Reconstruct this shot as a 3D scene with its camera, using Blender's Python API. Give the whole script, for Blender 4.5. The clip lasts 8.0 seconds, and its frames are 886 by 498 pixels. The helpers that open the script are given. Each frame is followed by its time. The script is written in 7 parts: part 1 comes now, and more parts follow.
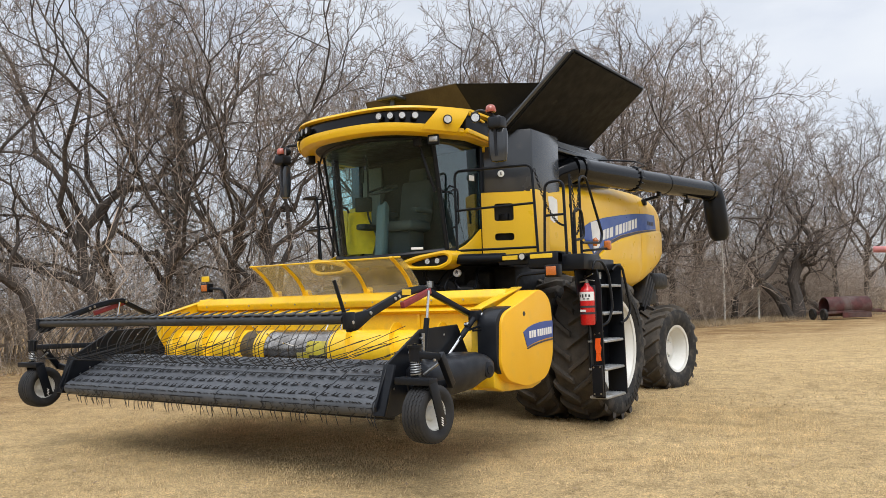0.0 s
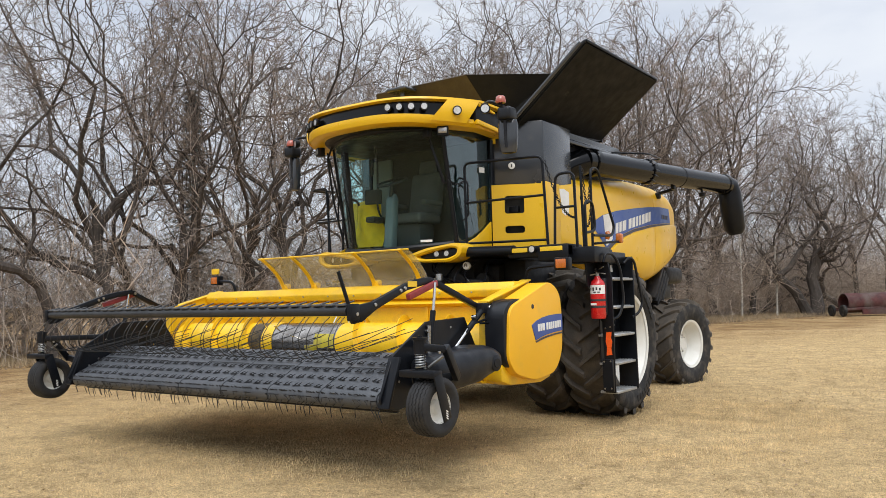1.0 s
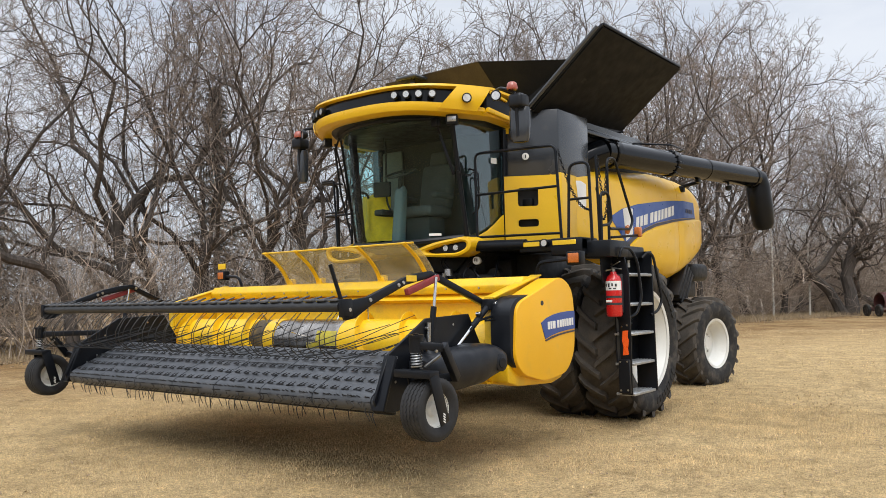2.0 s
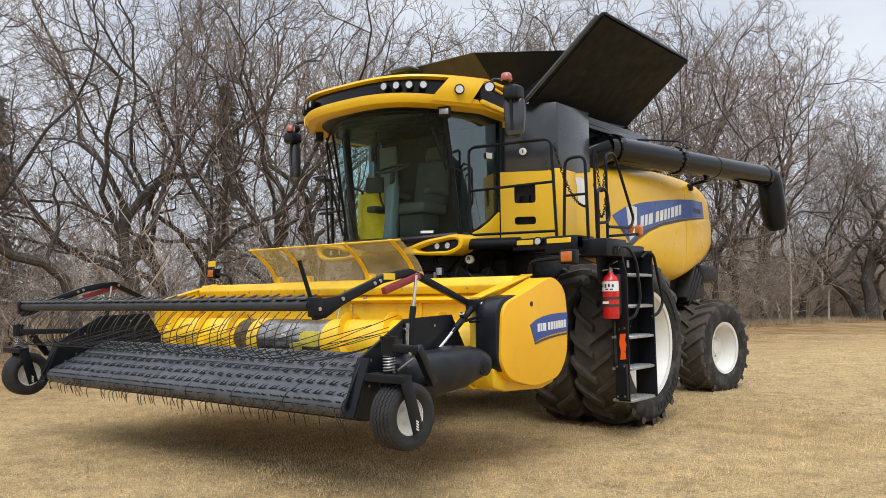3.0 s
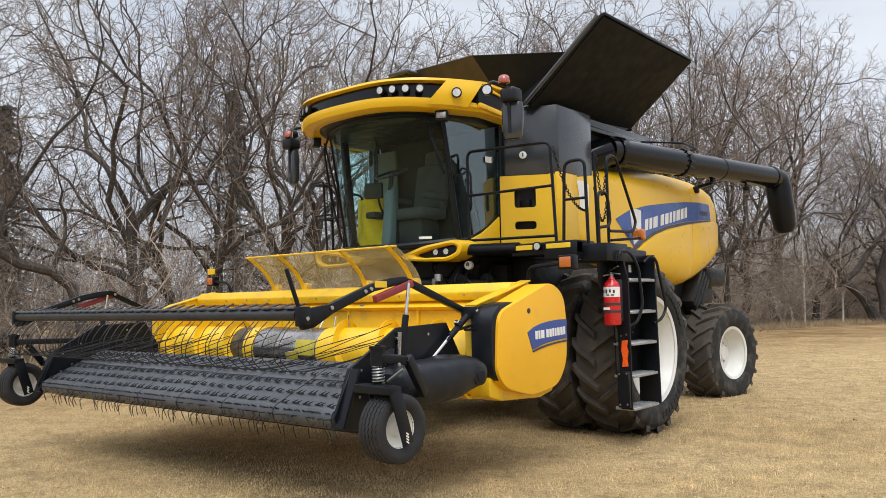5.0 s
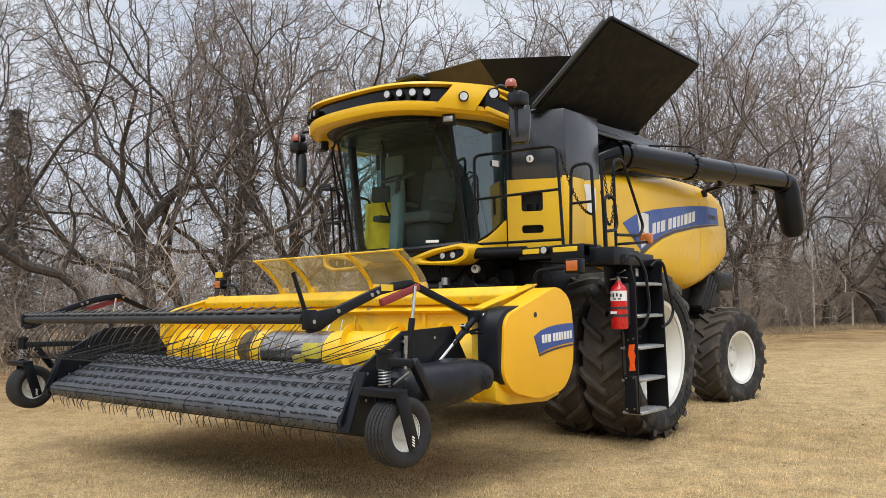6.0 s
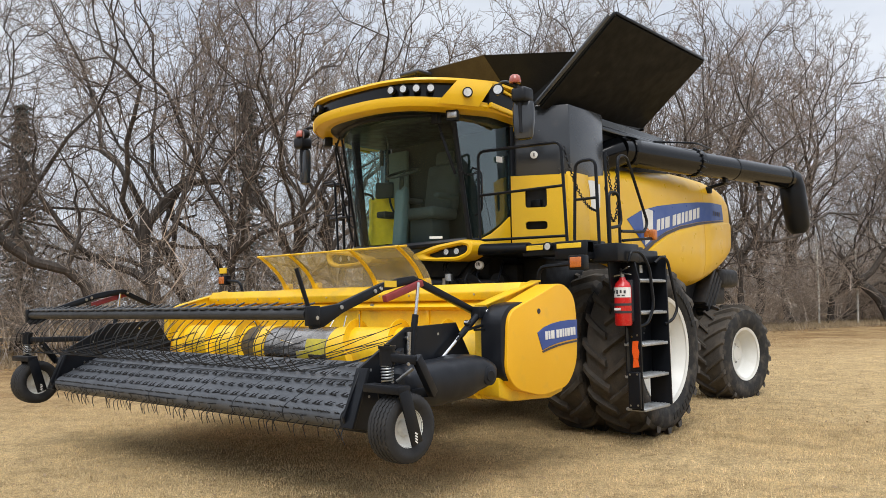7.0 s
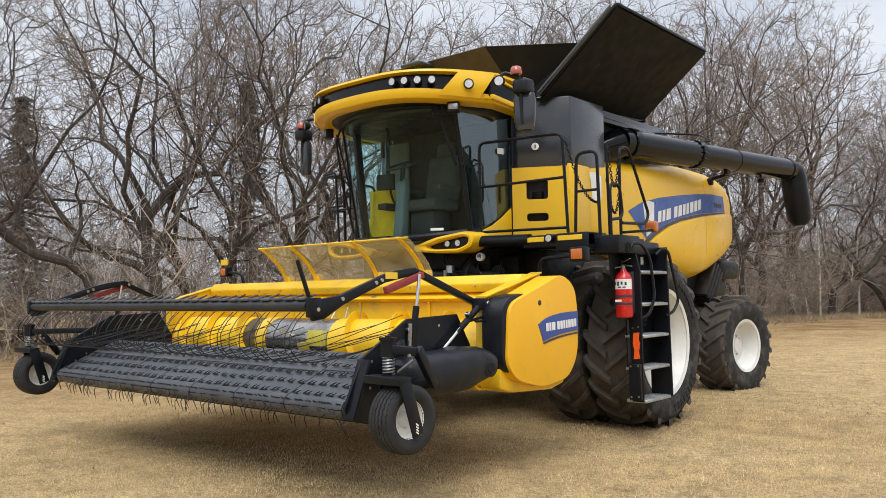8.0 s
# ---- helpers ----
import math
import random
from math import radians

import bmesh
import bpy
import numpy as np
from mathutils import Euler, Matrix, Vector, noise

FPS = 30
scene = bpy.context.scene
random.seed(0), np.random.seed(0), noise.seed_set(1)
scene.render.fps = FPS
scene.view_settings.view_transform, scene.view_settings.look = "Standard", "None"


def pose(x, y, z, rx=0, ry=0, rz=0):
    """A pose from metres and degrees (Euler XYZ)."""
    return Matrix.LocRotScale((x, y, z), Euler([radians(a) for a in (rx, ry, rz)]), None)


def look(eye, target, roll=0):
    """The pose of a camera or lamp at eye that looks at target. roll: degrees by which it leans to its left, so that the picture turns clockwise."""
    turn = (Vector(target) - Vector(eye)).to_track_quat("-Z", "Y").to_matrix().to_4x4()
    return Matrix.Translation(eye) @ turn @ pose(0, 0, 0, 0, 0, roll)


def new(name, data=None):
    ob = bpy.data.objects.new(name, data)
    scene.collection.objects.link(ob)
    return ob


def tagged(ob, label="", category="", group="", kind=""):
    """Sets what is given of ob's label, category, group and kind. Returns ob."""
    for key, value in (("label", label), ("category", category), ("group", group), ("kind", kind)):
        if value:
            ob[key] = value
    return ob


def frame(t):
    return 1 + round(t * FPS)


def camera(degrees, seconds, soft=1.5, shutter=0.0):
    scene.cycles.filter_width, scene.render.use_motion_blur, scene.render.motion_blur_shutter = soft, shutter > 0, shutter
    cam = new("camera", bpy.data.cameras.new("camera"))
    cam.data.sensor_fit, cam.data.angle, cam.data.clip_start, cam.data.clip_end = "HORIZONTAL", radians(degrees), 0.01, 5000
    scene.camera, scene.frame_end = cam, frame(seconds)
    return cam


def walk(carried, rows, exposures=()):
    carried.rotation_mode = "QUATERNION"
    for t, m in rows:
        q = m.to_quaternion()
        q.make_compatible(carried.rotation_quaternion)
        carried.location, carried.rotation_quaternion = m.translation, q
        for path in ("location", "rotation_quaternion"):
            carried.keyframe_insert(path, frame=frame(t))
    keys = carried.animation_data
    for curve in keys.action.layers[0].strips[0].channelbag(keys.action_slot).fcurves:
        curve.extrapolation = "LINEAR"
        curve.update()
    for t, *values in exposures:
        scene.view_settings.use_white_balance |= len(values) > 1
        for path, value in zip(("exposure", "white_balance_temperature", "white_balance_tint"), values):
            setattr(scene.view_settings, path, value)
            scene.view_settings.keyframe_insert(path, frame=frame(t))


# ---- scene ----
cam = camera(58.0, 8.0, soft=0.5)
PATH = [
    (0, (6.606, -9.104, 1.602), (5.476, -7.459, 1.729), -1.7),
    (0.5, (6.63, -9.053, 1.587), (5.485, -7.417, 1.71), -1.6),
    (1, (6.624, -8.974, 1.569), (5.459, -7.352, 1.686), -1.5),
    (1.5, (6.562, -8.767, 1.555), (5.368, -7.166, 1.669), -1.5),
    (3, (6.563, -8.016, 1.522), (5.307, -6.465, 1.639), -0.8),
    (3.5, (6.499, -7.886, 1.543), (5.238, -6.338, 1.661), -0.9),
    (4, (6.531, -7.824, 1.555), (5.266, -6.279, 1.673), -1.1),
    (4.5, (6.568, -7.809, 1.549), (5.297, -6.27, 1.671), -1.2),
    (6, (6.598, -7.8, 1.545), (5.304, -6.281, 1.683), -1.1),
    (6.5, (6.603, -7.8, 1.548), (5.305, -6.285, 1.685), -1.0),
    (7, (6.601, -7.79, 1.548), (5.298, -6.278, 1.676), -1.0),
    (7.5, (6.602, -7.786, 1.549), (5.296, -6.276, 1.666), -1.0),
    (8, (6.605, -7.79, 1.546), (5.298, -6.279, 1.654), -1.0),
]
walk(cam, [(t, look(eye, target, roll)) for t, eye, target, roll in PATH])

# ---- sky, sun and exposure ----
SUN_DIR = Vector((0.40, -0.60, 1.0)).normalized()
world = bpy.data.worlds.new("overcast_sky")
scene.world = world
world.use_nodes = True
wn, wl = world.node_tree.nodes, world.node_tree.links
wn.clear()
w_out = wn.new("ShaderNodeOutputWorld")
w_bg = wn.new("ShaderNodeBackground")
w_sky = wn.new("ShaderNodeTexSky")
w_sky.sky_type, w_sky.sun_disc = "NISHITA", False
w_sky.sun_elevation = math.asin(SUN_DIR.z)
w_sky.sun_rotation = math.atan2(SUN_DIR.x, SUN_DIR.y)
w_sky.dust_density, w_sky.air_density = 1.5, 1.0
w_co = wn.new("ShaderNodeTexCoord")
w_map = wn.new("ShaderNodeMapping")
w_map.inputs["Scale"].default_value = (1.0, 1.0, 2.6)
w_noise = wn.new("ShaderNodeTexNoise")
w_noise.inputs["Scale"].default_value = 2.2
w_noise.inputs["Detail"].default_value = 6.0
w_noise.inputs["Roughness"].default_value = 0.55
w_ramp = wn.new("ShaderNodeValToRGB")
w_ramp.color_ramp.elements[0].position, w_ramp.color_ramp.elements[0].color = 0.36, (0.72, 0.72, 0.72, 1)
w_ramp.color_ramp.elements[1].position, w_ramp.color_ramp.elements[1].color = 0.56, (0.97, 0.97, 0.97, 1)
w_mix = wn.new("ShaderNodeMix")
w_mix.data_type = "RGBA"
w_tone = wn.new("ShaderNodeTexNoise")
w_tone.inputs["Scale"].default_value = 5.0
w_tone.inputs["Detail"].default_value = 5.0
w_cloud = wn.new("ShaderNodeValToRGB")
w_cloud.color_ramp.elements[0].position, w_cloud.color_ramp.elements[0].color = 0.30, (7.0, 7.5, 8.5, 1)
w_cloud.color_ramp.elements[1].position, w_cloud.color_ramp.elements[1].color = 0.70, (8.1, 8.5, 9.1, 1)
wl.new(w_co.outputs["Generated"], w_map.inputs["Vector"])
wl.new(w_map.outputs["Vector"], w_noise.inputs["Vector"])
wl.new(w_map.outputs["Vector"], w_tone.inputs["Vector"])
wl.new(w_noise.outputs["Fac"], w_ramp.inputs["Fac"])
wl.new(w_tone.outputs["Fac"], w_cloud.inputs["Fac"])
wl.new(w_ramp.outputs["Color"], w_mix.inputs["Factor"])
wl.new(w_sky.outputs["Color"], w_mix.inputs["A"])
wl.new(w_cloud.outputs["Color"], w_mix.inputs["B"])
# An overcast sky is brighter overhead than at the horizon.
w_sep = wn.new("ShaderNodeSeparateXYZ")
w_up = wn.new("ShaderNodeMapRange")
w_up.inputs["From Min"].default_value, w_up.inputs["From Max"].default_value = 0.40, 1.0
w_up.inputs["To Min"].default_value, w_up.inputs["To Max"].default_value = 0.95, 2.2
w_gain = wn.new("ShaderNodeVectorMath")
w_gain.operation = "SCALE"
wl.new(w_co.outputs["Generated"], w_sep.inputs["Vector"])
wl.new(w_sep.outputs["Z"], w_up.inputs["Value"])
wl.new(w_mix.outputs["Result"], w_gain.inputs[0])
wl.new(w_up.outputs["Result"], w_gain.inputs["Scale"])
wl.new(w_gain.outputs["Vector"], w_bg.inputs["Color"])
w_bg.inputs["Strength"].default_value = 0.095
wl.new(w_bg.outputs["Background"], w_out.inputs["Surface"])

sun = new("sun", bpy.data.lights.new("sun", "SUN"))
sun.data.energy, sun.data.angle, sun.data.color = 1.50, radians(34), (1.0, 0.975, 0.94)
sun.matrix_world = look((0, 0, 30), tuple(Vector((0, 0, 30)) - SUN_DIR))
scene.view_settings.exposure = 0.27

# ---- materials ----
def node_mat(name):
    m = bpy.data.materials.new(name)
    m.use_nodes = True
    return m, m.node_tree.nodes, m.node_tree.links, m.node_tree.nodes["Principled BSDF"]


def mat(name, base, rough=0.5, metal=0.0, grain=(60.0, 0.10), blotch=(3.0, 0.12), bump=(120.0, 0.05), dirt=None, coat=0.0, vary=0.0, spec=0.5, stretch=None, island=0.0):
    """Base colour with fine grain, broad blotches, optional dirt (colour, scale, low, high) and fine relief, at world size."""
    m, n, l, p = node_mat(name)
    co = n.new("ShaderNodeTexCoord")
    src = co.outputs["Object"]
    if stretch:
        mp = n.new("ShaderNodeMapping")
        mp.inputs["Scale"].default_value = stretch
        l.new(src, mp.inputs["Vector"])
        src = mp.outputs["Vector"]

    def noise_tex(scale, detail=4.0):
        t = n.new("ShaderNodeTexNoise")
        t.inputs["Scale"].default_value, t.inputs["Detail"].default_value = scale, detail
        l.new(src, t.inputs["Vector"])
        return t.outputs["Fac"]

    def ranged(sock, lo, hi, a=0.3, b=0.7):
        r = n.new("ShaderNodeMapRange")
        r.inputs["From Min"].default_value, r.inputs["From Max"].default_value = a, b
        r.inputs["To Min"].default_value, r.inputs["To Max"].default_value = lo, hi
        l.new(sock, r.inputs["Value"])
        return r.outputs["Result"]

    def times(a, b):
        t = n.new("ShaderNodeMath")
        t.operation = "MULTIPLY"
        l.new(a, t.inputs[0])
        l.new(b, t.inputs[1])
        return t.outputs["Value"]

    fac = times(ranged(noise_tex(grain[0]), 1 - grain[1], 1 + grain[1]), ranged(noise_tex(blotch[0], 6.0), 1 - blotch[1], 1 + blotch[1]))
    if vary:
        info = n.new("ShaderNodeObjectInfo")
        fac = times(fac, ranged(info.outputs["Random"], 1 - vary, 1 + vary, 0.0, 1.0))
    if island:
        geo = n.new("ShaderNodeNewGeometry")
        fac = times(fac, ranged(geo.outputs["Random Per Island"], 1 - island, 1 + island, 0.0, 1.0))
    mul = n.new("ShaderNodeVectorMath")
    mul.operation = "SCALE"
    mul.inputs[0].default_value = base
    l.new(fac, mul.inputs["Scale"])
    col = mul.outputs["Vector"]
    if dirt:
        dcol, dscale, lo, hi = dirt
        mx = n.new("ShaderNodeMix")
        mx.data_type = "RGBA"
        l.new(ranged(noise_tex(dscale, 8.0), 0.0, hi, lo, 0.78), mx.inputs["Factor"])
        l.new(col, mx.inputs["A"])
        mx.inputs["B"].default_value = (*dcol, 1)
        col = mx.outputs["Result"]
    l.new(col, p.inputs["Base Color"])
    l.new(ranged(noise_tex(blotch[0] * 3.1), max(rough - 0.08, 0.02), min(rough + 0.10, 1.0)), p.inputs["Roughness"])
    p.inputs["Metallic"].default_value = metal
    p.inputs["Coat Weight"].default_value = coat
    p.inputs["Coat Roughness"].default_value = 0.12
    p.inputs["Specular IOR Level"].default_value = spec
    if bump:
        b = n.new("ShaderNodeBump")
        b.inputs["Strength"].default_value, b.inputs["Distance"].default_value = bump[1], 0.02
        l.new(noise_tex(bump[0]), b.inputs["Height"])
        l.new(b.outputs["Normal"], p.inputs["Normal"])
    return m


DUST = (0.30, 0.24, 0.16)
M_YELLOW = mat("yellow_paint", (0.80, 0.475, 0.008), 0.34, grain=(90, 0.03), blotch=(1.6, 0.05), bump=(14, 0.02), dirt=((0.52, 0.31, 0.05), 3.2, 0.58, 0.14), coat=0.10)
M_YELLOW_WORN = mat("worn_yellow_paint", (0.82, 0.50, 0.008), 0.42, grain=(70, 0.05), blotch=(2.6, 0.10), bump=(30, 0.03), dirt=((0.42, 0.28, 0.08), 5.0, 0.52, 0.55), coat=0.15)
M_SHIELD = mat("yellow_plastic", (0.86, 0.455, 0.010), 0.42, grain=(140, 0.03), blotch=(1.2, 0.05), bump=(160, 0.04), dirt=((0.55, 0.34, 0.08), 6.0, 0.6, 0.3))
M_BLACK = mat("black_paint", (0.0070, 0.0084, 0.0115), 0.36, grain=(80, 0.15), blotch=(3, 0.2), bump=(90, 0.03), dirt=(DUST, 4.5, 0.66, 0.04), spec=0.23)
M_BARPAINT = mat("scuffed_black_bar_paint", (0.024, 0.025, 0.027), 0.42, grain=(80, 0.15), blotch=(4, 0.25), bump=(90, 0.05), dirt=((0.12, 0.11, 0.10), 5, 0.6, 0.2), spec=0.4)
M_TANK = mat("dark_grey_tank_paint", (0.032, 0.037, 0.045), 0.20, grain=(90, 0.05), blotch=(1.1, 0.12), bump=(7, 0.015), dirt=(DUST, 2.6, 0.66, 0.06), coat=0.35)
M_FLAP = mat("dark_tarp_panel", (0.0058, 0.0056, 0.0050), 0.62, grain=(60, 0.2), blotch=(2.2, 0.3), bump=(40, 0.1), dirt=((0.10, 0.09, 0.07), 5.5, 0.70, 0.3), spec=0.18)
M_FLAP_BROWN = mat("brown_tarp", (0.042, 0.031, 0.016), 0.7, grain=(50, 0.15), blotch=(3, 0.25), bump=(50, 0.1))
M_TUBE = mat("black_auger_paint", (0.0045, 0.0050, 0.0062), 0.15, grain=(70, 0.1), blotch=(2, 0.2), bump=(9, 0.01), dirt=((0.05, 0.05, 0.05), 4, 0.68, 0.06), spec=0.22, coat=0.1)
M_PLASTIC = mat("black_moulded_plastic", (0.0115, 0.0130, 0.0165), 0.36, grain=(160, 0.1), blotch=(4, 0.25), bump=(220, 0.05), dirt=(DUST, 3.5, 0.68, 0.03), spec=0.26)
M_CLIP = mat("grey_rubber_clip", (0.075, 0.078, 0.084), 0.55, grain=(160, 0.1), blotch=(4, 0.25), bump=None)
M_RUBBER = mat("tyre_rubber", (0.017, 0.0166, 0.0162), 0.85, grain=(90, 0.15), blotch=(5, 0.3), bump=(150, 0.15), dirt=((0.20, 0.165, 0.13), 7, 0.49, 0.45))
M_LUG = mat("dusty_tyre_tread", (0.068, 0.060, 0.051), 0.9, grain=(90, 0.15), blotch=(5, 0.25), bump=(120, 0.2), dirt=((0.15, 0.125, 0.095), 7, 0.46, 0.45))
M_SMALLTYRE = mat("black_small_tyre", (0.016, 0.016, 0.017), 0.72, grain=(90, 0.12), blotch=(5, 0.25), bump=(150, 0.1), dirt=((0.10, 0.085, 0.065), 7, 0.58, 0.25))
M_LETTER = mat("tyre_lettering", (0.010, 0.010, 0.010), 0.7, bump=None)
M_WHITE = mat("white_rim_paint", (0.74, 0.74, 0.70), 0.42, grain=(90, 0.02), blotch=(3, 0.06), bump=(40, 0.03), dirt=((0.40, 0.35, 0.27), 4.5, 0.55, 0.35))
M_BELT = mat("dark_rubber_belt", (0.068, 0.073, 0.081), 0.42, grain=(120, 0.10), blotch=(2.5, 0.22), bump=(70, 0.10), dirt=((0.13, 0.115, 0.10), 5, 0.55, 0.35))
M_TOOTH = mat("black_belt_tooth", (0.007, 0.007, 0.008), 0.5, grain=(80, 0.1), vary=0.35, bump=None)
M_TINE = mat("black_spring_wire", (0.005, 0.005, 0.005), 0.5, metal=0.0, grain=(80, 0.2), bump=None)
M_OLDYELLOW = mat("worn_greenish_yellow", (0.46, 0.38, 0.03), 0.45, grain=(70, 0.08), blotch=(6, 0.25), bump=(30, 0.05), dirt=((0.20, 0.17, 0.13), 8, 0.48, 0.7))
M_STEEL = mat("bare_steel", (0.42, 0.42, 0.41), 0.32, metal=1.0, grain=(90, 0.08), blotch=(5, 0.2), bump=(60, 0.05), dirt=((0.20, 0.15, 0.10), 6, 0.55, 0.6))
M_DRUM = mat("worn_drum_steel", (0.34, 0.32, 0.30), 0.20, metal=0.95, grain=(60, 0.2), blotch=(6, 0.45), bump=(14, 0.10), dirt=((0.07, 0.05, 0.03), 5, 0.44, 0.8))
M_BROWNBAND = mat("rusty_bare_band", (0.085, 0.060, 0.030), 0.6, metal=0.2, grain=(60, 0.2), blotch=(6, 0.35), bump=(40, 0.1), dirt=((0.30, 0.20, 0.04), 7, 0.5, 0.5))
M_SHINY = mat("polished_steel", (0.68, 0.68, 0.67), 0.16, metal=1.0, grain=(90, 0.05), blotch=(6, 0.15), bump=None)
M_STEP = mat("galvanised_step", (0.40, 0.41, 0.41), 0.5, metal=0.6, grain=(90, 0.15), blotch=(8, 0.2), bump=(90, 0.2), dirt=(DUST, 9, 0.5, 0.6))
M_RED = mat("red_extinguisher_paint", (0.58, 0.012, 0.014), 0.28, grain=(80, 0.03), blotch=(5, 0.08), bump=None, coat=0.4)
M_REDARM = mat("red_bracket_paint", (0.26, 0.030, 0.032), 0.5, grain=(80, 0.1), blotch=(8, 0.2), bump=(60, 0.05), dirt=(DUST, 6, 0.6, 0.4))
M_LABEL = mat("white_label", (0.72, 0.72, 0.70), 0.6, grain=(60, 0.04), bump=None)
M_INK = mat("dark_ink", (0.03, 0.03, 0.035), 0.6, bump=None)
M_BLUE = mat("blue_decal", (0.014, 0.062, 0.29), 0.34, grain=(80, 0.03), blotch=(2, 0.08), bump=None, coat=0.2)
M_DECALGREY = mat("dark_grey_decal", (0.045, 0.04, 0.05), 0.4, bump=None)
M_REFLECT = mat("yellow_reflector", (0.80, 0.52, 0.02), 0.35, grain=(300, 0.12), bump=None)
M_ORANGE = mat("orange_lens", (0.50, 0.135, 0.018), 0.22, grain=(120, 0.15), bump=(180, 0.2), coat=0.5)
M_ORANGERED = mat("red_orange_reflector", (0.85, 0.11, 0.015), 0.3, grain=(300, 0.15), bump=None)
M_BEACON = mat("red_beacon_lens", (0.36, 0.085, 0.055), 0.2, grain=(120, 0.1), bump=None, coat=0.6)
M_CHROME = mat("lamp_reflector", (0.88, 0.88, 0.86), 0.30, metal=1.0, grain=(40, 0.1), bump=None)
M_DARK = mat("dark_machinery", (0.005, 0.005, 0.006), 0.62, grain=(60, 0.2), blotch=(4, 0.35), bump=(50, 0.1), dirt=((0.12, 0.09, 0.06), 6, 0.6, 0.3))
M_SEAT = mat("grey_seat_fabric", (0.095, 0.098, 0.095), 0.9, grain=(220, 0.15), blotch=(4, 0.15), bump=(260, 0.2))
M_INTERIOR = mat("dark_cab_lining", (0.034, 0.036, 0.034), 0.8, grain=(120, 0.1), blotch=(3, 0.15), bump=(160, 0.1))
M_TRIM = mat("grey_cab_trim", (0.17, 0.185, 0.17), 0.7, grain=(120, 0.06), blotch=(3, 0.1), bump=None)
M_COLUMN = mat("grey_plastic", (0.095, 0.125, 0.13), 0.55, grain=(120, 0.05), bump=None)
M_VEST = mat("fluorescent_yellow_fabric", (1.0, 0.64, 0.02), 0.8, grain=(200, 0.08), blotch=(9, 0.15), bump=(60, 0.3))
M_RUST = mat("rusty_red_paint", (0.070, 0.020, 0.018), 0.7, grain=(40, 0.2), blotch=(3, 0.35), bump=(30, 0.15), dirt=((0.125, 0.105, 0.090), 1.6, 0.44, 0.85))
# For the added wall out of view that glass and black paint reflect.
M_UNSEENWOOD = mat("far_bare_woodland", (0.070, 0.060, 0.052), 0.95, grain=(0.9, 0.35), blotch=(0.12, 0.3), bump=None, stretch=(1, 1, 0.3))
M_PINK = mat("faded_red_paint", (0.52, 0.20, 0.19), 0.6, grain=(40, 0.1), blotch=(3, 0.2), bump=None)
M_BARK = mat("grey_brown_bark", (0.076, 0.064, 0.055), 0.95, grain=(18, 0.35), blotch=(1.2, 0.30), bump=(22, 0.7), stretch=(1, 1, 0.25), vary=0.18)
M_TWIG = mat("bare_twigs", (0.190, 0.152, 0.124), 0.95, grain=(9, 0.3), blotch=(0.5, 0.30), bump=None, vary=0.22, island=0.45)
M_BRUSH = mat("dry_brush_stems", (0.42, 0.348, 0.282), 0.95, grain=(6, 0.3), blotch=(0.35, 0.30), bump=None, island=0.45)
# M_BRUSH at about half its colour values, for brush deep in the belt.
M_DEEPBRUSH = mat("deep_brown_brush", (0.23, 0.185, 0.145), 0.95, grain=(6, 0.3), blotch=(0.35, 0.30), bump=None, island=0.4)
M_PALEBRUSH = mat("pale_bare_branches", (0.42, 0.352, 0.290), 0.95, grain=(6, 0.3), blotch=(0.35, 0.30), bump=None, island=0.4)
M_CONIFER = mat("spruce_needles", (0.105, 0.128, 0.122), 0.95, grain=(6, 0.35), blotch=(0.6, 0.3), bump=None)
M_POST = mat("weathered_wood", (0.26, 0.23, 0.19), 0.9, grain=(30, 0.25), blotch=(2, 0.2), bump=(40, 0.3), stretch=(1, 1, 0.2))
M_BIRCH = mat("pale_bark", (0.55, 0.52, 0.46), 0.9, grain=(14, 0.3), blotch=(4, 0.3), bump=(20, 0.3))
M_STRAW = mat("dry_grass_blades", (0.60, 0.458, 0.252), 0.9, grain=(3.0, 0.25), blotch=(0.35, 0.16), bump=None, island=0.32)
M_ROUGH = mat("rough_dead_grass", (0.36, 0.275, 0.165), 0.9, grain=(3.0, 0.25), blotch=(0.35, 0.2), bump=None, island=0.4)
M_LITTER = mat("brown_leaf_litter", (0.235, 0.165, 0.105), 0.95, grain=(4, 0.4), blotch=(0.5, 0.2), bump=None, island=0.5)
M_LEAF = mat("dead_leaves", (0.34, 0.24, 0.14), 0.9, grain=(4, 0.4), blotch=(0.5, 0.2), bump=None)


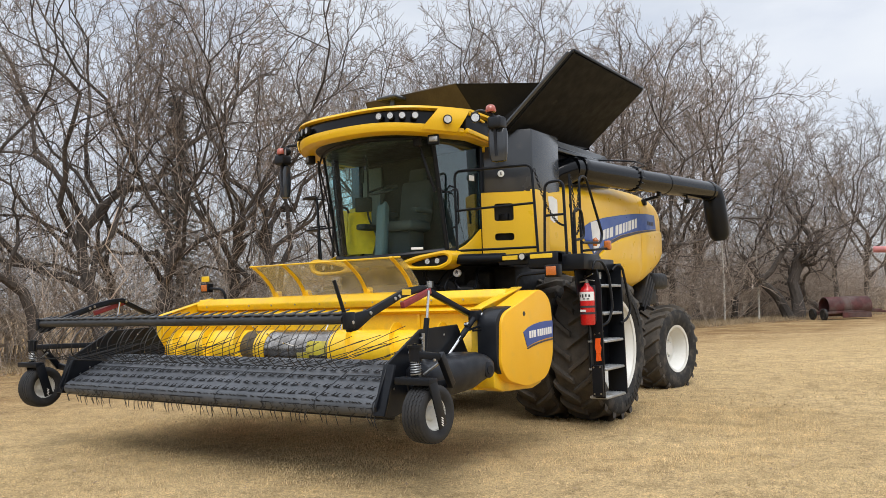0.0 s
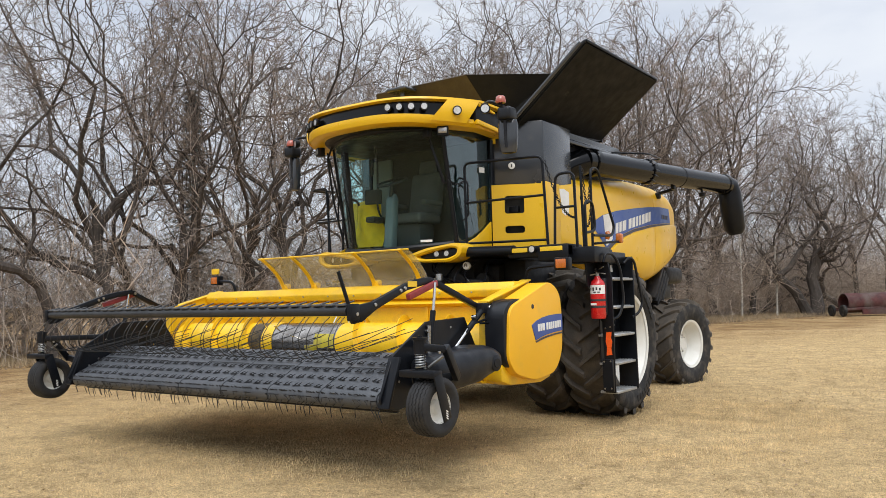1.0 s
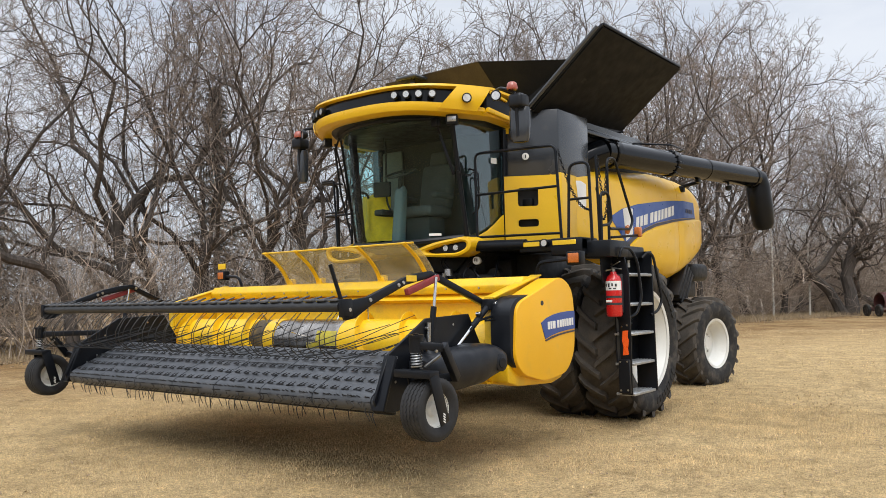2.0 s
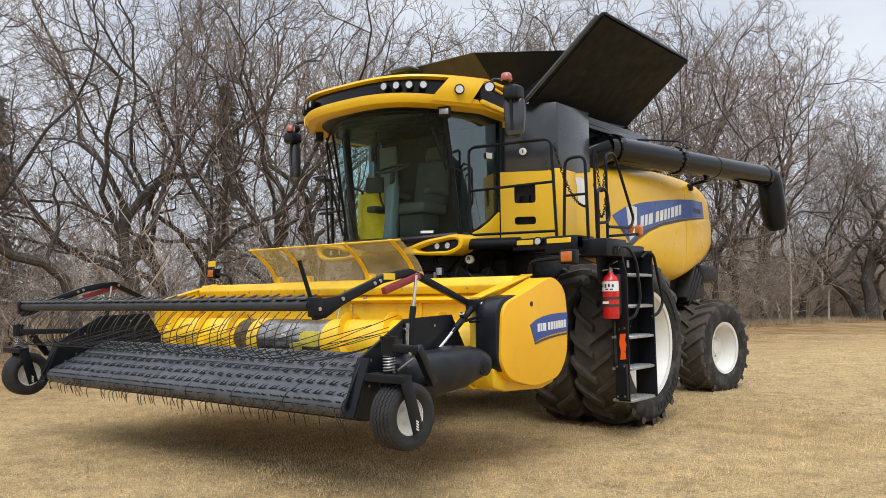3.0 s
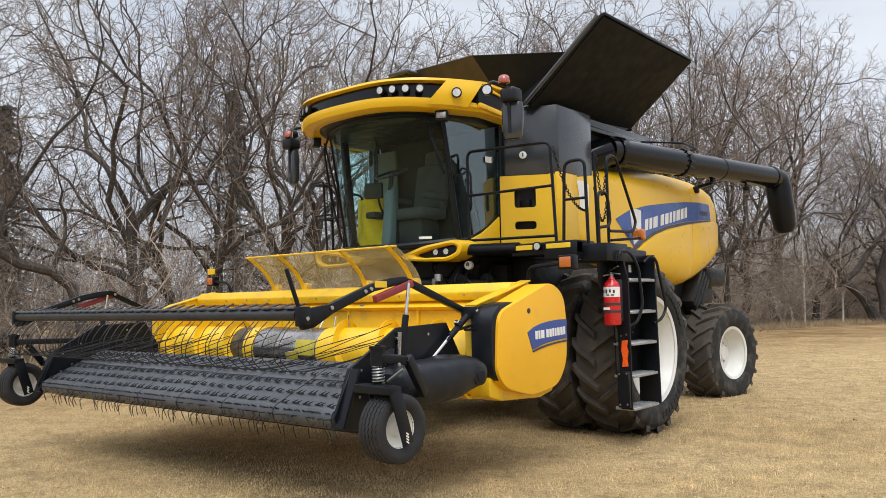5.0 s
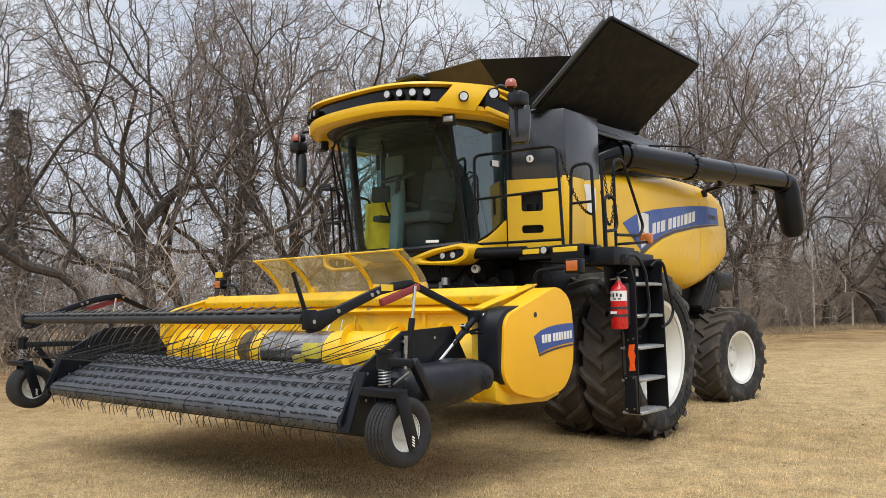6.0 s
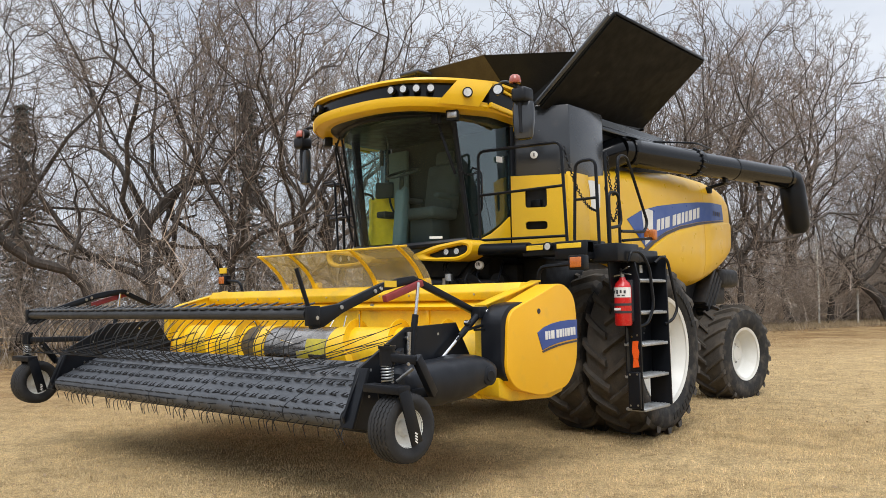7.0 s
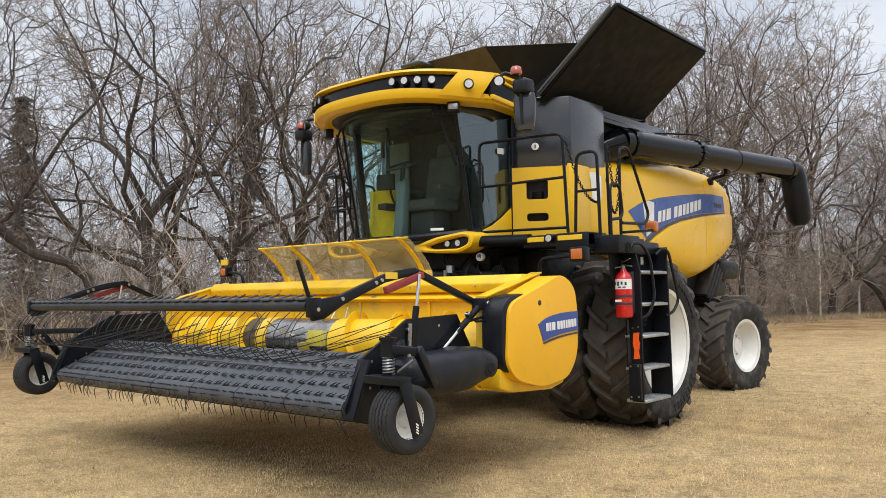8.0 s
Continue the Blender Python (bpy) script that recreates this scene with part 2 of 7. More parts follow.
def ground_mat():
    m, n, l, p = node_mat("dry_lawn")
    co = n.new("ShaderNodeTexCoord")

    def tex(scale, detail, rough=0.6):
        t = n.new("ShaderNodeTexNoise")
        t.inputs["Scale"].default_value, t.inputs["Detail"].default_value, t.inputs["Roughness"].default_value = scale, detail, rough
        l.new(co.outputs["Object"], t.inputs["Vector"])
        return t.outputs["Fac"]

    def ramp(sock, stops):
        r = n.new("ShaderNodeValToRGB")
        e = r.color_ramp.elements
        e[0].position, e[0].color = stops[0][0], (*stops[0][1], 1)
        e[1].position, e[1].color = stops[-1][0], (*stops[-1][1], 1)
        for pos, c in stops[1:-1]:
            e.new(pos).color = (*c, 1)
        l.new(sock, r.inputs["Fac"])
        return r.outputs["Color"]

    def blend(kind, fac, a, b):
        x = n.new("ShaderNodeMix")
        x.data_type, x.blend_type = "RGBA", kind
        x.inputs["Factor"].default_value = fac
        l.new(a, x.inputs["A"])
        l.new(b, x.inputs["B"])
        return x.outputs["Result"]

    broad = ramp(tex(0.22, 6), [(0.34, (0.475, 0.346, 0.180)), (0.50, (0.53, 0.392, 0.212)), (0.66, (0.575, 0.433, 0.240))])
    mid = ramp(tex(2.6, 6, 0.7), [(0.32, (0.60, 0.58, 0.54)), (0.50, (1.0, 1.0, 1.0)), (0.68, (1.24, 1.22, 1.15))])
    clump = ramp(tex(13, 6, 0.75), [(0.34, (0.55, 0.53, 0.48)), (0.50, (1.0, 1.0, 0.99)), (0.66, (1.34, 1.31, 1.24))])
    fine = ramp(tex(46, 5, 0.75), [(0.34, (0.36, 0.33, 0.27)), (0.50, (1.0, 0.98, 0.95)), (0.66, (1.55, 1.52, 1.46))])
    col = blend("MULTIPLY", 0.8, blend("MULTIPLY", 0.75, blend("MULTIPLY", 0.85, broad, mid), clump), fine)
    # A strip of trodden, leaf-strewn ground in front of the belt of trees; d grows towards the trees.
    away = n.new("ShaderNodeVectorMath")
    away.operation = "DOT_PRODUCT"
    away.inputs[1].default_value = (-0.939, 0.343, 0.0)
    l.new(co.outputs["Object"], away.inputs[0])
    worn = n.new("ShaderNodeMapRange")
    worn.interpolation_type = "SMOOTHSTEP"
    worn.inputs["From Min"].default_value, worn.inputs["From Max"].default_value = 0.5, 10.5
    l.new(away.outputs["Value"], worn.inputs["Value"])
    ragged = n.new("ShaderNodeMapRange")
    ragged.inputs["From Min"].default_value, ragged.inputs["From Max"].default_value = 0.36, 0.62
    ragged.inputs["To Min"].default_value, ragged.inputs["To Max"].default_value = 0.40, 1.0
    l.new(tex(0.55, 6), ragged.inputs["Value"])
    strip = n.new("ShaderNodeMath")
    strip.operation = "MULTIPLY"
    l.new(worn.outputs["Result"], strip.inputs[0])
    l.new(ragged.outputs["Result"], strip.inputs[1])
    earth = n.new("ShaderNodeMix")
    earth.data_type, earth.blend_type = "RGBA", "MULTIPLY"
    earth.inputs["B"].default_value = (0.47, 0.385, 0.32, 1)
    l.new(strip.outputs["Value"], earth.inputs["Factor"])
    l.new(col, earth.inputs["A"])
    l.new(earth.outputs["Result"], p.inputs["Base Color"])
    p.inputs["Roughness"].default_value = 0.95
    p.inputs["Specular IOR Level"].default_value = 0.15
    b = n.new("ShaderNodeBump")
    b.inputs["Strength"].default_value, b.inputs["Distance"].default_value = 0.9, 0.03
    l.new(tex(60, 6, 0.75), b.inputs["Height"])
    l.new(b.outputs["Normal"], p.inputs["Normal"])
    return m


def glass_mat(name, tint, gloss=0.05, rough=0.0, haze=0.0, haze_col=(0.6, 0.55, 0.45)):
    """A clear sheet: tinted see-through with Fresnel gloss, and optionally a dusty film."""
    m = bpy.data.materials.new(name)
    m.use_nodes = True
    n, l = m.node_tree.nodes, m.node_tree.links
    n.clear()
    out = n.new("ShaderNodeOutputMaterial")
    tr = n.new("ShaderNodeBsdfTransparent")
    tr.inputs["Color"].default_value = (*tint, 1)
    gl = n.new("ShaderNodeBsdfGlossy")
    gl.inputs["Roughness"].default_value = rough
    lw = n.new("ShaderNodeLayerWeight")
    lw.inputs["Blend"].default_value = 0.5
    pw = n.new("ShaderNodeMath")
    pw.operation, pw.inputs[1].default_value = "POWER", 3.5
    fr = n.new("ShaderNodeMath")
    fr.operation, fr.inputs[1].default_value, fr.inputs[2].default_value = "MULTIPLY_ADD", 0.45, gloss
    l.new(lw.outputs["Facing"], pw.inputs[0])
    l.new(pw.outputs["Value"], fr.inputs[0])
    mx = n.new("ShaderNodeMixShader")
    base = tr.outputs["BSDF"]
    if haze:
        df = n.new("ShaderNodeBsdfDiffuse")
        df.inputs["Color"].default_value = (*haze_col, 1)
        hz = n.new("ShaderNodeMixShader")
        tx = n.new("ShaderNodeTexNoise")
        co = n.new("ShaderNodeTexCoord")
        tx.inputs["Scale"].default_value, tx.inputs["Detail"].default_value = 5.0, 8.0
        l.new(co.outputs["Object"], tx.inputs["Vector"])
        mr = n.new("ShaderNodeMapRange")
        mr.inputs["From Min"].default_value, mr.inputs["From Max"].default_value = 0.35, 0.65
        mr.inputs["To Min"].default_value, mr.inputs["To Max"].default_value = haze * 0.6, haze * 1.4
        l.new(tx.outputs["Fac"], mr.inputs["Value"])
        l.new(mr.outputs["Result"], hz.inputs["Fac"])
        l.new(tr.outputs["BSDF"], hz.inputs[1])
        l.new(df.outputs["BSDF"], hz.inputs[2])
        base = hz.outputs["Shader"]
    l.new(fr.outputs["Value"], mx.inputs["Fac"])
    l.new(base, mx.inputs[1])
    l.new(gl.outputs["BSDF"], mx.inputs[2])
    l.new(mx.outputs["Shader"], out.inputs["Surface"])
    return m


M_GROUND = ground_mat()
M_GLASS = glass_mat("tinted_cab_glass", (0.88, 0.97, 0.96), 0.009)
M_GUARD = glass_mat("scuffed_clear_plastic", (0.97, 0.96, 0.93), 0.02, 0.12, 0.22, (0.60, 0.58, 0.53))
M_DOOR = glass_mat("reflective_door_glass", (0.70, 0.86, 0.88), 0.11)
M_FARDOOR = glass_mat("blue_green_door_glass", (0.84, 0.985, 1.0), 0.01)

# ---- mesh tools ----
def finish(bm, name, material, angle=38):
    limit = radians(angle)
    bmesh.ops.recalc_face_normals(bm, faces=bm.faces)
    for f in bm.faces:
        f.smooth = True
    for e in bm.edges:
        e.smooth = len(e.link_faces) == 2 and e.calc_face_angle(0.0) < limit
    me = bpy.data.meshes.new(name)
    bm.to_mesh(me)
    bm.free()
    me.materials.append(material)
    return me


def thing(name, at, label, category, group="", kind=""):
    ob = new(name)
    ob.empty_display_size = 0.2
    ob.location = at
    return tagged(ob, label, category, group, kind)


def attach(ob, parent):
    ob.parent = parent
    if parent is not None and parent.type == "EMPTY":
        ob.matrix_parent_inverse = Matrix.Translation(parent.location).inverted()
    return ob


def part(name, bm, material, parent, label="", angle=38):
    """One mesh, drawn in the world's metres, under a thing or under a part."""
    ob = attach(new(name, finish(bm, name, material, angle)), parent)
    return tagged(ob, label) if label else ob


def solo(name, bm, material, label, category, kind="", group="", angle=38):
    return tagged(new(name, finish(bm, name, material, angle)), label, category, group, kind)


def B():
    return bmesh.new()


def box(bm, x0, x1, y0, y1, z0, z1, bev=0.01, seg=2, m=None):
    r = bmesh.ops.create_cube(bm, size=1.0)
    t = Matrix.LocRotScale(((x0 + x1) / 2, (y0 + y1) / 2, (z0 + z1) / 2), None, (abs(x1 - x0), abs(y1 - y0), abs(z1 - z0)))
    bmesh.ops.transform(bm, matrix=(m @ t) if m is not None else t, verts=r["verts"])
    if bev:
        edges = list({e for v in r["verts"] for e in v.link_edges})
        bmesh.ops.bevel(bm, geom=edges, offset=min(bev, 0.45 * min(abs(x1 - x0), abs(y1 - y0), abs(z1 - z0))), segments=seg, affect="EDGES", profile=0.5)
    return bm


def beam(bm, p, q, w, h, bev=0.008, up=(0, 0, 1)):
    """A box from p to q, w wide and h high."""
    p, q = Vector(p), Vector(q)
    d = (q - p).normalized()
    side = d.cross(Vector(up))
    if side.length < 1e-4:
        side = d.cross(Vector((0, 1, 0)))
    side.normalize()
    top = side.cross(d)
    m = Matrix((side, d, top)).transposed().to_4x4()
    m.translation = (p + q) / 2
    n = (q - p).length
    return box(bm, -w / 2, w / 2, -n / 2, n / 2, -h / 2, h / 2, bev, 2, m)


def fillet(pts, r, n=5):
    """Rounds the corners of a polyline."""
    pts = [Vector(p) for p in pts]
    out = [pts[0]]
    for a, b, c in zip(pts, pts[1:], pts[2:]):
        u, v = a - b, c - b
        k = min(r, 0.45 * u.length, 0.45 * v.length)
        s, e = b + u.normalized() * k, b + v.normalized() * k
        for i in range(n + 1):
            t = i / n
            out.append(s * (1 - t) ** 2 + b * 2 * t * (1 - t) + e * t * t)
    out.append(pts[-1])
    return out


def tube(bm, pts, r, n=8, caps=True):
    """A round bar along a line; r is a radius or one for each point."""
    pts = [Vector(p) for p in pts]
    rs = r if isinstance(r, (list, tuple)) else [r] * len(pts)
    ref, rings = None, []
    for i, p in enumerate(pts):
        d = (pts[min(i + 1, len(pts) - 1)] - pts[max(i - 1, 0)]).normalized()
        if ref is None:
            ref = d.orthogonal().normalized()
        ref = (ref - d * ref.dot(d)).normalized()
        o = d.cross(ref)
        rings.append([bm.verts.new(p + (ref * math.cos(a) + o * math.sin(a)) * rs[i]) for a in (2 * math.pi * k / n for k in range(n))])
    for a, b in zip(rings, rings[1:]):
        for k in range(n):
            bm.faces.new((a[k], a[(k + 1) % n], b[(k + 1) % n], b[k]))
    if caps:
        bm.faces.new(list(reversed(rings[0])))
        bm.faces.new(rings[-1])
    return bm


def slab(bm, axis, pts, a, b, bev=0.01, seg=2):
    """A flat shape, given in the two other axes in order, from a to b along an axis."""
    k = "xyz".index(axis)

    def place(u, v, w):
        c = [u, v]
        c.insert(k, w)
        return Vector(c)

    lo = [bm.verts.new(place(u, v, a)) for u, v in pts]
    hi = [bm.verts.new(place(u, v, b)) for u, v in pts]
    n = len(pts)
    made = [bm.faces.new(list(reversed(lo))), bm.faces.new(hi)]
    made += [bm.faces.new((lo[i], lo[(i + 1) % n], hi[(i + 1) % n], hi[i])) for i in range(n)]
    if bev:
        edges = list({e for f in made for e in f.edges})
        bmesh.ops.recalc_face_normals(bm, faces=made)
        bmesh.ops.bevel(bm, geom=edges, offset=bev, segments=seg, affect="EDGES", profile=0.5, clamp_overlap=True)
    return bm


def round_poly(pts, r, n=4):
    """A closed 2D shape with rounded corners."""
    out, k = [], len(pts)
    for i in range(k):
        a, b, c = Vector(pts[i - 1]), Vector(pts[i]), Vector(pts[(i + 1) % k])
        u, v = a - b, c - b
        q = min(r, 0.45 * u.length, 0.45 * v.length)
        s, e = b + u.normalized() * q, b + v.normalized() * q
        for j in range(n + 1):
            t = j / n
            w = s * (1 - t) ** 2 + b * 2 * t * (1 - t) + e * t * t
            out.append((w.x, w.y))
    return out


def lathe(bm, prof, centre, n=32, axis="x", m=None, caps=True):
    """Turns a profile of (along, radius) round an axis through centre."""
    c = Vector(centre)
    rings = []
    for a, r in prof:
        ring = []
        for k in range(n):
            t = 2 * math.pi * k / n
            u, v = r * math.cos(t), r * math.sin(t)
            o = {"x": Vector((a, u, v)), "y": Vector((u, a, v)), "z": Vector((u, v, a))}[axis]
            if m is not None:
                o = m @ o
            ring.append(bm.verts.new(c + o))
        rings.append(ring)
    for p, q in zip(rings, rings[1:]):
        for k in range(n):
            bm.faces.new((p[k], p[(k + 1) % n], q[(k + 1) % n], q[k]))
    for end, r in ((rings[0], prof[0][1]), (rings[-1], prof[-1][1])):
        if caps and r > 1e-4:
            bm.faces.new(end)
    bmesh.ops.remove_doubles(bm, verts=[v for ring in rings for v in ring], dist=1e-5)
    return bm


def disc(bm, centre, normal, r, depth, n=20, ring=0.0):
    """A round puck facing normal."""
    c, d = Vector(centre), Vector(normal).normalized()
    return tube(bm, [c - d * depth, c - d * depth * 0.15, c], [r, r, r * 0.92], n)


def lamp(name, c, normal, r, parent, label="round work lamp"):
    """A round lamp: black can with a raised rim and a hollow bright reflector with its bulb."""
    d = Vector(normal).normalized()
    c = Vector(c) - d * 0.014
    o = d.orthogonal().normalized()
    q = d.cross(o)

    def rings(bm, prof, n=24):
        loops = [[bm.verts.new(c + d * a + (o * math.cos(2 * math.pi * k / n) + q * math.sin(2 * math.pi * k / n)) * b) for k in range(n)] for a, b in prof]
        for u, v in zip(loops, loops[1:]):
            for k in range(n):
                bm.faces.new((u[k], u[(k + 1) % n], v[(k + 1) % n], v[k]))
        bm.faces.new(loops[0][::-1])
        bm.faces.new(loops[-1])

    bm = B()
    rings(bm, [(-0.05, r * 0.9), (-0.02, r * 1.32), (0.018, r * 1.34), (0.024, r * 1.22), (0.022, r * 1.06), (0.0, r * 1.02)])
    can = part(name, bm, M_BLACK, parent, label)
    bm = B()
    rings(bm, [(0.016, r * 1.04), (0.010, r * 0.86), (0.004, r * 0.55), (0.002, r * 0.28), (0.012, r * 0.24), (0.014, r * 0.12)])
    part("reflector", bm, M_CHROME, can, "bright lamp reflector")
    return can


def sheet(bm, rows, thick=0.0, away=None):
    """A sheet over a grid of points (rows of equal length)."""
    vs = [[bm.verts.new(p) for p in row] for row in rows]
    fs = []
    for a, b in zip(vs, vs[1:]):
        for i in range(len(a) - 1):
            fs.append(bm.faces.new((a[i], a[i + 1], b[i + 1], b[i])))
    if thick:
        bmesh.ops.recalc_face_normals(bm, faces=fs)
        bmesh.ops.solidify(bm, geom=fs, thickness=thick)
    return bm


def np_mesh(name, verts, faces, material):
    me = bpy.data.meshes.new(name)
    me.from_pydata(verts, [], faces)
    me.materials.append(material)
    me.update()
    return me

# ---- ground ----
def lawn_height(x, y):
    return 0.02 * noise.noise(Vector((x * 0.35, y * 0.35, 0.0))) + 0.05 * noise.noise(Vector((x * 0.06, y * 0.06, 3.0)))


def near_flat(x, y):
    """The ground is level under the machine and gently uneven further off."""
    d = math.hypot(x, y - 0.5)
    return min(1.0, max(0.0, (d - 5.0) / 9.0))


def make_ground():
    edges = [-1500, -500, -200, -100, -70] + [-50 + 1.25 * i for i in range(81)] + [70, 100, 200, 500, 1500]
    bm = B()
    vs = [[bm.verts.new((x, y, lawn_height(x, y) * near_flat(x, y))) for x in edges] for y in edges]
    for a, b in zip(vs, vs[1:]):
        for i in range(len(edges) - 1):
            bm.faces.new((a[i], a[i + 1], b[i + 1], b[i]))
    return solo("ground", bm, M_GROUND, "short dry tan lawn grass on level farmyard ground", "ground", kind="structure", angle=180)


make_ground()
rng = np.random.default_rng(7)


def blades(name, count, area, tall, wide, material, label, lean=0.55):
    """Short blades of grass, one triangle each, strewn over a rectangle x0, x1, y0, y1."""
    x0, x1, y0, y1 = area
    px, py = rng.uniform(x0, x1, count), rng.uniform(y0, y1, count)
    patch = np.sin(px * 1.7 + 2 * np.sin(py * 0.9)) + np.sin(py * 2.3 + 1.5 * np.sin(px * 1.1))
    keep = rng.uniform(-2.6, 1.4, count) < patch
    px, py = px[keep], py[keep]
    k = len(px)
    pz = np.zeros(k)
    for i in range(k):
        f = near_flat(px[i], py[i])
        if f > 0:
            pz[i] = lawn_height(px[i], py[i]) * f - 0.006
    h, a, b = rng.uniform(*tall, k), rng.uniform(0, 2 * np.pi, k), rng.uniform(0, 2 * np.pi, k)
    w, s = rng.uniform(*wide, k), rng.uniform(0.1, lean, k) * h
    dx, dy = np.cos(a) * w / 2, np.sin(a) * w / 2
    v = np.empty((k, 3, 3))
    v[:, 0] = np.stack([px - dx, py - dy, pz], 1)
    v[:, 1] = np.stack([px + dx, py + dy, pz], 1)
    v[:, 2] = np.stack([px + np.cos(b) * s, py + np.sin(b) * s, pz + h], 1)
    me = np_mesh(name, v.reshape(-1, 3), np.arange(3 * k).reshape(-1, 3), material)
    return tagged(new(name, me), label, "grass", kind="stuff")


blades("lawn_grass", 330000, (-6, 7, -5.5, 2.5), (0.011, 0.030), (0.004, 0.009), M_STRAW, "short dry straw-coloured lawn grass blades")
blades("lawn_grass", 120000, (-14, 9, 2, 22), (0.016, 0.042), (0.008, 0.018), M_STRAW, "short dry straw-coloured lawn grass blades")


# ---- bare trees ----
class Grower:
    """Collects tapered limbs as plain arrays."""

    def __init__(self, seed, slim=False):
        self.r = random.Random(seed)
        self.slim = slim
        self.thick, self.thin = ([], []), ([], [])

    def limb(self, pts, radii, sides, store):
        verts, faces = store
        first, ref = len(verts), None
        n = len(pts)
        for i, p in enumerate(pts):
            d = (pts[min(i + 1, n - 1)] - pts[max(i - 1, 0)]).normalized()
            if ref is None:
                ref = d.orthogonal().normalized()
            ref = (ref - d * ref.dot(d)).normalized()
            o = d.cross(ref)
            for k in range(sides):
                a = 2 * math.pi * k / sides
                q = p + (ref * math.cos(a) + o * math.sin(a)) * radii[i]
                verts.append((q.x, q.y, q.z))
        for i in range(n - 1):
            for k in range(sides):
                a, b = first + i * sides + k, first + i * sides + (k + 1) % sides
                faces.append((a, b, b + sides, a + sides))

    def grow(self, p, d, length, radius, level, spec):
        r = self.r
        kids, spread, rise, wiggle, shrink = spec["kids"], spec["spread"], spec["rise"], spec["wiggle"], spec["shrink"]
        last = level == len(kids)
        n = (5, 3, 2)[level] if self.slim else (6, 10, 6, 3, spec["tip"])[min(level, 4)]
        pts, dirs = [p.copy()], [d.copy()]
        for i in range(n):
            # The heading drifts slowly; each stretch kinks about it.
            d = (d + Vector((r.gauss(0, 1), r.gauss(0, 1), r.gauss(0, 0.7))) * wiggle * 0.5 + Vector((0, 0, 1)) * rise[min(level, len(rise) - 1)]).normalized()
            e = (d + Vector((r.gauss(0, 1), r.gauss(0, 1), r.gauss(0, 1))) * wiggle).normalized()
            p = p + e * (length / n)
            pts.append(p.copy())
            dirs.append(e)
        end = 0.70 if level == 0 else 0.14 if level == 1 else 0.22 if not last else 0.4
        radii = [radius * (1 - (1 - end) * i / n) for i in range(n + 1)]
        if level == 0:
            radii[0] *= 1.35
        sides = 3 if self.slim else (8, 6, 4, 3, 3)[min(level, 4)]
        self.limb(pts, radii, sides, self.thick if level <= 2 else self.thin)
        if last:
            return
        count = kids[level]
        turn = r.uniform(0, 6.28)
        for c in range(count):
            low = spec["bare"] if level == 0 else 0.18
            f = low + (1 - low) * (c + r.uniform(0.2, 0.95)) / count
            i = min(int(f * n), n - 1)
            at = pts[i].lerp(pts[i + 1], f * n - i)
            base = dirs[i + 1]
            turn += 2.4 + r.uniform(-0.6, 0.6)
            o = base.orthogonal().normalized()
            o = o * math.cos(turn) + base.cross(o) * math.sin(turn)
            ang = radians(r.uniform(*spread[min(level, len(spread) - 1)]))
            kd = (base * math.cos(ang) + o * math.sin(ang)).normalized()
            kl = length * shrink[min(level, len(shrink) - 1)] * r.uniform(0.7, 1.2) * (1.30 - 0.75 * f if level else 1.0)
            kr = max(radii[i] * (r.uniform(0.45, 0.75) if level == 0 else r.uniform(0.34, 0.52)), 0.0055 if self.slim else (0.03, 0.015, 0.0075, 0.0052, 0.0052)[level])
            self.grow(at, kd, kl, kr, level + 1, spec)


TREE = dict(kids=(6, 9, 10, 9), spread=((14, 48), (30, 58), (28, 60), (24, 58)), rise=(0.03, 0.045, 0.06, 0.06, 0.04), wiggle=0.23, shrink=(2.4, 0.46, 0.44, 0.42), bare=0.5, tip=1)
WIDE = dict(TREE, spread=((26, 62), (32, 62), (30, 66), (26, 64)), rise=(0.02, 0.06, 0.05, 0.04, 0.02), wiggle=0.26, bare=0.42)
GNARLED = dict(WIDE, kids=(6, 8, 8, 6), wiggle=0.34)
FAR_TREE = dict(TREE, kids=(5, 8, 8, 7))
FAR_WIDE = dict(WIDE, kids=(5, 8, 8, 7))


def tree_meshes(seed, stems, spec, lean=0.25):
    """Trunk and crown of a tree ten metres high."""
    g = Grower(seed)
    for s in range(stems):
        a = g.r.uniform(0, 6.28) if stems == 1 else 6.28 * s / stems + g.r.uniform(-0.5, 0.5)
        k = lean * g.r.uniform(0.6, 1.2) * (1 if stems > 1 else 0.7)
        d = Vector((math.cos(a) * k, math.sin(a) * k, 1)).normalized()
        at = Vector((math.cos(a), math.sin(a), 0)) * (0.14 if stems > 1 else 0.0) - Vector((0, 0, 0.15))
        g.grow(at, d, 2.5 * g.r.uniform(0.9, 1.2), 0.135 if stems == 1 else 0.105, 0, spec)
    high = max(v[2] for v in g.thin[0])
    for store in (g.thick, g.thin):
        store[0][:] = [(x, y, z * 10.0 / high) for x, y, z in store[0]]
    return (np_mesh("trunk", g.thick[0], g.thick[1], M_BARK), np_mesh("crown", g.thin[0], g.thin[1], M_TWIG))


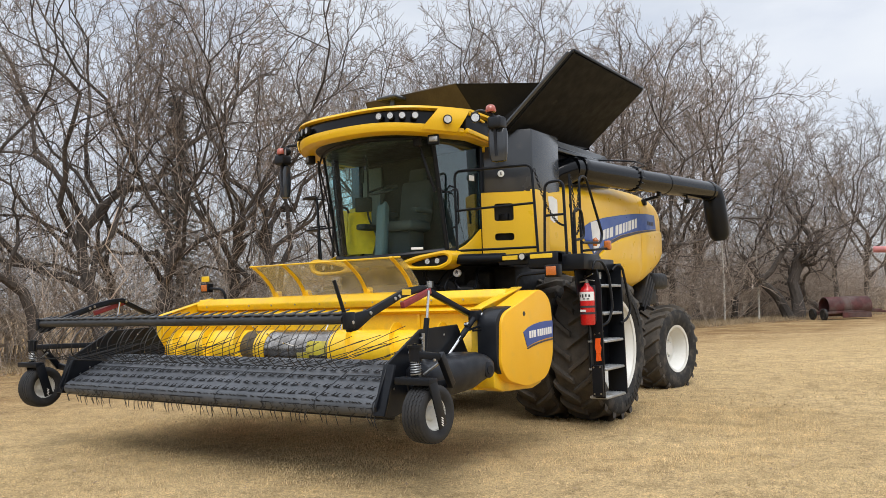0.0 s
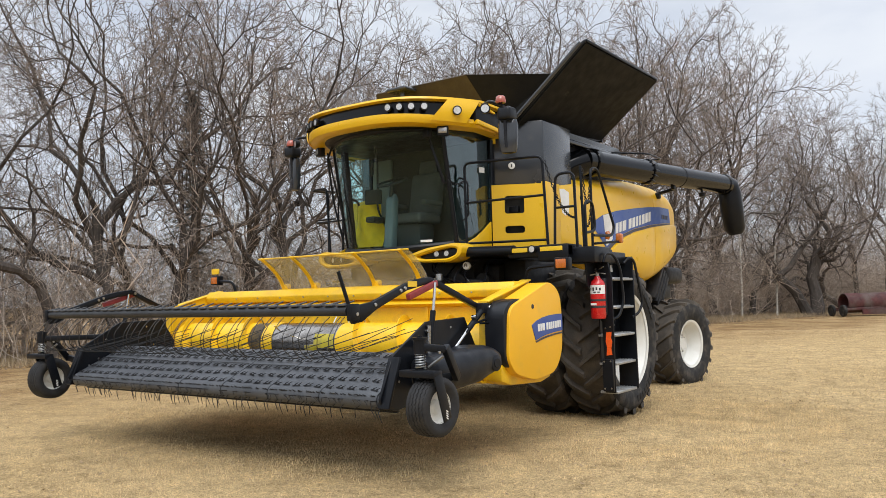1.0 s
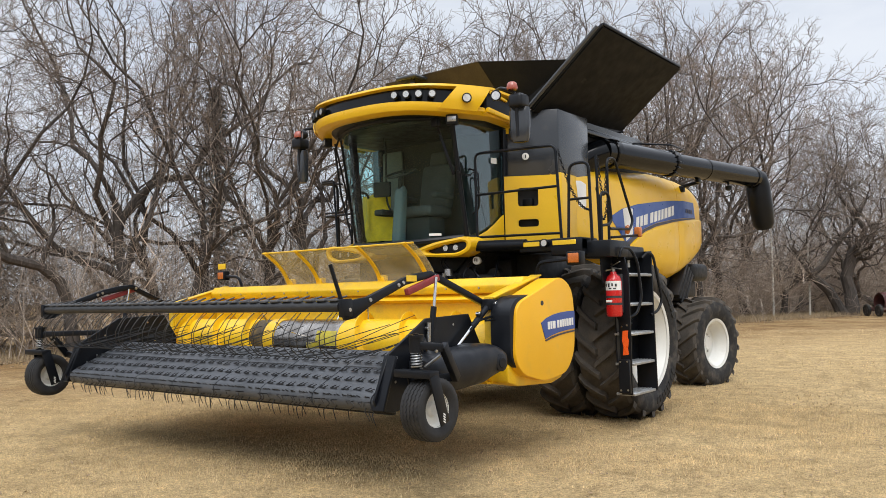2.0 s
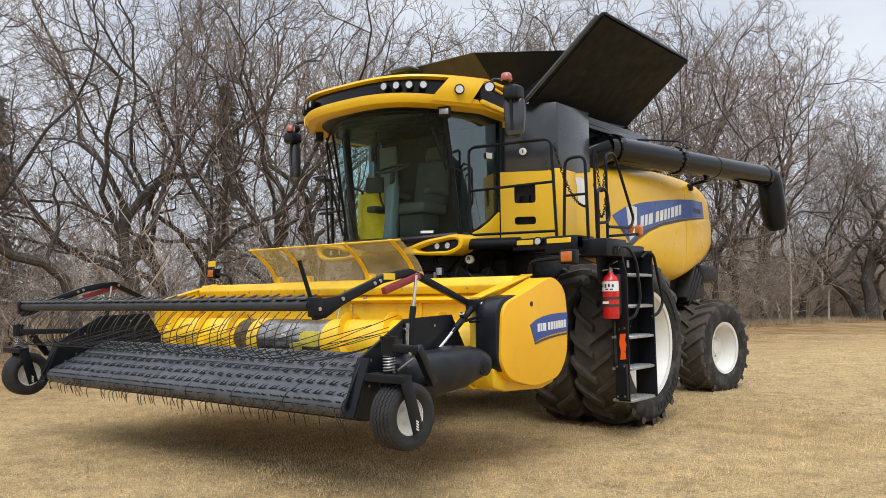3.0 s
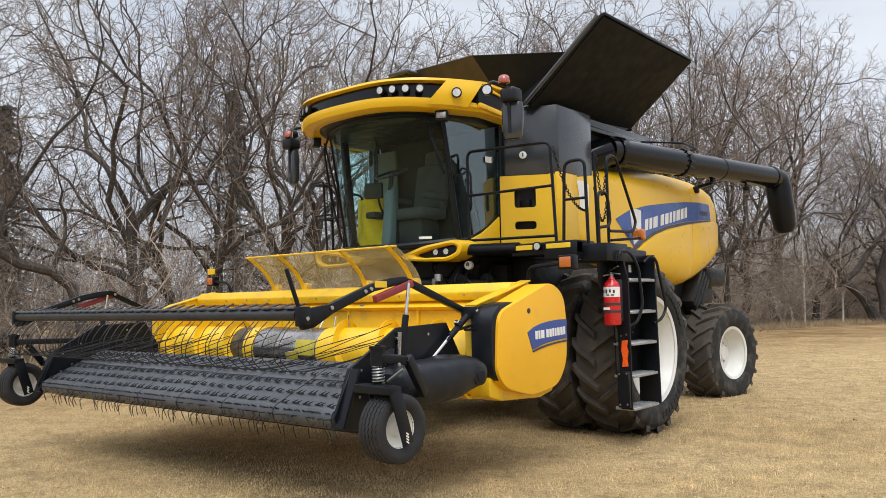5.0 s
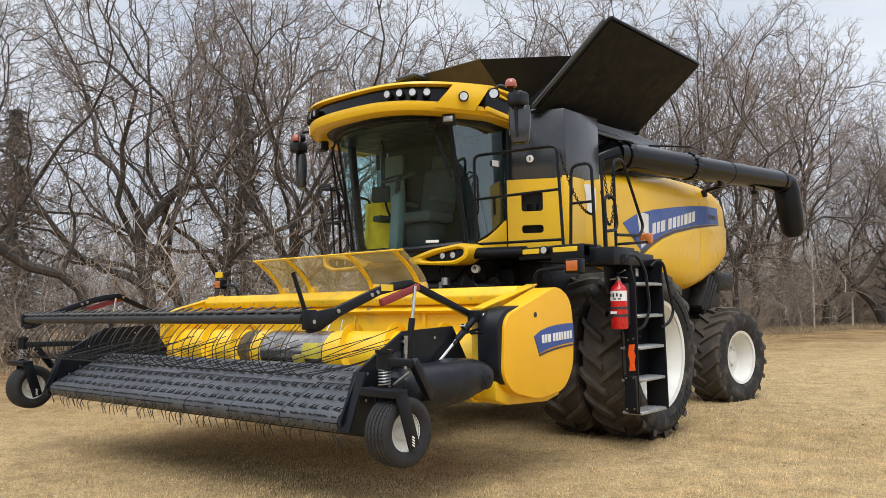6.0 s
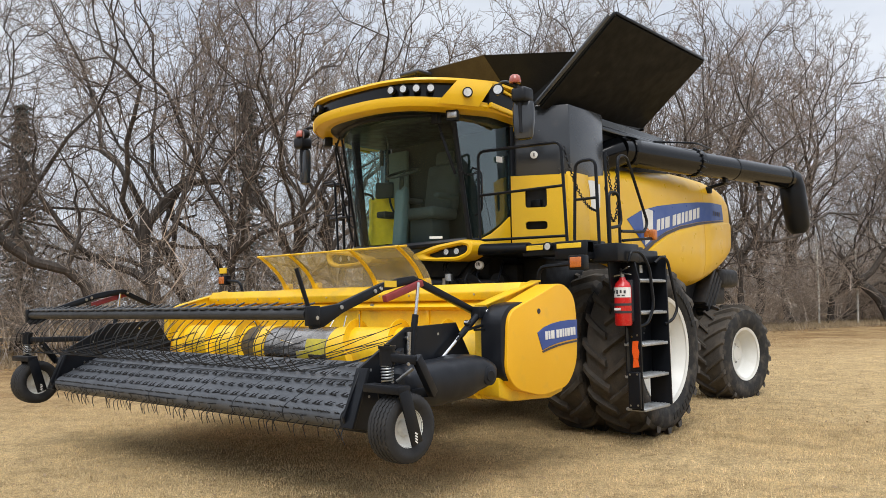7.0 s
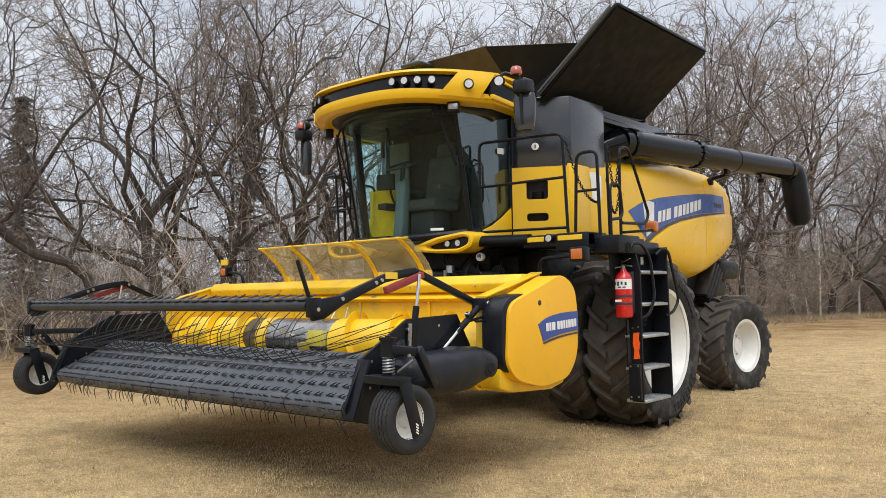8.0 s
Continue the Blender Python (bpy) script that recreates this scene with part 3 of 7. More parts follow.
LEAN_TREE, LEAN_WIDE = dict(TREE, kids=(4, 9, 9, 8)), dict(WIDE, kids=(4, 9, 9, 8))
KINDS = [tree_meshes(11, 1, TREE), tree_meshes(23, 2, LEAN_TREE, 0.30), tree_meshes(37, 1, WIDE, 0.35), tree_meshes(41, 2, LEAN_WIDE, 0.40), tree_meshes(58, 3, dict(TREE, kids=(3, 7, 8, 7)), 0.35), tree_meshes(63, 1, WIDE, 0.9), tree_meshes(71, 1, FAR_TREE), tree_meshes(83, 1, FAR_WIDE, 0.4)]
LABELS = ["tall bare grey-brown tree with fine twigs", "bare two-stemmed tree with upswept twigs", "bare spreading tree with crooked limbs", "bare forked tree with low wide limbs", "bare many-stemmed tree in the tree belt", "bare leaning tree with tangled limbs", "tall bare grey-brown tree deep in the belt", "bare crooked tree deep in the belt"]


def tree(kind, x, y, turn, high, label=""):
    root = thing("tree", (0, 0, 0), label or LABELS[kind], "tree", group="bare trees of the tree belt")
    for me in KINDS[kind]:
        ob = new(me.name, me)
        ob.parent = root
    root.matrix_basis = pose(x, y, 0, 0, 0, turn) @ Matrix.Diagonal((high / 10, high / 10, high / 10, 1))
    return root


# The belt runs from the south-west to the north-east; s goes along it, d away from the lawn.
BELT_AT, BELT_ALONG, BELT_AWAY = Vector((-16.0, 0.7)), Vector((0.343, 0.939)), Vector((-0.939, 0.343))


def belt(s, d):
    p = BELT_AT + BELT_ALONG * s + BELT_AWAY * d
    return p.x, p.y


rt = random.Random(5)
# How high the belt's skyline stands along it.
SKY_S = (-14, -6, 0, 4, 7, 10, 11.6, 13.2, 16, 19, 21, 25, 28, 31, 34, 37, 39, 41, 43, 46, 49, 52, 64)
SKY_H = (14, 14, 14, 14.4, 15.2, 14.5, 11.6, 11.8, 15, 15.4, 13.8, 17, 17, 17.2, 17.4, 16.0, 13.2, 12.0, 12.4, 13.4, 14.4, 15.8, 14)


def skyline(s):
    return float(np.interp(s, SKY_S, SKY_H))


# Along the belt, into it, kind.
FRONT = [
    (-11.0, 1.8, 4), (-6.4, 2.0, 3), (-2.2, 3.2, 1), (4.6, 1.6, 2), (6.4, 2.6, 1), (8.4, 1.2, 0), (10.6, 1.6, 2),
    (13.4, 3.0, 7), (15.6, 1.8, 1), (18.6, 2.6, 0), (21.6, 2.0, 3), (24.6, 2.4, 0), (27.2, 2.8, 2), (29.8, 1.6, 1),
    (33.0, 3.6, 0), (36.4, 4.0, 2), (39.6, 3.6, 1), (45.2, 1.5, 5), (48.3, 2.4, 0), (55.5, 2.0, 1), (51.8, 2.2, 0),
]
for s, d, kind in FRONT:
    tree(kind, *belt(s, d), rt.uniform(0, 360), skyline(s))
for i in range(11):
    s = -8 + 6.2 * i + rt.uniform(-2.0, 2.0)
    tree(rt.choice((6, 7)), *belt(s, rt.uniform(5.0, 8.5)), rt.uniform(0, 360), skyline(s + 1.5) * rt.uniform(0.78, 0.98))
for i in range(6):
    s = -8 + 12.0 * i + rt.uniform(-3, 3)
    tree(rt.choice((6, 7)), *belt(s, rt.uniform(11.0, 15)), rt.uniform(0, 360), rt.uniform(9.0, 11.0))


def arched_tree():
    """An old tree whose trunk bends over towards the lawn's end."""
    g = Grower(19)
    pts = [Vector(p) for p in ((-16.0, 3.25, -0.15), (-16.0, 3.15, 0.8), (-16.0, 3.06, 1.5), (-16.0, 2.80, 2.16), (-16.0, 2.26, 2.58), (-16.05, 1.40, 2.78), (-16.1, 0.75, 3.2), (-16.2, 0.1, 3.9), (-16.4, -0.5, 4.9))]
    radii = [0.22, 0.18, 0.165, 0.155, 0.15, 0.14, 0.13, 0.11, 0.08]
    g.limb(pts, radii, 9, g.thick)
    for i, ang, ln in ((4, 0.2, 3.4), (5, -0.3, 3.0), (6, 0.4, 3.8), (7, -0.2, 3.2), (8, 0.1, 3.4)):
        d = Vector((g.r.uniform(-0.5, 0.5), ang, 0.9)).normalized()
        g.grow(pts[i], d, ln, radii[i] * 0.5, 1, TREE)
    root = thing("tree", (-16.0, 3.25, 0), "bare old tree with a bent arching trunk", "tree", group="bare trees of the tree belt")
    for name, store, material in (("trunk", g.thick, M_BARK), ("crown", g.thin, M_TWIG)):
        attach(new(name, np_mesh(name, store[0], store[1], material)), root)
    return root


arched_tree()


def gnarled_tree():
    """A thick low tree at the lawn's far end: an upright trunk, a leaning one and limbs that cross them."""
    g = Grower(29)
    x0, y0 = belt(39.6, -0.1)
    side = Vector((0.90, 0.435, 0))
    deep = Vector((-0.435, 0.90, 0))

    def at(u, v, z):
        return Vector((x0, y0, 0)) + side * u + deep * v + Vector((0, 0, z))

    stems = (
        ([(0.0, 0, -0.2), (0.06, 0, 0.5), (0.04, 0, 1.2), (-0.10, 0, 2.0), (0.06, 0.1, 2.7), (0.14, 0.1, 3.2)], [0.46, 0.36, 0.31, 0.29, 0.30, 0.24], 7),
        ([(0.10, 0.1, 3.1), (0.75, 0.2, 3.9), (0.90, 0.2, 4.5), (0.50, 0.4, 5.3), (-0.06, 0.5, 6.3)], [0.20, 0.17, 0.15, 0.12, 0.09], 4),
        ([(-0.35, -0.2, -0.2), (-0.75, -0.3, 0.6), (-1.15, -0.4, 1.3), (-1.75, -0.5, 1.95), (-2.15, -0.5, 2.5), (-2.8, -0.4, 3.6)], [0.34, 0.27, 0.24, 0.22, 0.16, 0.09], 3),
        ([(-2.5, -0.4, 2.0), (-1.9, -0.6, 2.2), (-1.35, -0.6, 2.6), (-0.62, -0.5, 3.7), (0.35, -0.3, 4.9), (0.95, -0.2, 6.0)], [0.15, 0.17, 0.15, 0.13, 0.11, 0.07], 4),
        ([(-3.4, -0.1, -0.2), (-3.28, -0.2, 0.7), (-3.2, -0.2, 1.4), (-2.5, -0.4, 2.05), (-1.9, -0.6, 2.25)], [0.20, 0.16, 0.14, 0.13, 0.12], 3),
    )
    for pts, radii, kids in stems:
        line = [at(*p) for p in pts]
        line = [p + Vector((g.r.gauss(0, 0.03), g.r.gauss(0, 0.03), 0)) for p in line]
        g.limb(line, radii, 9, g.thick)
        for k in range(kids):
            i = len(line) - 1 - k % 3
            d = (side * g.r.uniform(-1, 1) + deep * g.r.uniform(-0.6, 0.6) + Vector((0, 0, g.r.uniform(0.1, 0.9)))).normalized()
            g.grow(line[i], d, g.r.uniform(1.8, 3.2), radii[i] * 0.45, 1, GNARLED)
    root = thing("tree", (x0, y0, 0), "old gnarled bare tree with a thick trunk and crossing limbs", "tree", group="bare trees of the tree belt")
    for name, store, material in (("trunk", g.thick, M_BARK), ("crown", g.thin, M_TWIG)):
        attach(new(name, np_mesh(name, store[0], store[1], material)), root)
    return root


gnarled_tree()


def brush(name, seed, count, s0, s1, d0, d1, tall, label, material=M_BRUSH, tangle=0.0):
    """A thicket of thin forking stems along the belt."""
    g = Grower(seed, True)
    spec = dict(kids=(6, 4), spread=((20, 65), (20, 65)), rise=(0.02 - 0.12 * tangle, 0.05 - 0.06 * tangle, 0.04), wiggle=0.33 + 0.12 * tangle, shrink=(0.55, 0.5), bare=0.15)
    for _ in range(count):
        x, y = belt(g.r.uniform(s0, s1), g.r.uniform(d0, d1))
        a, k = g.r.uniform(0, 6.28), g.r.uniform(0.05, 0.7 + 0.5 * tangle)
        h = tall * g.r.uniform(0.45, 1.15)
        p, d = Vector((x, y, -0.05)), Vector((math.cos(a) * k, math.sin(a) * k, 1)).normalized()
        g.thick = g.thin
        g.grow(p, d, h, 0.007 + 0.0028 * h * g.r.random(), 0, spec)
    me = np_mesh(name, g.thin[0], g.thin[1], material)
    return tagged(new(name, me), label, "undergrowth", kind="stuff")


brush("undergrowth", 71, 500, -10, 22, 0.4, 7.0, 3.4, "tangled thicket of bare brown brush under the trees")
brush("undergrowth", 72, 520, 22, 64, 1.3, 7.5, 3.2, "tangled thicket of bare brown brush under the trees")
brush("undergrowth", 74, 360, 24, 60, 2.9, 6.8, 5.2, "tall pale tangle of bare branches under the trees", M_BRUSH, 0.7)
brush("undergrowth", 75, 210, -4, 26, 0.8, 5.0, 5.2, "tall pale tangle of bare branches under the trees")
brush("undergrowth", 76, 380, 27, 54, 2.6, 5.6, 7.0, "tall pale tangle of bare branches under the trees", M_PALEBRUSH, 0.8)
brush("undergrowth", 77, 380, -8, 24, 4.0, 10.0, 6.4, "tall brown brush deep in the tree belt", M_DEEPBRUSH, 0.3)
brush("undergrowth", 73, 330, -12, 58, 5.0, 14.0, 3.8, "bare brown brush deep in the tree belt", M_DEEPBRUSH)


def tall_grass(name, count, s0, s1, d0, d1, tall, label):
    s, d = rng.uniform(s0, s1, count), rng.uniform(d0, d1, count)
    px, py = BELT_AT.x + BELT_ALONG.x * s + BELT_AWAY.x * d, BELT_AT.y + BELT_ALONG.y * s + BELT_AWAY.y * d
    h, a, b = rng.uniform(*tall, count), rng.uniform(0, 6.28, count), rng.uniform(0, 6.28, count)
    w, t = rng.uniform(0.008, 0.022, count), rng.uniform(0.1, 0.7, count) * h
    dx, dy, z = np.cos(a) * w / 2, np.sin(a) * w / 2, np.full(count, -0.04)
    v = np.empty((count, 3, 3))
    v[:, 0], v[:, 1] = np.stack([px - dx, py - dy, z], 1), np.stack([px + dx, py + dy, z], 1)
    v[:, 2] = np.stack([px + np.cos(b) * t, py + np.sin(b) * t, z + h], 1)
    return tagged(new(name, np_mesh(name, v.reshape(-1, 3), np.arange(3 * count).reshape(-1, 3), M_ROUGH)), label, "grass", kind="stuff")


tall_grass("rough_grass", 60000, -14, 62, -1.2, 3.5, (0.06, 0.34), "rough dry grass along the foot of the tree belt")


def conifer(x, y, h, seed):
    """A spruce: a straight stem with tiers of drooping boughs of needles."""
    r = random.Random(seed)
    root = thing("spruce_tree", (x, y, 0), "dark green spruce standing behind the bare trees", "tree", group="spruces behind the belt")
    bm = B()
    tube(bm, [(x, y, -0.1), (x, y, h * 0.5), (x, y, h)], [0.016 * h, 0.009 * h, 0.01], 7)
    part("trunk", bm, M_BARK, root)
    verts, faces = [], []
    z = 0.08 * h
    while z < h * 0.985:
        reach = 0.24 * (h - z) * r.uniform(0.8, 1.15) + 0.06
        for k in range(9):
            a = r.uniform(0, 6.28)
            ln = reach * r.uniform(0.6, 1.1)
            for j in range(10):
                f = (j + r.random()) / 10
                c = Vector((x + math.cos(a) * ln * f, y + math.sin(a) * ln * f, z - 0.22 * ln * f * f + r.uniform(-0.05, 0.05)))
                s = 0.10 + 0.20 * (1 - f) + 0.02 * h
                b = a + r.uniform(-1.2, 1.2)
                tip = c + Vector((math.cos(b), math.sin(b), -0.35)) * s
                o = Vector((-math.sin(b), math.cos(b), r.uniform(-0.4, 0.4))) * s * 0.16
                i = len(verts)
                verts += [tuple(c - o), tuple(c + o), tuple(tip)]
                faces.append((i, i + 1, i + 2))
        z += 0.022 * h
    attach(new("crown", np_mesh("crown", verts, faces, M_CONIFER)), root)
    return root


for s, d, h, seed in ((0.5, 9.0, 9.2, 3), (9.2, 10.0, 11.0, 4)):
    conifer(*belt(s, d), h, seed)


def pole(s, d, h, r):
    x, y = belt(s, d)
    bm = B()
    tube(bm, [(x, y, -0.2), (x + 0.05, y, h * 0.5), (x + 0.02, y + 0.05, h)], [r, r * 0.9, r * 0.7], 8)
    return solo("pale_snag", bm, M_BIRCH, "pale bare birch stem among the brush", "tree")


pole(38.0, 1.2, 3.8, 0.055)
pole(35.5, 1.6, 4.6, 0.05)


def fence():
    root = thing("fence", (*belt(-6, 4.0), 0), "weathered wooden rail fence behind the trees", "fence")
    for i in range(5):
        x, y = belt(-10 + 3 * i, 4.5)
        bm = B()
        tube(bm, [(x, y, -0.2), (x, y, 1.25)], [0.07, 0.06], 8)
        part("post", bm, M_POST, root)
        if i < 4:
            u, v = belt(-10 + 3 * (i + 1), 4.5)
            for z in (0.55, 1.05):
                bm = B()
                beam(bm, (x, y, z), (u, v, z + 0.02), 0.04, 0.12)
                part("rail", bm, M_POST, root)


fence()


def old_roller():
    """A rusty drum roller with a drawbar and two wheels, at the edge of the trees."""
    ax, ay = -0.6, 35.9
    m = pose(ax, ay, 0, 0, 0, 40) @ Matrix.Scale(0.86, 4)
    root = thing("drum_roller", (ax, ay, 0), "rusty dark red steel drum implement at the tree edge", "farm implement")
    bm = B()
    lathe(bm, [(-0.1, 0.53), (-0.1, 0.56), (0.0, 0.58), (1.2, 0.58), (1.25, 0.6), (1.3, 0.58), (2.55, 0.58), (2.6, 0.56), (2.6, 0.53), (-0.1, 0.53)], m @ Vector((0, 0, 0.78)), 28, "x", m.to_3x3(), False)
    part("drum", bm, M_RUST, root)
    bm = B()
    for dy in (-0.62, 0.62):
        beam(bm, m @ Vector((-0.4, dy, 0.42)), m @ Vector((3.3, dy * 0.6, 0.52)), 0.09, 0.12)
    beam(bm, m @ Vector((-0.28, -0.65, 0.36)), m @ Vector((-0.28, 0.72, 0.36)), 0.09, 0.1)
    beam(bm, m @ Vector((2.2, 0, 0.5)), m @ Vector((4.1, 0, 0.38)), 0.09, 0.1)
    box(bm, 0.6, 2.4, -0.75, -0.68, 0.12, 0.42, 0.01, 1, m)
    part("frame", bm, M_RUST, root)
    for dx, dy, r in ((-0.42, -0.50, 0.34), (-0.42, 0.70, 0.34)):
        bm = B()
        c = m @ Vector((dx, dy, r))
        lathe(bm, [(-0.08, 0.19), (-0.1, r * 0.8), (-0.06, r), (0.06, r), (0.1, r * 0.8), (0.08, 0.19)], c, 24, "x", m.to_3x3())
        w = part("wheel", bm, M_RUBBER, root)
        bm = B()
        lathe(bm, [(-0.05, 0.02), (-0.06, 0.19), (0.06, 0.19), (0.05, 0.02)], c, 18, "x", m.to_3x3())
        part("rim", bm, M_WHITE, w, "dirty pale rim")


old_roller()


def grain_auger_tip():
    """The end of a faded red pipe machine that stands beyond the roller."""
    root = thing("grain_auger", (4.2, 37.5, 0), "faded red grain auger tube parked by the trees", "farm implement")
    bm = B()
    tube(bm, [(1.62, 36.9, 3.52), (6.4, 37.8, 3.3), (9.8, 38.2, 3.1)], 0.16, 14)
    part("tube", bm, M_PINK, root)
    bm = B()
    for dy in (-0.8, 0.8):
        beam(bm, (7.4, 38 + dy, 0.1), (7.4, 37.95, 3.3), 0.07, 0.07)
    beam(bm, (7.4, 37.1, 0.35), (7.4, 38.9, 0.35), 0.08, 0.08)
    part("frame", bm, M_RUST, root)
    for dy in (-0.9, 0.9):
        bm = B()
        lathe(bm, [(-0.08, 0.05), (-0.1, 0.28), (-0.06, 0.34), (0.06, 0.34), (0.1, 0.28), (0.08, 0.05)], (7.4, 38 + dy, 0.34), 20, "y")
        part("wheel", bm, M_RUBBER, root)


grain_auger_tip()


def litter(count):
    """Dead leaves and straw scattered on the lawn."""
    px, py = rng.uniform(-9, 9, count), rng.uniform(-6, 14, count)
    verts, faces = [], []
    for i in range(count):
        a, s = rng.uniform(0, 6.28), rng.uniform(0.012, 0.032)
        z = lawn_height(px[i], py[i]) * near_flat(px[i], py[i]) + 0.012
        u, v = Vector((math.cos(a), math.sin(a), rng.uniform(-0.3, 0.3))) * s, Vector((-math.sin(a), math.cos(a), rng.uniform(-0.3, 0.3))) * s * 0.45
        c = Vector((px[i], py[i], z))
        k = len(verts)
        verts += [tuple(c - u), tuple(c + v), tuple(c + u + Vector((0, 0, 0.008))), tuple(c - v)]
        faces.append((k, k + 1, k + 2, k + 3))
    return tagged(new("leaf_litter", np_mesh("leaf_litter", verts, faces, M_LEAF)), "dead leaves scattered over the dry lawn", "leaves", kind="stuff")


litter(5200)


def edge_litter(count):
    """Dead brown leaves and bits of bark along the foot of the belt."""
    s, d = rng.uniform(-10, 62, count), rng.normal(0.6, 1.3, count)
    px, py = BELT_AT.x + BELT_ALONG.x * s + BELT_AWAY.x * d, BELT_AT.y + BELT_ALONG.y * s + BELT_AWAY.y * d
    a, w = rng.uniform(0, 6.28, count), rng.uniform(0.025, 0.07, count)
    ux, uy = np.cos(a) * w, np.sin(a) * w
    v = np.empty((count, 4, 3))
    z = np.array([lawn_height(x, y) * near_flat(x, y) for x, y in zip(px, py)]) + 0.012
    tilt = rng.uniform(-0.02, 0.05, count)
    v[:, 0], v[:, 1] = np.stack([px - ux, py - uy, z], 1), np.stack([px + uy * 0.5, py - ux * 0.5, z + 0.01], 1)
    v[:, 2], v[:, 3] = np.stack([px + ux, py + uy, z + tilt], 1), np.stack([px - uy * 0.5, py + ux * 0.5, z + 0.004], 1)
    me = np_mesh("leaf_litter", v.reshape(-1, 3), np.arange(4 * count).reshape(-1, 4), M_LITTER)
    return tagged(new("leaf_litter", me), "brown dead leaves along the foot of the trees", "leaves", kind="stuff")


edge_litter(26000)


def unseen_woods():
    """A far, unseen woodland wall away from the belt, added to darken low reflections."""
    r = random.Random(9)
    bm, rows = B(), []
    for i in range(181):
        a = radians(72 + 198 * i / 180)
        x, y = 85 * math.sin(a), 85 * math.cos(a)
        h = 10 + 2.4 * noise.noise(Vector((i * 0.13, 0, 0))) + r.uniform(-0.25, 0.25)
        rows.append([(x, y, -0.3), (x * 1.01, y * 1.01, h * 0.6), (x * 1.03, y * 1.03, h)])
    sheet(bm, rows, 0.5)
    return solo("backdrop", bm, M_UNSEENWOOD, "unseen grey-brown woodland wall, added to darken reflections", "woodland", kind="structure")


unseen_woods()

# ---- the combine harvester: it faces -y, its left side is +x ----
combine = thing("combine_harvester", (0, 0, 0), "yellow and black combine harvester parked on the dry lawn", "combine harvester")


def both(f):
    for s in (1, -1):
        f(s)


# The body: a rounded shell, wide at the flanks and drawn in at the tail.
BODY_Y = (0.16, 0.6, 1.2, 1.8, 2.4, 3.0, 3.5, 4.0, 4.4, 4.8, 5.05, 5.25, 5.42, 5.52, 5.56)
BODY_TOP = (3.08, 3.16, 3.24, 3.30, 3.35, 3.40, 3.43, 3.43, 3.42, 3.38, 3.32, 3.22, 3.07, 2.93, 2.80)
BODY_LOW = (2.12, 2.08, 2.00, 1.89, 1.77, 1.67, 1.63, 1.65, 1.74, 1.87, 1.97, 2.06, 2.15, 2.24, 2.32)
BODY_WIDE = (1.60, 1.63, 1.65, 1.66, 1.67, 1.68, 1.69, 1.68, 1.67, 1.65, 1.63, 1.60, 1.54, 1.45, 1.34)
BODY_POW = 6.5


def body_x(y, z):
    """Half the body's width at a place on its flank."""
    top, low, wide = np.interp(y, BODY_Y, BODY_TOP), np.interp(y, BODY_Y, BODY_LOW), np.interp(y, BODY_Y, BODY_WIDE)
    k = min(abs((z - (top + low) / 2) / ((top - low) / 2)), 0.999)
    return float(wide * (1 - k**BODY_POW) ** (1 / BODY_POW))


def body_shell(y0, y1, steps):
    bm, rings = B(), []
    for i in range(steps + 1):
        y = y0 + (y1 - y0) * i / steps
        top, low, wide = np.interp(y, BODY_Y, BODY_TOP), np.interp(y, BODY_Y, BODY_LOW), np.interp(y, BODY_Y, BODY_WIDE)
        zc, h = (top + low) / 2, (top - low) / 2
        ring = []
        for k in range(56):
            t = 2 * math.pi * k / 56
            c, s = math.cos(t), math.sin(t)
            ring.append(bm.verts.new((wide * math.copysign(abs(c) ** (2 / BODY_POW), c), y, zc + h * math.copysign(abs(s) ** (2 / BODY_POW), s))))
        rings.append(ring)
    for a, b in zip(rings, rings[1:]):
        for k in range(56):
            bm.faces.new((a[k], a[(k + 1) % 56], b[(k + 1) % 56], b[k]))
    bm.faces.new(rings[0])
    bm.faces.new(rings[-1])
    return bm


part("side_body", body_shell(0.30, 4.05, 26), M_YELLOW, combine, "glossy yellow side panels")
part("tail_body", body_shell(4.058, 5.56, 28), M_YELLOW, combine, "rounded yellow tail panel")


def ribbon(top, low, lift, n=36, side=1, puff=0.0):
    """A decal that follows the flank between two lines of (y, z)."""
    bm = B()
    ty, tz = zip(*top)
    ly, lz = zip(*low)
    rows = []
    for i in range(n + 1):
        f = i / n
        a = (np.interp(f, np.linspace(0, 1, len(ty)), ty), np.interp(f, np.linspace(0, 1, len(tz)), tz))
        b = (np.interp(f, np.linspace(0, 1, len(ly)), ly), np.interp(f, np.linspace(0, 1, len(lz)), lz))
        row = []
        for j in range(7):
            g = (0, 0.03, 0.10, 0.4, 0.75, 0.93, 1)[j] if puff else j / 6
            e = puff * (0, 0.75, 1, 1, 0.9, 0.4, 0)[j] * min(1.0, 8 * f, 8 * (1 - f))
            y, z = a[0] + (b[0] - a[0]) * g, a[1] + (b[1] - a[1]) * g
            row.append((side * (body_x(y, z) + lift + e), y, z))
        rows.append(row)
    sheet(bm, rows, 0.002)
    return bm


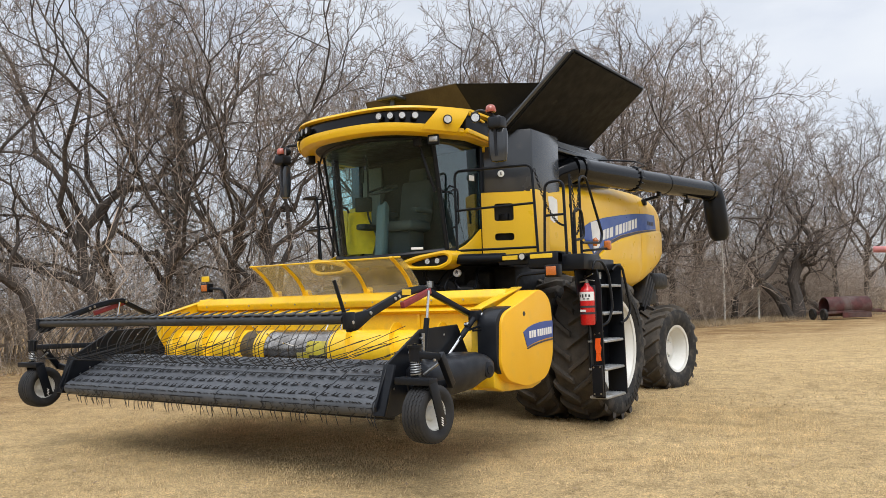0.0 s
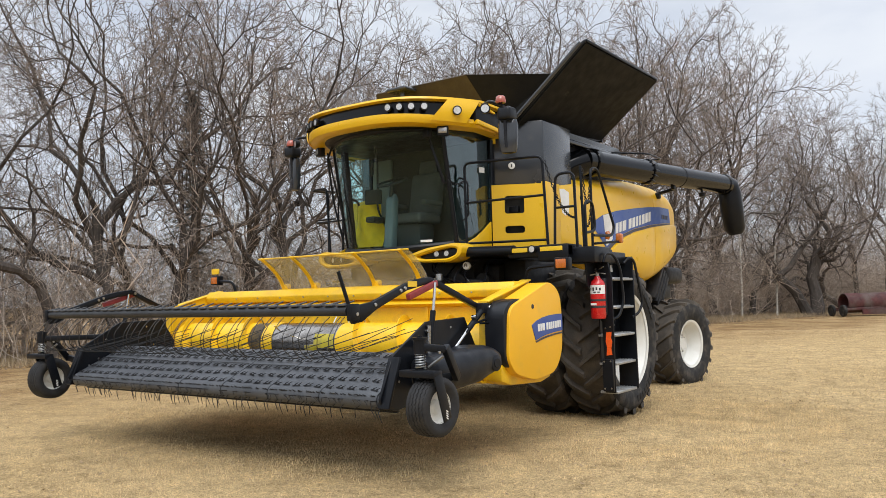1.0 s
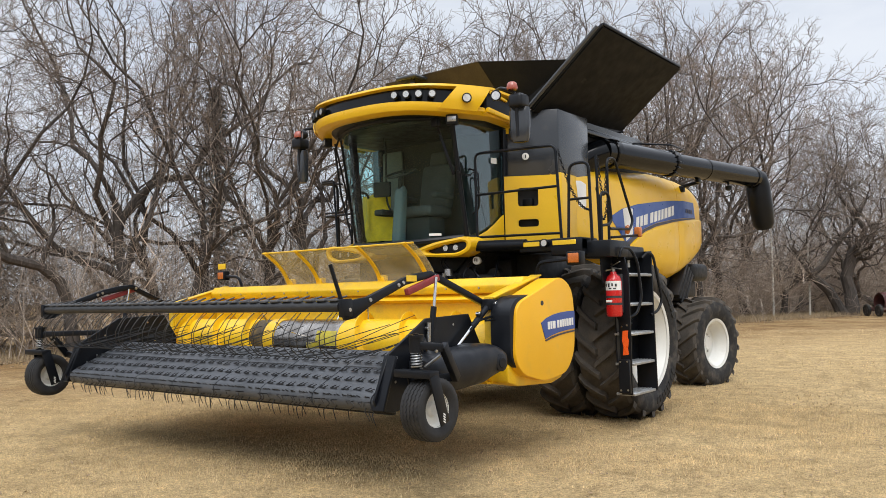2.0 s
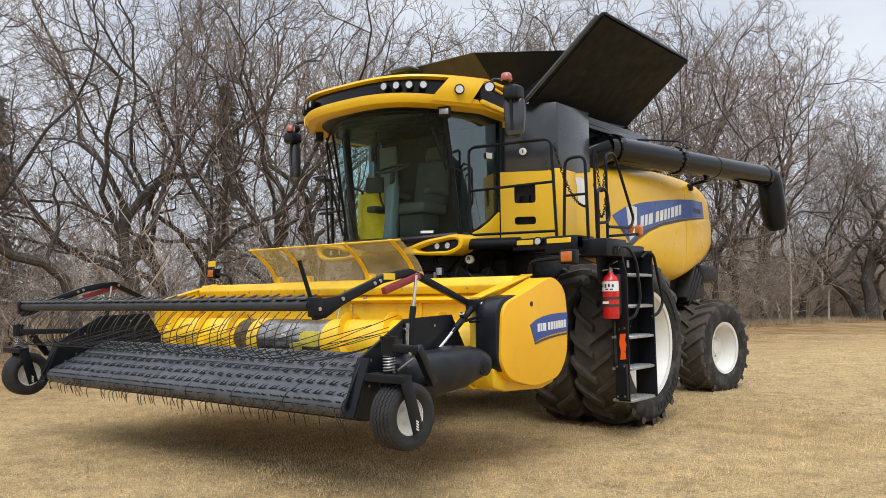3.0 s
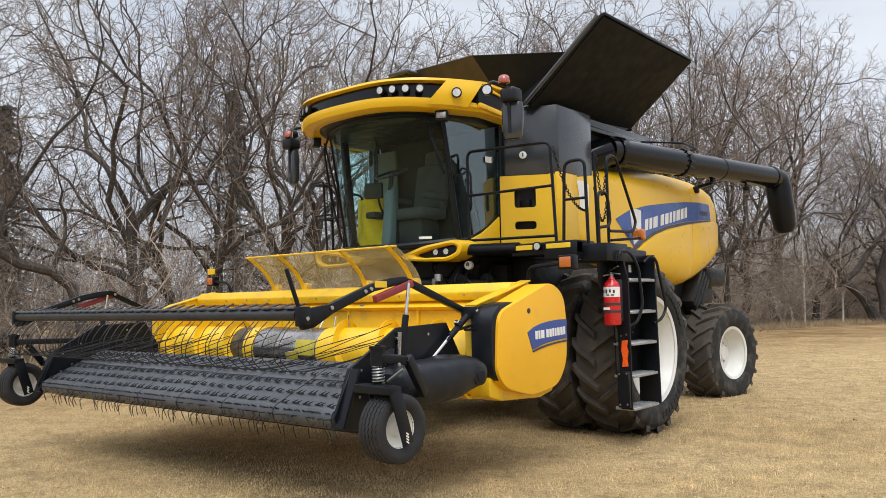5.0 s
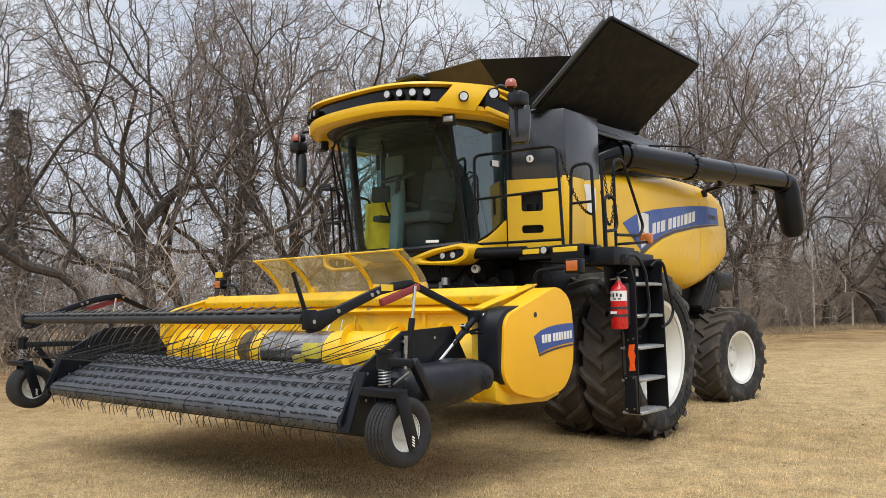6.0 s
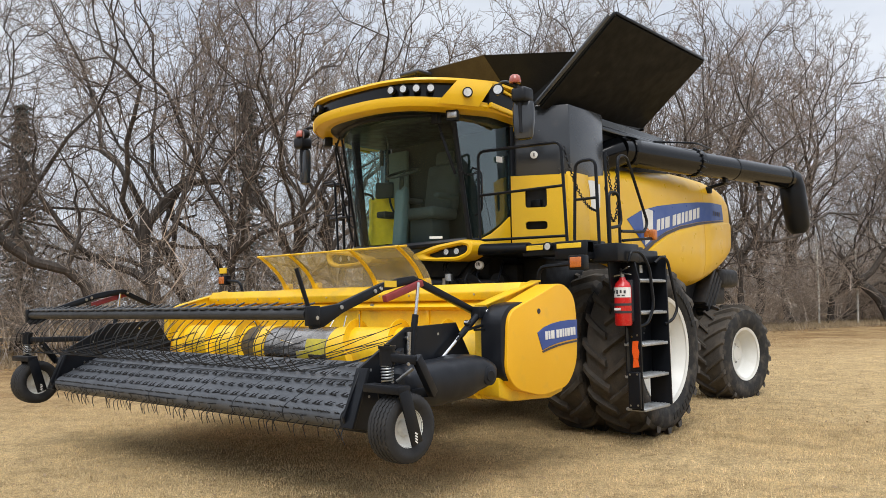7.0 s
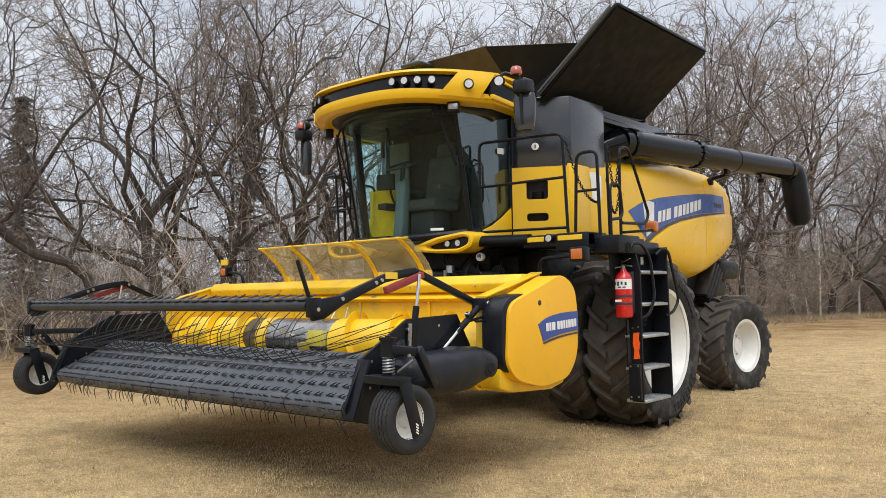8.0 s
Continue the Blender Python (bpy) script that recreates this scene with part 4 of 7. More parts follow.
def decals(s):
    part("decal_band", ribbon([(1.62, 2.56), (2.0, 2.70), (2.5, 2.80), (3.15, 2.885), (3.8, 2.955), (4.35, 2.995), (4.84, 3.00)], [(2.12, 2.20), (2.38, 2.34), (2.72, 2.455), (3.15, 2.56), (3.8, 2.655), (4.35, 2.71), (4.90, 2.755)], 0.004, side=s), M_BLUE, combine, "bright blue decal band")
    part("decal_edge", ribbon([(2.00, 2.16), (2.36, 2.335), (2.72, 2.45), (3.15, 2.555), (3.8, 2.65), (4.35, 2.705), (4.90, 2.75)], [(2.02, 2.10), (2.38, 2.28), (2.74, 2.41), (3.15, 2.51), (3.8, 2.61), (4.35, 2.675), (4.90, 2.73)], 0.005, side=s), M_DECALGREY, combine, "dark edging line")
    for y0, y1 in ((2.05, 4.05), (4.07, 5.40)):
        line = [(y, float(np.interp(y, (2.02, 2.38, 2.74, 3.15, 3.8, 4.35, 4.90, 5.45), (2.09, 2.27, 2.40, 2.50, 2.60, 2.665, 2.72, 2.74)))) for y in np.linspace(y0, y1, 9)]
        foot = [(y, float(np.interp(y, BODY_Y, BODY_LOW)) + 0.16) for y in np.linspace(y0, y1, 9)]
        part("lower_panel", ribbon(line, foot, 0.002, 30, side=s, puff=0.028), M_YELLOW, combine, "bulging lower side panel")
    part("decal_emblem", ribbon([(2.02, 2.70), (2.20, 2.735), (2.34, 2.72)], [(2.10, 2.24), (2.22, 2.30), (2.32, 2.36)], 0.007, 8, side=s), M_LABEL, combine, "white leaf-shaped emblem")
    y0 = 2.43
    for k, w in enumerate((0.115, 0.10, 0.15, 0, 0.125, 0.125, 0.095, 0.095, 0.135, 0.125, 0.115)):
        if w:
            f0, f1 = y0, y0 + w
            lo0, lo1 = 2.445 + 0.195 * (f0 - 2.43), 2.445 + 0.195 * (f1 - 2.43)
            part("decal_bar", ribbon([(f0 + 0.02, lo0 + 0.158), (f1 + 0.005, lo1 + 0.158)], [(f0, lo0), (f1 - 0.015, lo1)], 0.008, 3, side=s), M_LABEL, combine)
        y0 += w + 0.022 if w else 0.06
    for k in range(4):
        part("decal_bar", ribbon([(4.42 + 0.09 * k, 2.87), (4.48 + 0.09 * k, 2.868)], [(4.41 + 0.09 * k, 2.80), (4.47 + 0.09 * k, 2.80)], 0.008, 2, side=s), M_DECALGREY, combine)


both(decals)


def front_panel(s):
    """The slanting yellow panel beside the cab, with two cut-outs."""
    a, b = Vector((1.082, -0.134, 0)), Vector((1.67, 0.192, 0))
    u = (b - a).normalized()
    inward = Vector((-u.y, u.x, 0))
    n = (b - a).length
    us = (0, 0.166, 0.42, n - 0.005)
    zs = (2.14, 2.36, 2.455, 2.618, 2.85, 3.0)
    holes = {(1, 1), (1, 3)}
    bm = B()
    for i in range(3):
        for j in range(5):
            if (i, j) in holes:
                for ci, cj in ((0, 0), (0, 1), (1, 0), (1, 1)):
                    r = 0.035
                    cx, cz = us[i + ci] + (r if ci == 0 else -r), zs[j + cj] + (r if cj == 0 else -r)
                    fan = [(us[i + ci], zs[j + cj])]
                    for k in range(6):
                        t = math.pi / 2 * k / 5
                        fan.append((cx - (r if ci == 0 else -r) * math.cos(t), cz - (r if cj == 0 else -r) * math.sin(t)))
                    q = [a + u * e for e, _ in fan]
                    bm.faces.new([bm.verts.new((p.x * s, p.y, z)) for p, (_, z) in zip(q, fan)])
                continue
            c = [a + u * us[i], a + u * us[i + 1]]
            q = [(p.x * s, p.y, z) for p, z in ((c[0], zs[j]), (c[1], zs[j]), (c[1], zs[j + 1]), (c[0], zs[j + 1]))]
            bm.faces.new([bm.verts.new(v) for v in q])
    bmesh.ops.remove_doubles(bm, verts=bm.verts, dist=1e-5)
    bmesh.ops.recalc_face_normals(bm, faces=bm.faces)
    back = bmesh.ops.extrude_face_region(bm, geom=list(bm.faces))
    bmesh.ops.translate(bm, vec=Vector((inward.x * s, inward.y, 0)) * 0.04, verts=[v for v in back["geom"] if isinstance(v, bmesh.types.BMVert)])
    p = part("front_panel", bm, M_YELLOW, combine, "yellow panel with two black cut-outs")
    bm = B()
    slab(bm, "z", [((a + inward * 0.12).x * s, (a + inward * 0.12).y), ((b + inward * 0.12).x * s, (b + inward * 0.12).y), (1.55 * s, 0.5), (0.9 * s, 0.5)], 2.16, 2.98, 0.0)
    part("recess", bm, M_DARK, combine)
    bm = B()
    c = a + u * 0.29 + inward * 0.10
    box(bm, -0.07, 0.07, -0.03, 0.03, 2.63, 2.72, 0.01, 2, Matrix.Translation((c.x * s, c.y, 0)))
    part("latch", bm, M_BLACK, p)
    bm = B()
    slab(bm, "z", [(1.650 * s, 0.175), (1.69 * s, 0.25), (1.67 * s, 0.66), (1.58 * s, 0.66)], 2.16, 3.03, 0.012)
    part("corner_panel", bm, M_YELLOW, combine)


both(front_panel)

# Cow-shaped sticker reduced to a plain pale patch.
part("sticker", ribbon([(0.72, 2.98), (0.86, 2.99), (0.98, 2.95)], [(0.76, 2.66), (0.86, 2.62), (0.96, 2.66)], 0.004, 8), M_LABEL, combine, "pale blue and white sticker")

# Grain tank with slanting front corners.
bm = B()
slab(bm, "z", [(-1.60, 0.36), (-0.98, 0.02), (0.98, 0.02), (1.60, 0.36), (1.60, 1.16), (-1.60, 1.16)], 2.99, 3.87, 0.012)
part("grain_tank", bm, M_TANK, combine, "dark grey grain tank wall")
bm = B()
box(bm, -1.45, 1.45, 1.16, 3.3, 3.05, 3.86, 0.02)
part("tank_rear", bm, M_DARK, combine)
for s in (1, -1):
    bm = B()
    slab(bm, "y", [(1.42 * s, 3.68), (1.58 * s, 3.68), (1.58 * s, 3.73), (1.53 * s, 3.76), (1.55 * s, 3.84), (1.42 * s, 3.84)], 1.16, 3.0, 0.01)
    part("tank_rim", bm, M_TANK, combine)
bm = B()
tube(bm, fillet([(1.5, 2.6, 3.74), (1.95, 3.2, 3.74), (1.9, 3.9, 3.75), (1.45, 3.9, 3.75)], 0.1), 0.014, 6)
part("service_rail", bm, M_BLACK, combine)
bm = B()
disc(bm, (1.245, 0.125, 3.27), (0.48, -0.87, 0), 0.045, 0.006)
part("warning_label", bm, M_LABEL, combine, "round white label")
bm = B()
box(bm, -0.035, 0.035, -0.002, 0.002, -0.085, 0.085, 0.002, 1, pose(1.02, 0.034, 3.66, 0, 0, 29))
part("yellow_tag", bm, M_REFLECT, combine, "small yellow tag on the tank wall")
bm = B()
box(bm, -0.008, 0.008, -0.004, 0.004, -0.022, 0.022, 0.003, 1, Matrix.Translation((1.248, 0.121, 3.27)))
part("label_mark", bm, M_INK, combine)


def flap(name, pts, material, label, thick=0.035):
    bm = B()
    fs = bm.faces.new([bm.verts.new(p) for p in pts])
    bmesh.ops.recalc_face_normals(bm, faces=bm.faces)
    bmesh.ops.solidify(bm, geom=[fs], thickness=thick)
    return part(name, bm, material, combine, label)


# Tank covers folded open.
L0, L1, L2, L3 = Vector((1.36, 0.10, 3.84)), Vector((1.34, 2.74, 3.99)), Vector((2.31, 2.68, 4.755)), Vector((2.315, 0.22, 4.745))
cover = flap("tank_cover", (L0, L1, L2, L3), M_FLAP, "open black tank cover")
bm = B()
for p, q in ((L3, L2), (L0, L3), (L1, L2), (L0.lerp(L1, 0.02), L1)):
    beam(bm, p + Vector((0.012, 0, 0.012)), q + Vector((0.012, 0, 0.012)), 0.05, 0.035)
part("cover_frame", bm, M_BLACK, cover)
bm = B()
tube(bm, [L0 + Vector((-0.02, -0.05, 0.02)), L0.lerp(L3, 0.99) + Vector((-0.03, -0.03, 0))], 0.028, 8)
part("lift_arm", bm, M_TANK, cover)
FR = [(-0.85, 0.10, 3.86), (1.05, 0.10, 3.86), (0.82, -0.27, 4.49), (-0.75, -0.27, 4.49)]
flap("tank_cover", [Vector(p) for p in FR], M_FLAP_BROWN, "open brown-black front tank cover")
flap("corner_tarp", [Vector((1.05, 0.10, 3.86)), Vector((1.36, 0.12, 3.86)), Vector((1.93, 0.19, 4.40)), Vector((0.82, -0.27, 4.49))], M_FLAP, "dark folding corner tarp", 0.02)
RR = [(1.36, 2.80, 3.95), (-1.2, 2.80, 3.95), (-1.0, 3.2, 4.45), (1.2, 3.2, 4.45)]
flap("tank_cover", [Vector(p) for p in RR], M_FLAP, "open rear tank cover")

# Unloading auger: tube, collars and drooping rubber spout.
A0, A1 = Vector((1.565, 1.60, 3.47)), Vector((2.36, 5.86, 3.465))
ax = (A1 - A0).normalized()
bm = B()
tube(bm, [A0, A0.lerp(A1, 0.38), A0.lerp(A1, 0.393), A0.lerp(A1, 0.397), A0.lerp(A1, 0.41), A1 - ax * 0.12, A1 - ax * 0.05, A1], [0.185, 0.185, 0.185, 0.172, 0.172, 0.172, 0.172, 0.16], 36)
auger_tube = part("unloading_auger", bm, M_TUBE, combine, "glossy black unloading auger tube")
for f, w, r in ((0.395, 0.06, 0.205), (0.05, 0.06, 0.21), (0.985, 0.05, 0.187), (0.62, 0.012, 0.178)):
    bm = B()
    c = A0.lerp(A1, f)
    tube(bm, [c - ax * w, c - ax * w * 0.8, c + ax * w * 0.8, c + ax * w], [r * 0.94, r, r, r * 0.94], 28)
    part("collar", bm, M_TUBE, auger_tube)
bm = B()
o = ax.cross(Vector((0, 0, 1))).normalized()
for k in range(14):
    t = 2 * math.pi * k / 14
    c = A0.lerp(A1, 0.395) + (o * math.cos(t) + ax.cross(o) * math.sin(t)) * 0.195
    box(bm, -0.012, 0.012, -0.075, 0.075, -0.012, 0.012, 0.004, 1, Matrix.Translation(c))
part("collar_bolts", bm, M_BLACK, auger_tube)
bm = B()
e = A1 + ax * 0.0
tube(bm, [e - ax * 0.02, e + ax * 0.10 + Vector((0, 0, -0.02)), e + ax * 0.16 + Vector((0, 0, -0.14)), e + ax * 0.22 + Vector((0, 0, -0.45)), e + ax * 0.31 + Vector((0, 0, -0.80)), e + ax * 0.33 + Vector((0, 0, -0.89))], [0.17, 0.19, 0.20, 0.205, 0.185, 0.13], 24)
part("spout", bm, M_BLACK, auger_tube, "black rubber unloading spout")
bm = B()
tube(bm, [(1.30, 1.35, 3.25), (1.42, 1.45, 3.38), A0 + ax * 0.05], [0.20, 0.21, 0.19], 20)
part("auger_elbow", bm, M_TUBE, combine)
bm = B()
for f in (0.58,):
    c = A0.lerp(A1, f) - Vector((0, 0, 0.19))
    box(bm, c.x - 0.03, c.x + 0.03, c.y - 0.05, c.y + 0.05, c.z - 0.04, c.z + 0.03, 0.01)
part("auger_strap", bm, M_BLACK, combine)
bm = B()
c = A0.lerp(A1, 0.8) - Vector((0, 0, 0.2))
tube(bm, [c + Vector((0, 0, 0.05)), c - Vector((0, 0, 0.03))], 0.02, 8)
lathe(bm, [(-0.09, 0.02), (-0.08, 0.05), (-0.02, 0.055), (0.0, 0.02)], c, 14, "z")
part("auger_lamp", bm, M_BLACK, combine)
bm = B()
beam(bm, (1.62, 4.33, 3.22), (1.96, 4.37, 3.29), 0.07, 0.05)
box(bm, 1.62, 1.70, 4.28, 4.38, 3.14, 3.24, 0.02)
part("auger_rest", bm, M_BLACK, combine)


# ---- wheels ----
def settle(bm):
    """Flattens a loaded tyre where it presses on the ground."""
    for v in bm.verts:
        if v.co.z < 0.0:
            v.co.z *= 0.12


def ag_wheel(cx, cy, cz, R, W, rim_r, lugs, side, turn=0.0, name="wheel", letters=False, dish=0.16):
    m = pose(0, 0, 0, 0, 0, turn).to_3x3()
    c = Vector((cx, cy, cz))
    w, lug_h = W / 2, 0.058 * R / 0.95
    r0 = R - lug_h
    bm = B()
    s = side
    lathe(bm, [(s * (w * 0.86), rim_r - 0.035), (s * (w * 0.90), rim_r + 0.006), (s * w * 0.87, rim_r + 0.006), (s * w * 0.82, rim_r - 0.03), (s * w * 0.5, rim_r - 0.075), (s * (w * 0.86 - dish), rim_r - 0.09), (s * (w * 0.86 - dish - 0.03), rim_r * 0.72), (s * (w * 0.86 - dish - 0.015), rim_r * 0.45), (s * (w * 0.86 - dish + 0.01), rim_r * 0.28), (s * (w * 0.86 - dish + 0.05), rim_r * 0.25), (s * (w * 0.86 - dish + 0.05), 0.0)], c, 48, "x", m, False)
    wheel = part(name, bm, M_WHITE, combine, "off-white painted steel wheel")
    bm = B()
    for k in range(10):
        t = 2 * math.pi * k / 10
        p = c + m @ Vector((s * (w * 0.86 - dish + 0.01), 0.36 * rim_r * math.cos(t), 0.36 * rim_r * math.sin(t)))
        disc(bm, p, m @ Vector((s, 0, 0)), 0.02, 0.03, 6)
    part("wheel_nuts", bm, M_STEEL, wheel)
    bm = B()
    half = [(w * 0.84, rim_r), (w * 0.95, rim_r + 0.035), (w * 1.02, rim_r + 0.45 * (r0 - rim_r)), (w * 1.0, rim_r + 0.72 * (r0 - rim_r)), (w * 0.93, r0 - 0.045), (w * 0.80, r0 - 0.012)]
    prof = half + [(0, r0)] + [(-a, r) for a, r in reversed(half)]
    lathe(bm, prof, c, 64, "x", m, False)
    settle(bm)
    part("tyre", bm, M_RUBBER, wheel, "black farm tyre")
    bm = B()
    lathe(bm, [(w * 0.935, r0 - 0.047), (w * 0.80, r0 - 0.008), (0, r0 + 0.004), (-w * 0.80, r0 - 0.008), (-w * 0.935, r0 - 0.047)], c, 64, "x", m, False)
    stations = 5
    for half_side in (1, -1):
        for k in range(lugs):
            t0 = 2 * math.pi * (k + (0.5 if half_side < 0 else 0)) / lugs
            rings = []
            for i in range(stations):
                f = i / (stations - 1)
                x = half_side * (w * 0.965 * (1 - f) - w * 0.05 * f)
                ang = t0 - (0.25 * f ** 0.85) * (0.95 / R) * (W / 0.57)
                base = r0 - (0.045 if i == 0 else 0.018)
                topr = R - (0.035 if i == 0 else 0.0)
                hw = (0.034, 0.029, 0.025, 0.023, 0.026)[i] * R / 0.95
                ring = []
                for dr, k2 in ((base, 1.35), (topr, 0.85), (topr, -0.85), (base, -1.35)):
                    aa = ang + k2 * hw / R * 1.25
                    ring.append(bm.verts.new(c + m @ Vector((x, -dr * math.cos(aa), dr * math.sin(aa)))))
                rings.append(ring)
            for a, b in zip(rings, rings[1:]):
                for q in range(3):
                    bm.faces.new((a[q], a[q + 1], b[q + 1], b[q]))
            bm.faces.new(rings[0])
            bm.faces.new(rings[-1])
    settle(bm)
    part("tread", bm, M_LUG, wheel, "dusty chevron tread lugs", 30)
    if letters:
        rm = rim_r + 0.45 * (r0 - rim_r)
        for base_t in (-1.42, 0.4, 2.5):
            for k in range(8):
                t = base_t + k * 0.115
                p = c + m @ Vector((s * w * 1.022, rm * math.cos(t), rm * math.sin(t)))
                q = Matrix.Translation(p) @ Matrix.Rotation(t, 4, "X")
                bm = B()
                box(bm, -0.006, 0.006, -0.042, 0.042, -0.032, 0.032, 0.006, 1, q)
                part("sidewall_bar", bm, M_LETTER, wheel)
    return wheel


AXLE_Y, AXLE_Z = 0.70, 0.935
for s in (1, -1):
    ag_wheel(2.315 * s, AXLE_Y, AXLE_Z, 0.955, 0.57, 0.61, 20, s, letters=True)
    ag_wheel(1.69 * s, AXLE_Y, AXLE_Z, 0.955, 0.57, 0.565, 20, s)
    ag_wheel(1.84 * s, 4.50, 0.655, 0.752, 0.56, 0.395, 19, s, -9.2, dish=0.19)

# ---- chassis and everything dark below the body ----
bm = B()
box(bm, -1.35, 1.35, 0.0, 4.9, 1.15, 2.12, 0.03)
box(bm, -1.1, 1.1, 4.6, 5.5, 1.45, 2.05, 0.05)
# Assumed low belly, added to deepen the shade under the machine.
box(bm, -1.12, 1.12, 0.25, 3.7, 0.60, 1.16, 0.05)
part("chassis", bm, M_DARK, combine, "dark threshing body under the panels")
bm = B()
tube(bm, [(-2.4, AXLE_Y, AXLE_Z), (2.4, AXLE_Y, AXLE_Z)], 0.17, 20)
box(bm, -1.2, 1.2, AXLE_Y - 0.25, AXLE_Y + 0.25, AXLE_Z - 0.2, 1.35, 0.03)
part("front_axle", bm, M_DARK, combine)
bm = B()
beam(bm, (-1.78, 4.5, 0.71), (1.78, 4.5, 0.71), 0.24, 0.24)
beam(bm, (0, 4.5, 0.7), (0, 4.5, 1.3), 0.4, 0.3)
part("rear_axle", bm, M_DARK, combine)
bm = B()
for k in range(4):
    m = pose(1.36, 4.55, 1.62, -38, 0, 0)
    box(bm, -0.10, 0.22, -0.16 + 0.10 * k, -0.09 + 0.10 * k, -0.34, 0.36, 0.02, 2, m)
box(bm, 1.15, 1.55, 5.0, 5.75, 1.68, 1.98, 0.09, 3)
box(bm, 1.05, 1.40, 4.9, 5.5, 1.40, 1.70, 0.05, 2)
part("straw_chopper", bm, M_DARK, combine, "black straw chopper housing")
# Feeder house from the header up under the cab.
bm = B()
slab(bm, "x", [(-1.62, 0.72), (-1.62, 1.45), (-0.2, 1.95), (0.4, 1.9), (0.4, 1.0)], -0.72, 0.72, 0.03)
part("feeder_house", bm, M_DARK, combine, "dark feeder housing")
bm = B()
box(bm, -1.05, 1.05, -0.55, 0.9, 1.75, 2.16, 0.03)
box(bm, 0.75, 1.30, -0.35, 0.3, 1.35, 1.95, 0.04)
box(bm, 1.30, 1.62, -0.25, 0.6, 1.55, 2.0, 0.03)
tube(bm, [(0.35, -0.9, 1.75), (1.25, -0.65, 1.72)], 0.05, 12)
tube(bm, [(0.6, -1.0, 1.62), (1.3, -0.45, 1.60)], 0.035, 10)
lathe(bm, [(-0.05, 0.02), (-0.05, 0.15), (0.05, 0.15), (0.05, 0.02)], (0.92, -0.72, 1.70), 24, "y")
lathe(bm, [(-0.05, 0.02), (-0.05, 0.10), (0.05, 0.10), (0.05, 0.02)], (1.22, -0.58, 1.74), 20, "y")
part("under_cab_frame", bm, M_DARK, combine)
hoses = random.Random(4)
for k in range(12):
    bm = B()
    x = hoses.uniform(0.3, 1.35)
    z = hoses.uniform(1.62, 1.9)
    pts = [Vector((x, -0.62, z + 0.15)), Vector((x + hoses.uniform(-0.1, 0.1), -0.85, z + hoses.uniform(-0.1, 0.1))), Vector((x + hoses.uniform(0.0, 0.3), -0.95, z - 0.1)), Vector((x + hoses.uniform(0.1, 0.4), -0.7, z - 0.25))]
    tube(bm, fillet(pts, 0.12), hoses.uniform(0.008, 0.014), 6)
    part("hydraulic_hose", bm, M_BLACK, combine)
bm = B()
disc(bm, (1.11, -0.82, 1.93), (0.25, -1, 0), 0.048, 0.05)
g = part("pressure_gauge", bm, M_LABEL, combine, "small round white gauge")
bm = B()
for a in (0.3, 1.4, 2.6):
    box(bm, -0.004, 0.004, -0.003, 0.003, -0.015, 0.022, 0.001, 1, Matrix.Translation((1.11 + 0.018 * math.cos(a), -0.829, 1.93 + 0.012 * math.sin(a))))
part("gauge_marks", bm, M_INK, g)
bm = B()
tube(bm, [(0.83, -1.0, 1.76), (0.83, -1.0, 1.84)], [0.05, 0.045], 16)
tube(bm, [(0.80, -1.05, 1.70), (0.80, -1.05, 1.79)], 0.02, 8)
part("filter_bowl", bm, M_STEEL, combine)

# ---- cab ----
# Glass corners, left side; the right side mirrors them.
def wind_pt(u, v):
    """Windscreen: u from -1 (right) to 1 (left), v from 0 (sill) to 1 (roof)."""
    y = -0.75 - 0.27 * v - 0.42 * (1 - abs(u) ** 2.0)
    return Vector((u * 0.90, y, 2.24 + 1.44 * v - 0.06 * (1 - abs(u) ** 2) * (1 - v)))


